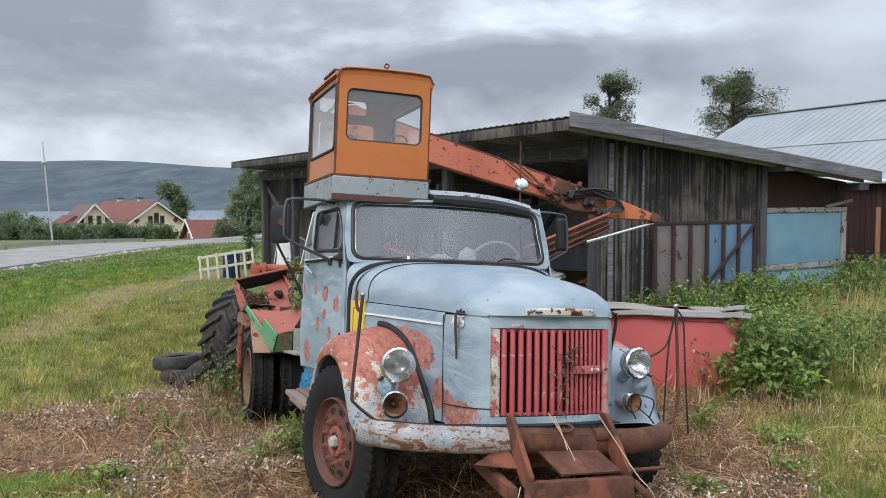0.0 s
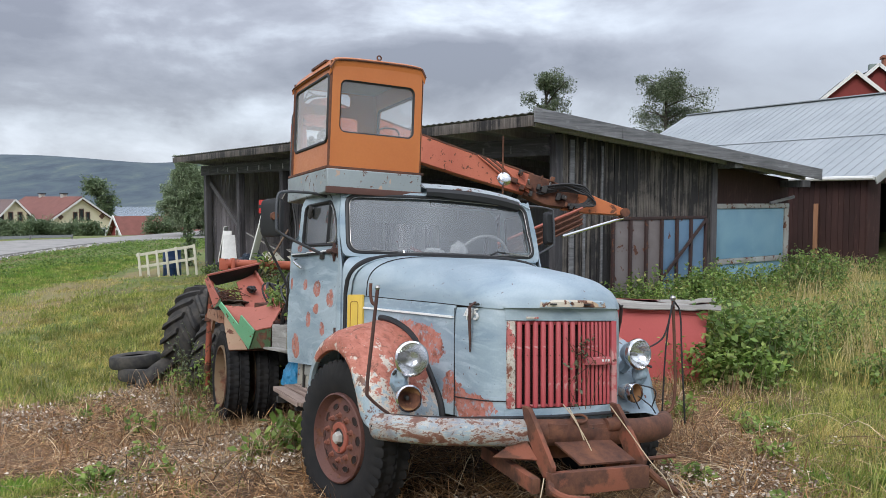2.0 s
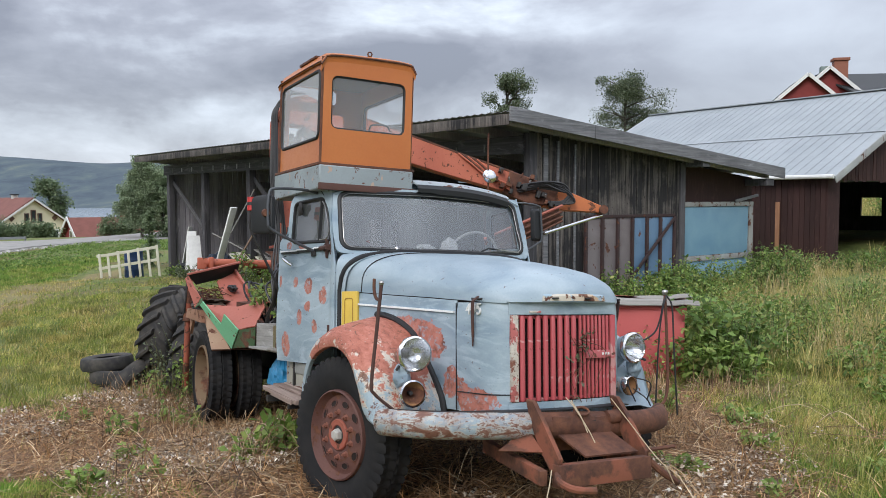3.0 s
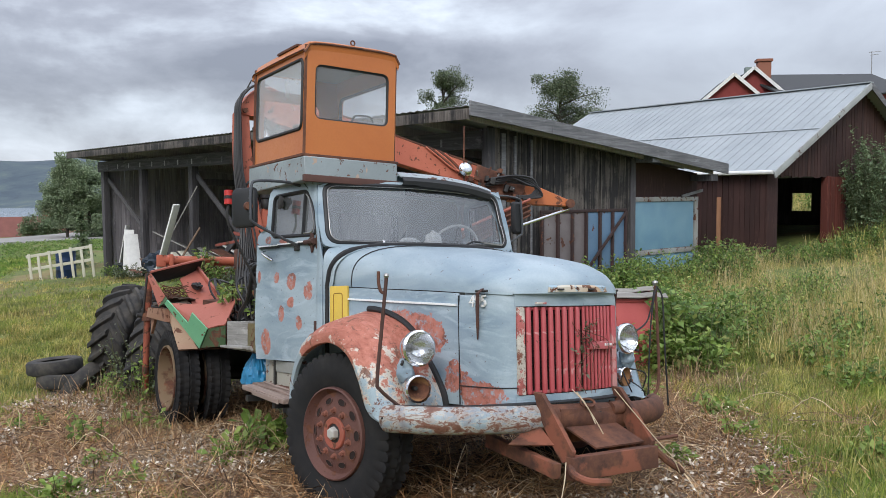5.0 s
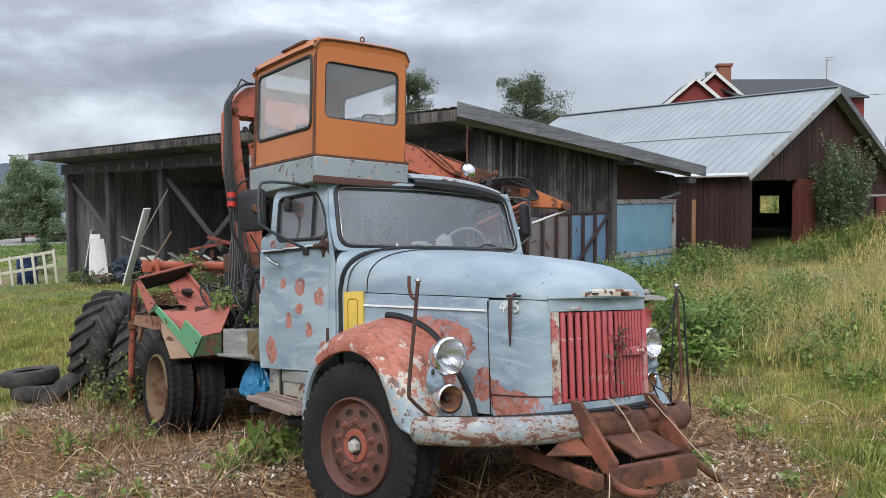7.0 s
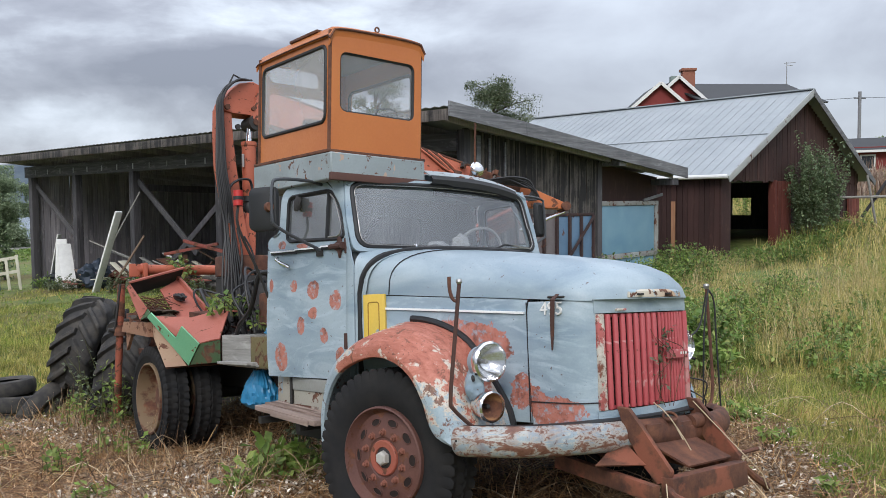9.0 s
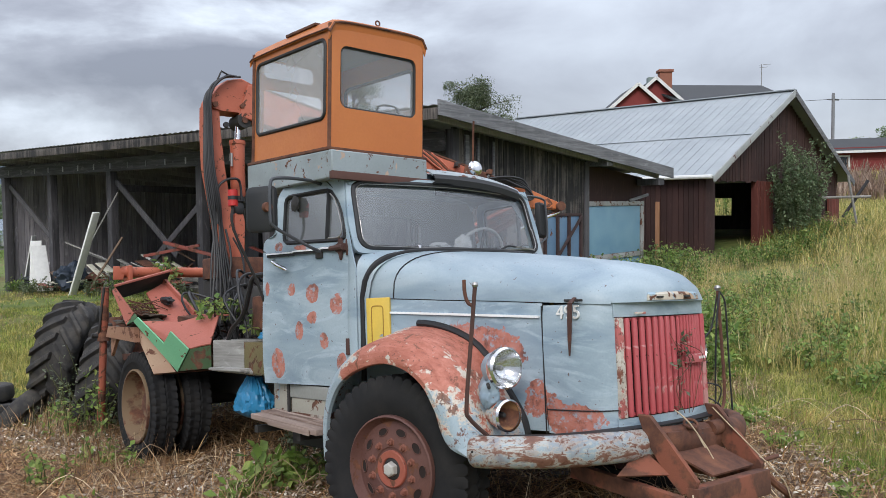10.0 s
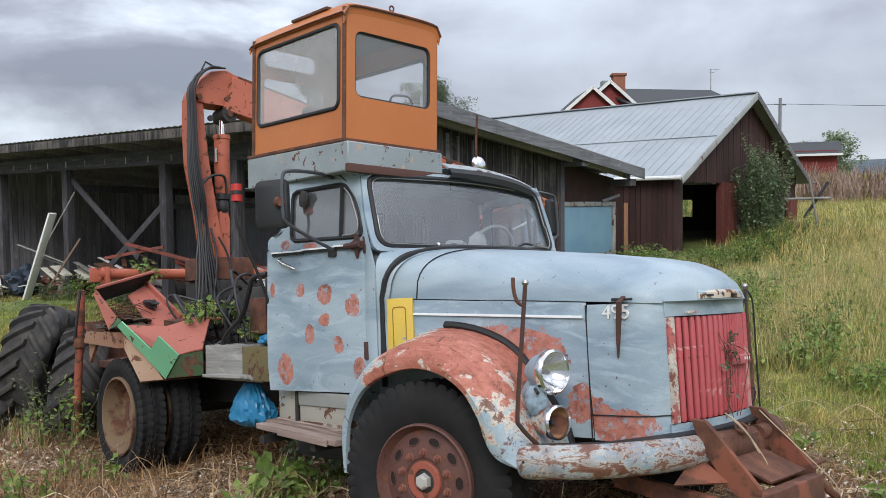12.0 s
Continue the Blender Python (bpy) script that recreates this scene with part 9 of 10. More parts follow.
def tufts(name, c, per, spread, h, w, lean, mat, label, category, seed):
    """Clumps of blades that lean together, at the given centres."""
    r = np.random.RandomState(seed)
    k = r.randint(per // 2, per + per // 2, len(c))
    ci = np.repeat(np.arange(len(c)), k)
    p = c[ci] + r.normal(0, 1, (len(ci), 2)) * (spread * r.uniform(0.6, 1.4, len(c)))[ci][:, None]
    q = r.uniform(0.55, 1.35, len(c))[ci] * (np.broadcast_to(h, len(c)))[ci]
    wind = r.normal(0.6, 1.6, len(c))[ci]
    return blades(name, p, r.uniform(0.45, 1.0, len(p)) * q, r.uniform(0.6, 1.4, len(p)) * w, lean, mat, label, category, seed=seed + 1, wind=wind)


def make_grass():
    r = np.random.RandomState(5)
    side = lambda p: np.where(p[:, 0] < -1.6, 1.0, 0.25)
    # close lawn: a short mat, and unkempt tufts over it
    p = scatter(190000, -9, 9, -4, 18, 1, lambda p, r: r.uniform(0, 1, len(p)) > 0.9 * dryness(p) + 0.1)
    n = len(p)
    blades("lawn_grass", p, r.uniform(0.03, 0.10, n) * (0.6 + 0.8 * wave(p, 1.3)), r.uniform(0.006, 0.013, n), 0.8, M_LAWN, "short green and yellowed meadow grass", "grass", seed=2)
    c = scatter(5200, -10, -1.8, 5.0, 19, 41, lambda p, r: (r.uniform(0, 1, len(p)) > 1.05 * dryness(p) + 0.75 * track(p)) & (r.uniform(0, 1, len(p)) < 0.35 + 0.9 * wave(p, 1.1, 1.9)))
    tufts("tuft_grass", c, 34, 0.075, 0.09 + 0.13 * wave(c, 0.8, 0.3), 0.009, 0.6, M_LAWN, "uneven tufts of green and yellow grass", "grass", 42)
    c = scatter(3600, -11, -1.8, 6.5, 26, 43, lambda p, r: (r.uniform(0, 1, len(p)) < (wave(p, 1.5, 4.0) > 0.55) * 0.6 + 0.10 + 0.5 * track(p)) & (r.uniform(0, 1, len(p)) > 0.85 * dryness(p)))
    tufts("yellow_grass", c, 26, 0.10, 0.13, 0.007, 0.85, M_YELLOW, "withered yellow grass lying over in tufts", "grass", 44)
    c = scatter(420, -5.6, -2.6, 12.4, 17.0, 49)
    tufts("pale_grass", c, 34, 0.13, 0.15, 0.010, 0.8, M_YELLOW, "pale withered grass in front of the shed", "grass", 50)
    c = scatter(700, -6, -1.5, 4.6, 6.9, 45, lambda p, r: r.uniform(0, 1, len(p)) > 0.8 * dryness(p))
    tufts("fresh_grass", c, 50, 0.07, 0.13, 0.008, 0.6, M_FRESH, "fresh green grass in front of the straw patch", "grass", 46)
    # fresh strip beyond the wheel track, then the coarser field
    c = scatter(5200, -13.5, -8.2, 13, 36, 47, lambda p, r: r.uniform(0, 1, len(p)) > 1.2 * track(p))
    tufts("fresh_strip", c, 22, 0.13, 0.13, 0.02, 0.7, M_FRESH, "fresh green grass beside the wheel track", "grass", 48)
    p = scatter(90000, -28, 6, 14, 62, 3, lambda p, r: (~on_road(p)) & (r.uniform(0, 1, len(p)) < np.clip(22 / np.hypot(p[:, 0], p[:, 1]), 0.2, 1)) & (r.uniform(0, 1, len(p)) > 0.7 * track(p)))
    n = len(p)
    blades("field_grass", p, r.uniform(0.03, 0.09, n) * (0.5 + wave(p, 0.5)), r.uniform(0.015, 0.035, n), 0.9, M_FRESH, "green field grass below the road", "grass", seed=4)
    # verge of tall leafy weeds along the road
    def verge(p, r):
        q = (p - np.array([-18.56, 34.49])) @ np.array([-0.963, 0.27])
        return (q > -8.6 + 1.2 * wave(p, 0.5)) & (q < -1.1)
    c = scatter(5200, -30, -4, 16, 74, 31, verge)
    rr = np.random.RandomState(33)
    hh = rr.uniform(0.08, 0.30, len(c)) * (0.5 + 0.9 * wave(c, 0.6, 1.0)) * np.clip(1.3 - c[:, 1] / 60, 0.35, 1)
    k = 34
    q = np.repeat(np.arange(len(c)), k)
    v = rr.normal(0, 0.19, (len(q), 2))
    pts = np.column_stack([c[q] + v, ground_z(c[q][:, 0], c[q][:, 1]) + hh[q] * rr.uniform(0.1, 1.0, len(q))])
    tagged(new("verge_weeds", leaf_cloud("verge_weeds", pts, 0.10, leaf_material("verge_leaves", ((0.0, (0.08, 0.15, 0.03)), (0.5, (0.15, 0.25, 0.05)), (1.0, (0.26, 0.34, 0.09)))), 34)), "dense green weeds along the road verge", "weeds", kind="stuff")
    # tall grass beside and behind the bin, in leaning clumps
    def right(p, r):
        u = p[:, 0] - (2.3 + 0.10 * p[:, 1])
        return (r.uniform(0, 1, len(p)) < np.clip(u / 2.0, 0, 1) * np.clip((p[:, 1] - 6.0 - 0.2 * p[:, 0]) / 3.0, 0.04, 1) * (0.25 + 1.1 * (wave(p, 1.15, 2.2) > 0.46))) & (np.hypot(p[:, 0] - 4.0, p[:, 1] - 8.3) > 0.9)
    def leafy(p):
        """How thick the nettles stand between bin and shed, 0 to 1."""
        return np.clip(1.30 - (p[:, 0] - 0.38 * (p[:, 1] - 9.0) - 3.5) / 1.2, 0.0, 1) * np.clip((p[:, 1] - 8.7) / 0.6, 0, 1)
    c = scatter(2600, 2.3, 17, 3.2, 19, 6, lambda p, r: right(p, r) & (r.uniform(0, 1, len(p)) > 0.45 * leafy(p)))
    rr = np.random.RandomState(61)
    k = rr.randint(25, 75, len(c))
    ci = np.repeat(np.arange(len(c)), k)
    p = c[ci] + rr.normal(0, 0.13, (len(ci), 2))
    q = rr.uniform(0.4, 1.15, len(c)) * (0.5 + 0.7 * wave(c, 0.9, 1.0)) * np.clip((c[:, 1] - 4.2) / 6.0, 0.22, 1) * np.clip(1.45 - (c[:, 1] - 8.5) / 8.0, 0.45, 1)
    w = (rr.normal(0.6, 1.2, len(c)))[ci]
    n = len(p)
    blades("tall_grass", p, rr.uniform(0.35, 0.95, n) * q[ci], rr.uniform(0.004, 0.010, n), 0.55, M_TALL, "tall yellowing meadow grass gone to seed", "grass", seed=7, wind=w)
    def rough(p, r):
        return r.uniform(0, 1, len(p)) < np.clip((p[:, 0] - 1.9 - 0.07 * p[:, 1]) / 0.9, 0.0, 1) * (1 - 0.85 * dryness(p))
    c = scatter(3600, 1.6, 12, 4.0, 13, 66, rough)
    tufts("rough_grass", c, 34, 0.10, 0.10 + 0.20 * wave(c, 1.7, 2.0), 0.009, 0.95, M_MEADOW, "rough green and straw-coloured grass", "grass", 67)
    c = scatter(2600, 1.9, 9, 4.0, 12, 68, lambda p, r: rough(p, r) & (wave(p, 2.3, 5.0) > 0.42))
    tufts("matted_grass", c, 34, 0.12, 0.20, 0.006, 1.0, M_YELLOW, "matted pale grass laid over by the wind", "grass", 69)
    c = scatter(900, 2.7, 9, 4.2, 10, 73, lambda p, r: (wave(p, 1.9, 3.0) > 0.58) & (r.uniform(0, 1, len(p)) > dryness(p)))
    tufts("green_tuft", c, 40, 0.09, 0.15, 0.009, 0.6, M_FRESH, "fresh green tufts among the dry grass", "grass", 74)
    # leafy weeds and seed stalks among the tall grass
    c = scatter(2300, 2.8, 12, 7.6, 14.5, 75, lambda p, r: r.uniform(0, 1, len(p)) < np.maximum(leafy(p) * (0.0 + 0.65 * wave(p, 1.6, 0.5)), 0.035 * (p[:, 0] > 4)))
    rr = np.random.RandomState(76)
    hh = rr.uniform(0.3, 0.8, len(c)) * np.clip((c[:, 1] - 4.5) / 5.0, 0.4, 1)
    q = np.repeat(np.arange(len(c)), 55)
    f = rr.uniform(0.15, 1.0, len(q))
    v = rr.normal(0, 0.13, (len(q), 2)) * (0.6 + 0.5 * f)[:, None]
    pts = np.column_stack([c[q] + v, ground_z(c[q][:, 0], c[q][:, 1]) + hh[q] * f])
    tagged(new("meadow_weeds", leaf_cloud("meadow_weeds", pts, 0.060, M_NETTLE, 77)), "green leafy weeds growing among tall grass", "weeds", kind="stuff")
    c = scatter(650, 4.0, 16, 8.0, 18, 78, lambda p, r: right(p, r) & (r.uniform(0, 1, len(p)) > 0.75 * leafy(p)))
    tufts("seed_stalks", c, 20, 0.14, 0.95 * np.clip(1.45 - (c[:, 1] - 8.5) / 8.0, 0.5, 1), 0.006, 0.34, leaf_material("seed_stalks", ((0.0, (0.44, 0.34, 0.14)), (0.6, (0.64, 0.50, 0.25)), (1.0, (0.78, 0.66, 0.40)))), "pale feathery grass stalks gone to seed", "grass", 79)
    p = scatter(4200, -6.5, 4.0, 5.4, 11, 71, lambda p, r: r.uniform(0, 1, len(p)) < (dryness(p) * 0.8 + 0.05) * np.where(p[:, 0] < -3.2, 0.35, 1.0))
    rr = np.random.RandomState(72)
    bm = B()
    for x, y in p:
        a, l = rr.uniform(0, 2 * np.pi), rr.uniform(0.25, 0.8)
        z = gz(x, y)
        q = [Vector((x, y, z + 0.01)), Vector((x + 0.5 * l * math.cos(a), y + 0.5 * l * math.sin(a), z + rr.uniform(0.02, 0.16) * (1 if rr.uniform() < 0.85 else 2.2))), Vector((x + l * math.cos(a + rr.normal(0, 0.5)), y + l * math.sin(a + rr.normal(0, 0.5)), z + rr.uniform(0.0, 0.08)))]
        tube(bm, smooth_path(q, 3), rr.uniform(0.0016, 0.0040), 3)
    tagged(new("dry_stem_litter", to_mesh("dry_stem_litter", bm, M_TAN)), "curved dry stems lying on the ground", "straw", kind="stuff")
    p = scatter(120000, 12, 46, 12, 46, 8, lambda p, r: (p[:, 0] > 9 + 0.15 * p[:, 1]))
    n = len(p)
    blades("meadow_grass", p, r.uniform(0.25, 0.65, n), r.uniform(0.012, 0.032, n), 0.5, M_TALL, "tall green and yellow grass on the rise", "grass", seed=9)
    p = scatter(9000, 27, 50, 24, 46, 18, lambda p, r: np.abs(p[:, 0] * 0.72 + p[:, 1] * 0.69 - 49) < 3)
    n = len(p)
    blades("fireweed", p, r.uniform(1.0, 1.7, n), r.uniform(0.06, 0.14, n), 0.18, leaf_material("fireweed", ((0.0, (0.20, 0.13, 0.09)), (0.6, (0.36, 0.25, 0.19)), (1.0, (0.48, 0.38, 0.30)))), "brown-pink fireweed gone to seed", "weeds", seed=19)
    # tussocks of dead grass round the wheels, the tyres, the bumper and the bin
    c = np.concatenate([scatter(n, x0, x1, y0, y1, 90 + i) for i, (n, x0, x1, y0, y1) in enumerate(((26, -3.3, -2.4, 9.6, 11.2), (26, -2.6, -1.4, 7.9, 9.5), (24, -1.9, -0.8, 6.9, 8.3), (40, 1.5, 2.9, 6.6, 9.4), (18, 2.8, 3.7, 8.0, 8.7)))] + [np.array([(TRUCK @ Vector((x, y, 0))).xy for x, y in zip(np.random.RandomState(5).uniform(-1.75, -0.75, 46), np.random.RandomState(6).uniform(1.2, 5.2, 46))])])
    rr = np.random.RandomState(97)
    tufts("dead_tussocks", c, 34, 0.11, rr.uniform(0.16, 0.50, len(c)), 0.006, 0.95, leaf_material("tussock_blades", ((0.0, (0.13, 0.068, 0.036)), (0.5, (0.34, 0.20, 0.10)), (0.85, (0.56, 0.40, 0.23)), (1.0, (0.78, 0.65, 0.45))), translucent=0.2), "brown tussocks of dead grass and stems", "straw", 98)
    # dead stalks, strewn flat
    p = scatter(95000, -7, 4.5, 4.8, 11.5, 10, lambda p, r: r.uniform(0, 1, len(p)) < dryness(p) * 0.9 + 0.04)
    n = len(p)
    blades("dead_stalks", p, r.uniform(0.10, 0.42, n), r.uniform(0.004, 0.011, n), 0.25, M_STRAW, "flattened brown dead stalks and straw", "straw", ground_z(p[:, 0], p[:, 1]) + r.uniform(0, 0.06, n), True, 11)
    me = bpy.data.objects["dead_stalks"].data
    # lay most of them down
    v = np.zeros(len(me.vertices) * 3, np.float32)
    me.vertices.foreach_get("co", v)
    v = v.reshape(-1, 5, 3)
    z0 = v[:, :1, 2]
    f = np.where(np.random.RandomState(2).uniform(0, 1, len(v)) < 0.955, 0.16, 0.7)[:, None]
    h = v[:, :, 2] - z0
    rr = np.random.RandomState(3)
    a = rr.uniform(0, 2 * np.pi, len(v))
    v[:, :, 0] += h * (1 - f) * np.cos(a)[:, None]
    v[:, :, 1] += h * (1 - f) * np.sin(a)[:, None]
    v[:, :, 2] = z0 + h * f + 0.02 * rr.uniform(0, 1, len(v))[:, None]
    me.vertices.foreach_set("co", v.ravel())
    me.update()
    # withered leaf bits lying on the litter
    p = scatter(60000, -4.8, 3.4, 5.0, 10.8, 12, lambda p, r: (r.uniform(0, 1, len(p)) < dryness(p)) & (wave(p, 2.6, 0.4) + 0.35 * np.exp(-((p[:, 0] + 1.9) ** 2 + (p[:, 1] - 8.0) ** 2) / 1.6) > 0.66))
    n = len(p)
    pts = np.column_stack([p, ground_z(p[:, 0], p[:, 1]) + r.uniform(0.02, 0.12, n)])
    tagged(new("withered_leaves", leaf_cloud("withered_leaves", pts, 0.038, leaf_material("withered", ((0.0, (0.10, 0.060, 0.035)), (0.45, (0.30, 0.22, 0.15)), (0.8, (0.58, 0.50, 0.40)), (1.0, (0.82, 0.77, 0.68))), translucent=0.1), 13, 0.0)), "pale withered leaves on the ground", "leaf litter", kind="stuff")


def leaf_cloud(name, pts, size, mat, seed, droop=0.5):
    """Leaves as folded diamonds at given points."""
    r = np.random.RandomState(seed)
    n = len(pts)
    a = r.uniform(0, 2 * np.pi, n)
    e = r.normal(-droop * 0.5, 0.6, n)
    d = np.column_stack([np.cos(a) * np.cos(e), np.sin(a) * np.cos(e), np.sin(e)])
    s = np.column_stack([-np.sin(a), np.cos(a), r.normal(0, 0.35, n)])
    s /= np.linalg.norm(s, axis=1)[:, None]
    up = np.cross(d, s)
    L = (size * r.uniform(0.6, 1.25, n))[:, None]
    v = np.stack([pts, pts + d * L * 0.5 + s * L * 0.32 + up * L * 0.10, pts + d * L, pts + d * L * 0.5 - s * L * 0.32 + up * L * 0.10], 1).reshape(-1, 3)
    o = (np.arange(n) * 4)[:, None]
    t = np.concatenate([o + [0, 1, 2], o + [0, 2, 3]], 0)
    return tri_mesh(name, v, t, mat)


make_grass()


def bush(x, y, rx, ry, h, stems, per, leaf, mat, label, category, seed, m=None, spread=0.35, z0=None, group=""):
    """Many stems from the ground, leaves along the upper part of each."""
    r = np.random.RandomState(seed)
    b = thing("bush" if category == "bush" else "weed", Matrix.Translation((x, y, gz(x, y) if z0 is None else z0)), label, category, group)
    bm = B()
    pts = []
    for i in range(stems):
        a, q = r.uniform(0, 2 * np.pi), math.sqrt(r.uniform(0, 1))
        px, py = rx * q * math.cos(a), ry * q * math.sin(a)
        g = 0.0 if z0 is not None else gz(x + px, y + py) - gz(x, y)
        hh = h * r.uniform(0.55, 1.08) * (1 - 0.35 * q * q)
        ox, oy = r.normal(0, spread) * hh * 0.6 + px * 0.15, r.normal(0, spread) * hh * 0.6 + py * 0.15
        p = [Vector((px, py, g)), Vector((px + ox * 0.3, py + oy * 0.3, g + hh * 0.55)), Vector((px + ox, py + oy, g + hh))]
        tube(bm, p, [0.006, 0.005, 0.002], 4)
        for j in range(per):
            t = r.uniform(0.18, 1.0)
            c = p[0] * (1 - t) ** 2 + p[1] * 2 * t * (1 - t) + p[2] * t * t
            pts.append((c.x + r.normal(0, leaf * 0.5), c.y + r.normal(0, leaf * 0.5), c.z + r.normal(0, leaf * 0.2)))
    tagged(part("stalk", bm, M_STEM, b), kind="stuff")
    tagged(part("foliage", leaf_cloud("foliage", np.array(pts), leaf, mat, seed + 1), None, b), kind="stuff")
    return b


NET = "bushy green nettles and raspberry canes in tall grass"
for i, (x, y, rx, h, n, lf) in enumerate(((3.42, 8.95, 0.36, 0.72, 34, 0.105), (3.78, 9.22, 0.36, 1.02, 40, 0.10), (4.12, 9.60, 0.34, 0.90, 30, 0.085), (3.62, 8.78, 0.28, 0.50, 24, 0.095),
                                        (3.70, 9.95, 0.5, 0.95, 36, 0.10), (4.70, 10.1, 0.50, 0.75, 26, 0.08), (5.5, 10.6, 0.8, 0.70, 30, 0.075), (3.1, 10.9, 0.6, 0.75, 36, 0.095), (4.2, 11.0, 0.7, 0.8, 44, 0.09))):
    bush(x, y, rx, rx, h, n, 24, lf, M_LEAF if i % 3 else M_NETTLE, NET, "bush", 400 + 3 * i, spread=0.42, group="nettles beside the bin")
for i in range(7):
    x, y = (SHED @ Vector((0.5 + 1.05 * i, -0.55 - 0.3 * (i % 3), 0))).xy
    bush(x, y, 0.65, 0.5, 0.62 + 0.16 * ((i * 7) % 4) / 3, 42, 24, 0.08, M_LEAF, "green nettles along the shed wall", "bush", 20 + i, group="nettles by the shed")
for i in range(9):
    x, y = (BARN @ Vector((-1.4 + 0.75 * i, -0.45 - 0.45 * (i % 3), 0))).xy
    bush(x, y, 0.55, 0.5, 0.45 + 0.12 * (i % 3), 26, 20, 0.075, M_LEAF, "green nettles along the barn wall", "bush", 40 + i, group="nettles by the barn")
bx = BARN @ Vector((3.98, -0.45, 0))
bush(bx.x, bx.y, 0.62, 0.45, 2.95, 80, 100, 0.085, M_SHRUB, "tall dark green shrub growing against the barn", "bush", 60, spread=0.16)
q = BARN @ Vector((11.2, 4.1, 0))
bush(q.x, q.y, 1.2, 1.2, 2.4, 50, 60, 0.12, M_NETTLE, "leafy bush behind the barn window", "bush", 63, spread=0.25)
for i, (x, y, h) in enumerate(((5.2, 8.7, 0.45), (6.1, 9.5, 0.6), (6.9, 8.4, 0.4), (7.7, 10.3, 0.6), (5.7, 10.9, 0.7), (8.8, 9.2, 0.5), (7.1, 11.8, 0.65), (9.8, 11.2, 0.6), (4.9, 7.6, 0.28), (8.3, 12.9, 0.6))):
    bush(x, y, 0.45, 0.4, h, 26, 18, 0.07, M_LEAF if i % 2 else M_NETTLE, "leafy green weeds standing in the tall grass", "weed", 500 + i, spread=0.45, group="weeds in the meadow")
# weeds round the lorry
WD = "young leafy green weed beside the lorry"
for i, (x, y, h, n, lf) in enumerate(((-2.55, 7.5, 0.25, 5, 0.07), (-2.9, 8.6, 0.42, 5, 0.075), (-2.55, 6.3, 0.22, 5, 0.08), (-1.5, 7.0, 0.28, 7, 0.09), (-0.75, 7.45, 0.32, 8, 0.08),
                                     (-3.2, 5.2, 0.14, 4, 0.08), (-2.15, 6.6, 0.2, 4, 0.07), (-2.72, 10.35, 0.85, 7, 0.06), (-2.5, 10.1, 0.75, 6, 0.055), (-2.95, 10.25, 0.55, 6, 0.06), (-2.80, 10.65, 0.95, 9, 0.05), (-2.62, 10.5, 0.70, 8, 0.055), (-3.05, 10.8, 0.60, 6, 0.05), (-2.55, 9.3, 0.35, 5, 0.075), (-1.25, 7.28, 0.42, 10, 0.11), (-1.12, 7.15, 0.30, 7, 0.10), (-2.3, 9.1, 0.22, 7, 0.08), (-0.92, 7.75, 0.55, 14, 0.06), (1.9, 6.2, 0.25, 6, 0.08), (2.5, 7.7, 0.3, 7, 0.08), (2.9, 7.2, 0.25, 7, 0.08), (-3.6, 9.3, 0.2, 6, 0.08), (2.35, 5.4, 0.2, 4, 0.07), (2.8, 6.6, 0.2, 6, 0.07), (3.3, 5.6, 0.25, 8, 0.07), (-3.9, 4.4, 0.12, 5, 0.07))):
    bush(x, y, 0.10 + 0.2 * h, 0.10 + 0.2 * h, h, n, 16, lf, M_PALE if i in (10, 11, 12, 17) else M_YOUNG, WD, "weed", 80 + i, group="weeds round the lorry")
# green bindweed climbing through the grille
rr = np.random.RandomState(91)
pts = np.concatenate([rr.normal(0, 1, (n, 3)) * [0.035, 0.012, 0.035] + c for n, c in ((16, (0.04, -1.135, 0.98)), (22, (0.10, -1.14, 1.09)), (16, (0.14, -1.135, 1.19)), (8, (0.02, -1.135, 1.06)), (8, (0.06, -1.14, 0.86)))])
tagged(part("vine_leaves", leaf_cloud("vine_leaves", pts, 0.035, M_PALE, 92), None, grille, "small grey-green vine leaves"), kind="stuff")
# weeds sprouting on the lorry's deck
for i, (p, h) in enumerate((((-0.75, 2.9, 1.38), 0.28), ((-0.80, 4.3, 1.45), 0.22), ((-0.70, 3.3, 1.40), 0.22), ((-0.55, 4.8, 1.85), 0.25), ((-0.75, 2.35, 1.25), 0.25))):
    w = TRUCK @ Vector(p)
    bush(w.x, w.y, 0.12, 0.12, h, 7, 10, 0.075, M_LEAF, "green weed sprouting through the lorry deck", "weed", 120 + i, z0=w.z, group="weeds on the lorry")


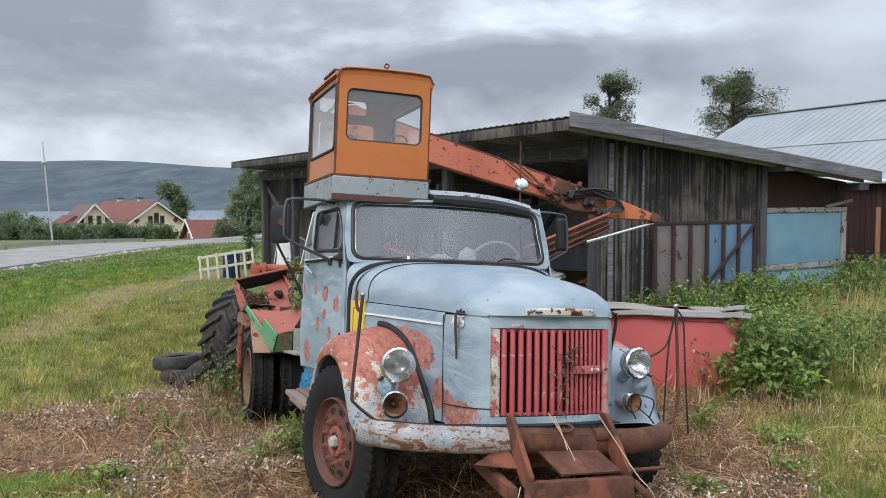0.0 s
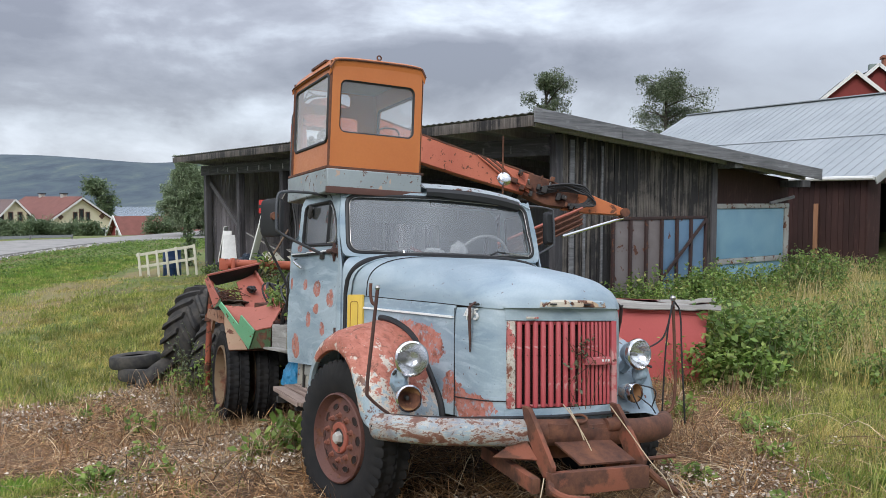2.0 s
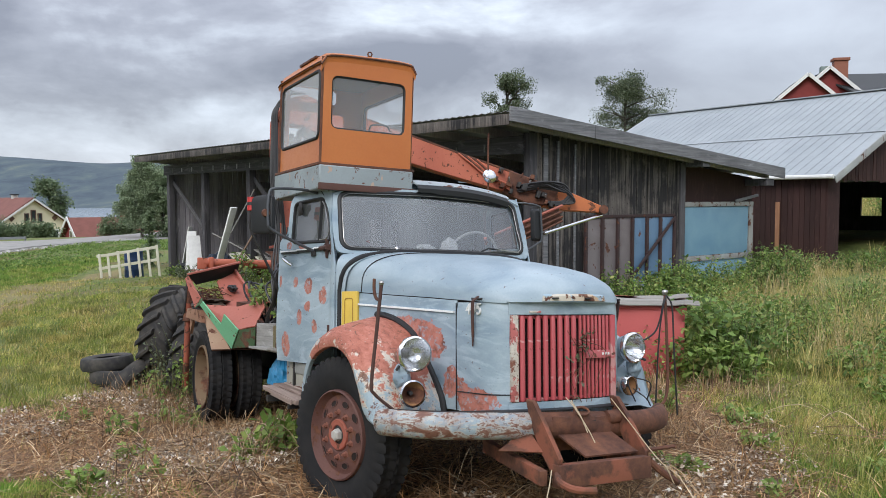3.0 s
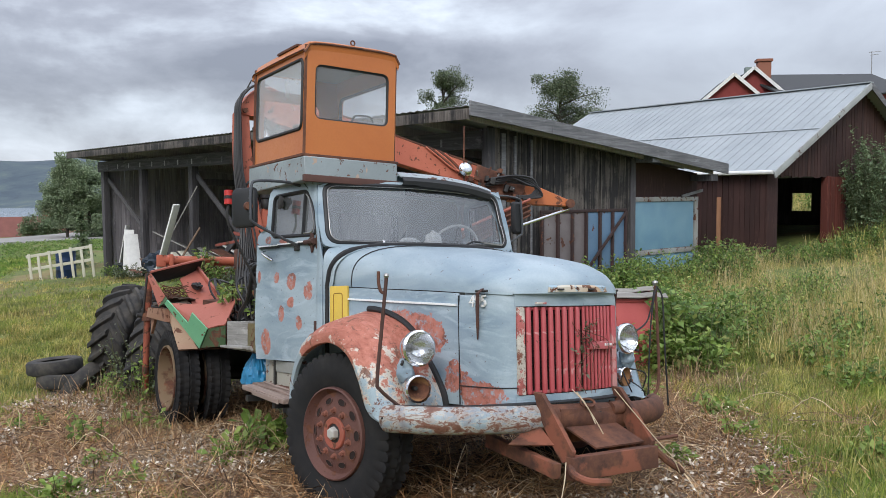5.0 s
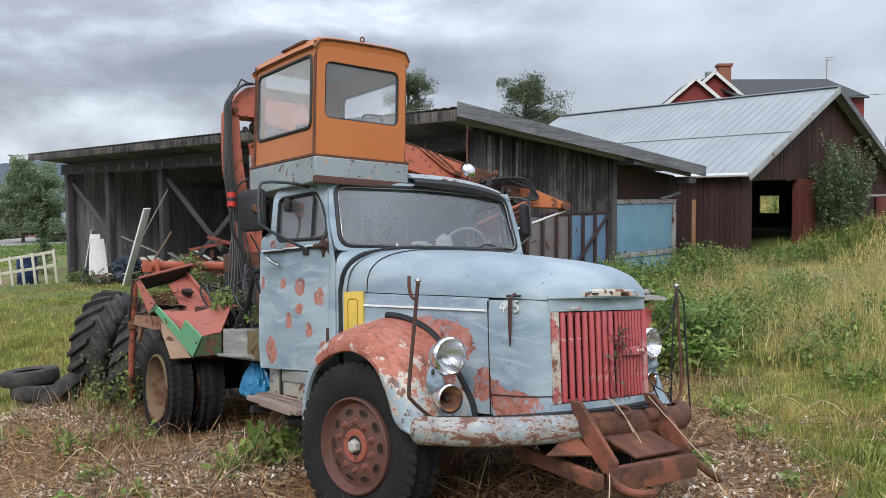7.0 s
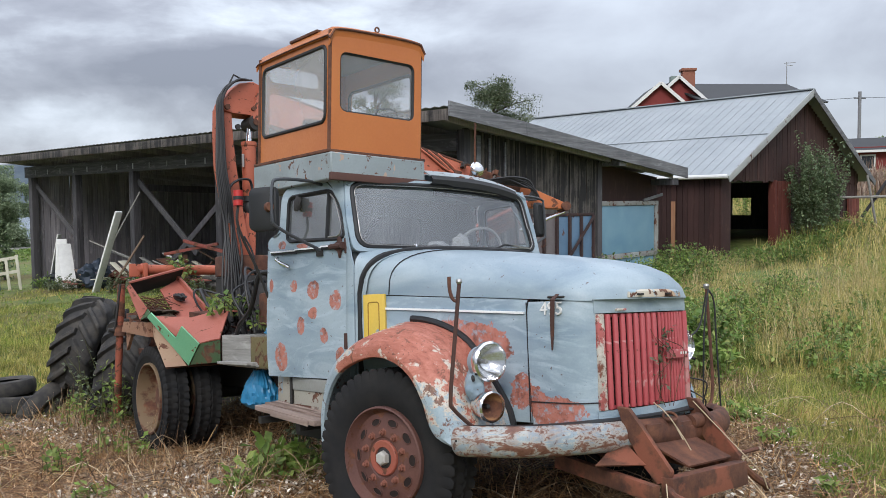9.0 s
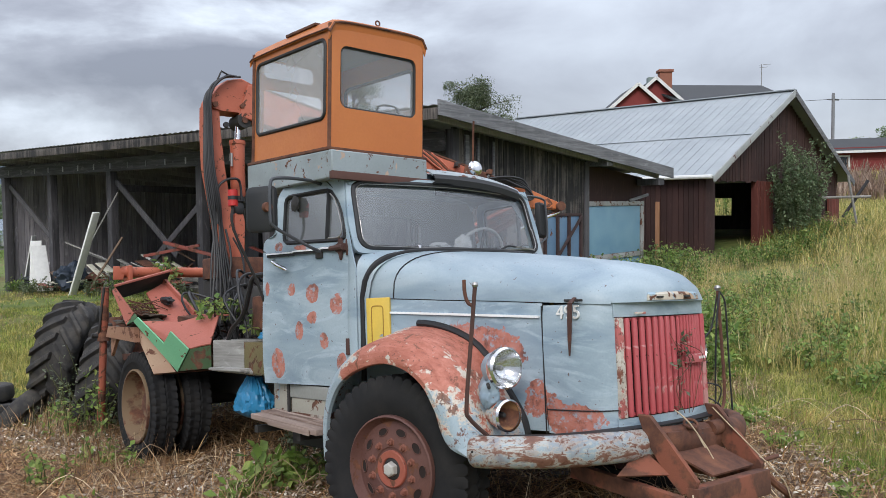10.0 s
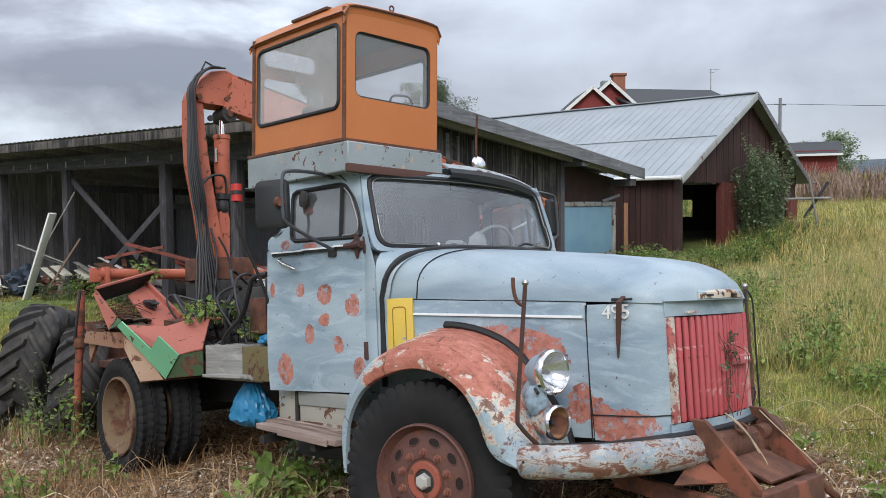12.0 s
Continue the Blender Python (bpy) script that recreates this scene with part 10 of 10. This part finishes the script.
def tree(x, y, base, h, cw, trunk_h, leaves, leaf, mat, label, seed, ragged=0.5):
    r = np.random.RandomState(seed)
    t = thing("tree", Matrix.Translation((x, y, base)), label, "tree")
    lean = r.normal(0, 0.03, 2)
    pts = [Vector((lean[0] * h * f, lean[1] * h * f, h * f)) for f in (0, 0.3, 0.6, 0.95)]
    tr = part("trunk", tube(B(), smooth_path(pts, 3), [0.022 * h * (1 - 0.09 * i) for i in range(10)], 8), M_BARK, t)
    bm = B()
    clumps = []
    n = 26
    for i in range(n):
        f = trunk_h + (0.97 - trunk_h) * (i + r.uniform(0, 1)) / n
        a = r.uniform(0, 2 * np.pi)
        q = (f - trunk_h) / (1 - trunk_h)
        prof = max(0.18, (1 - abs(2 * q - 0.85) ** 2.4 / 1.6)) if q < 0.9 else 0.35
        l = cw / 2 * prof * r.uniform(0.45, 1.1)
        s = Vector((lean[0] * h * f, lean[1] * h * f, h * f * 0.96))
        e = s + Vector((l * math.cos(a), l * math.sin(a), l * r.uniform(0.1, 0.75)))
        tube(bm, [s, (s + e) / 2 + Vector((0, 0, 0.05 * l)), e], [0.008 * h, 0.005 * h, 0.002 * h], 5)
        for q in range(4):
            c = s.lerp(e, r.uniform(0.4, 1.1)) + Vector(r.normal(0, cw * 0.06, 3))
            clumps.append((c, cw * r.uniform(0.05, 0.13)))
    tagged(part("branchwork", bm, M_BARK, t), kind="stuff")
    k = leaves // len(clumps)
    pts = np.concatenate([np.array(c)[None] + np.clip(r.normal(0, 1, (k, 3)), -1.15, 1.15) * [1, 1, 0.85] * s * (0.6 + ragged * 0.4) for c, s in clumps])
    tagged(part("crown", leaf_cloud("crown", pts, leaf, mat, seed + 1), None, t), kind="stuff")
    return t


M_BIRCH = leaf_material("birch_leaves", ((0.0, (0.15, 0.21, 0.115)), (0.5, (0.255, 0.32, 0.185)), (1.0, (0.37, 0.43, 0.28))), clump=0)
tree(-14.2, 61.0, -1.2, 5.6, 4.3, 0.26, 52000, 0.13, M_BIRCH, "leafy grey-green birch by the road", 201)
tree(-12.9, 62.0, -1.2, 5.2, 4.6, 0.06, 52000, 0.13, M_BIRCH, "leafy grey-green birch by the road", 202)
tree(11.8, 59.0, 0.9, 10.3, 4.3, 0.42, 26000, 0.12, M_PALE, "grey-green willow tree behind the shed", 203)
tree(18.3, 52.6, 1.2, 8.8, 5.9, 0.33, 36000, 0.12, M_PALE, "rounded green tree behind the shed", 204)
tree(-36.8, 112, -4.5, 9.0, 5.5, 0.25, 5000, 0.4, M_TREELEAF, "dark tree behind the cream house", 205)
for i, (x, y, h, w) in enumerate(((-44.5, 84, 3.2, 6), (-52.5, 90, 6.6, 7), (-42, 80, 3.9, 5), (-39, 77, 2.9, 4.5), (-36.5, 75, 2.3, 4), (-34, 74, 2.0, 4), (-31.5, 73, 1.9, 4), (-29, 73, 2.05, 3.8), (-26.7, 73, 1.85, 3.6), (-24.8, 73, 1.7, 3.0), (-58, 84, 6.5, 8), (-47, 74, 2.6, 6), (-19, 76, 2.2, 4), (-62, 68, 4, 8), (-39, 68, 1.8, 5))):
    tree(x, y, gz(x, y) - 1.0, h, w, 0.05, 9000, 0.20, M_TREELEAF, "bushy green tree below the road", 210 + i)
for i, (x, y, h) in enumerate(((-5, 75, 6), (0, 80, 7), (5, 85, 7), (-9, 72, 5.5), (-22, 100, 7), (-15, 105, 8))):
    tree(x, y, gz(x, y) - 1.5, h, 4.5, 0.06, 4500, 0.30, M_BIRCH, "grey-green tree beyond the shed", 240 + i)
tree(47.5, 46.5, 2.8, 4.2, 4.0, 0.1, 3500, 0.25, M_BIRCH, "pale green bush on the rise", 260)


def spruce(x, y, h, w, seed):
    r = np.random.RandomState(seed)
    t = thing("spruce", Matrix.Translation((x, y, gz(x, y))), "small young spruce in the grass", "tree")
    part("trunk", tube(B(), [(0, 0, 0), (0, 0, h)], [0.04, 0.008], 6), M_BARK, t)
    pts = []
    for f in np.linspace(0.08, 0.98, 16):
        for q in range(9):
            a = r.uniform(0, 2 * np.pi)
            l = w / 2 * (1 - f) * r.uniform(0.7, 1.1) + 0.04
            for s in np.linspace(0.1, 1, 8):
                pts.append((l * s * math.cos(a), l * s * math.sin(a), h * f - 0.15 * l * s + 0.05 * s))
    tagged(part("crown", leaf_cloud("crown", np.array(pts), 0.13, M_TREELEAF, seed), None, t), kind="stuff")


spruce(-7.4, 31.3, 1.9, 1.2, 300)
# weeds growing along the open front of the shed
for i, (x, y, h) in enumerate(((-0.75, 8.3, 0.62), (-0.9, 9.0, 0.5), (-0.55, 7.5, 0.6), (-0.7, 12.4, 0.45), (-0.6, 13.5, 0.4), (-0.8, 6.6, 0.5))):
    q = SHED @ Vector((x, y, 0))
    bush(q.x, q.y, 0.40, 0.35, h, 22, 16, 0.075, M_PALE if i % 2 else M_LEAF, "grey-green weeds at the open shed front", "weed", 160 + i, group="weeds at the shed front")
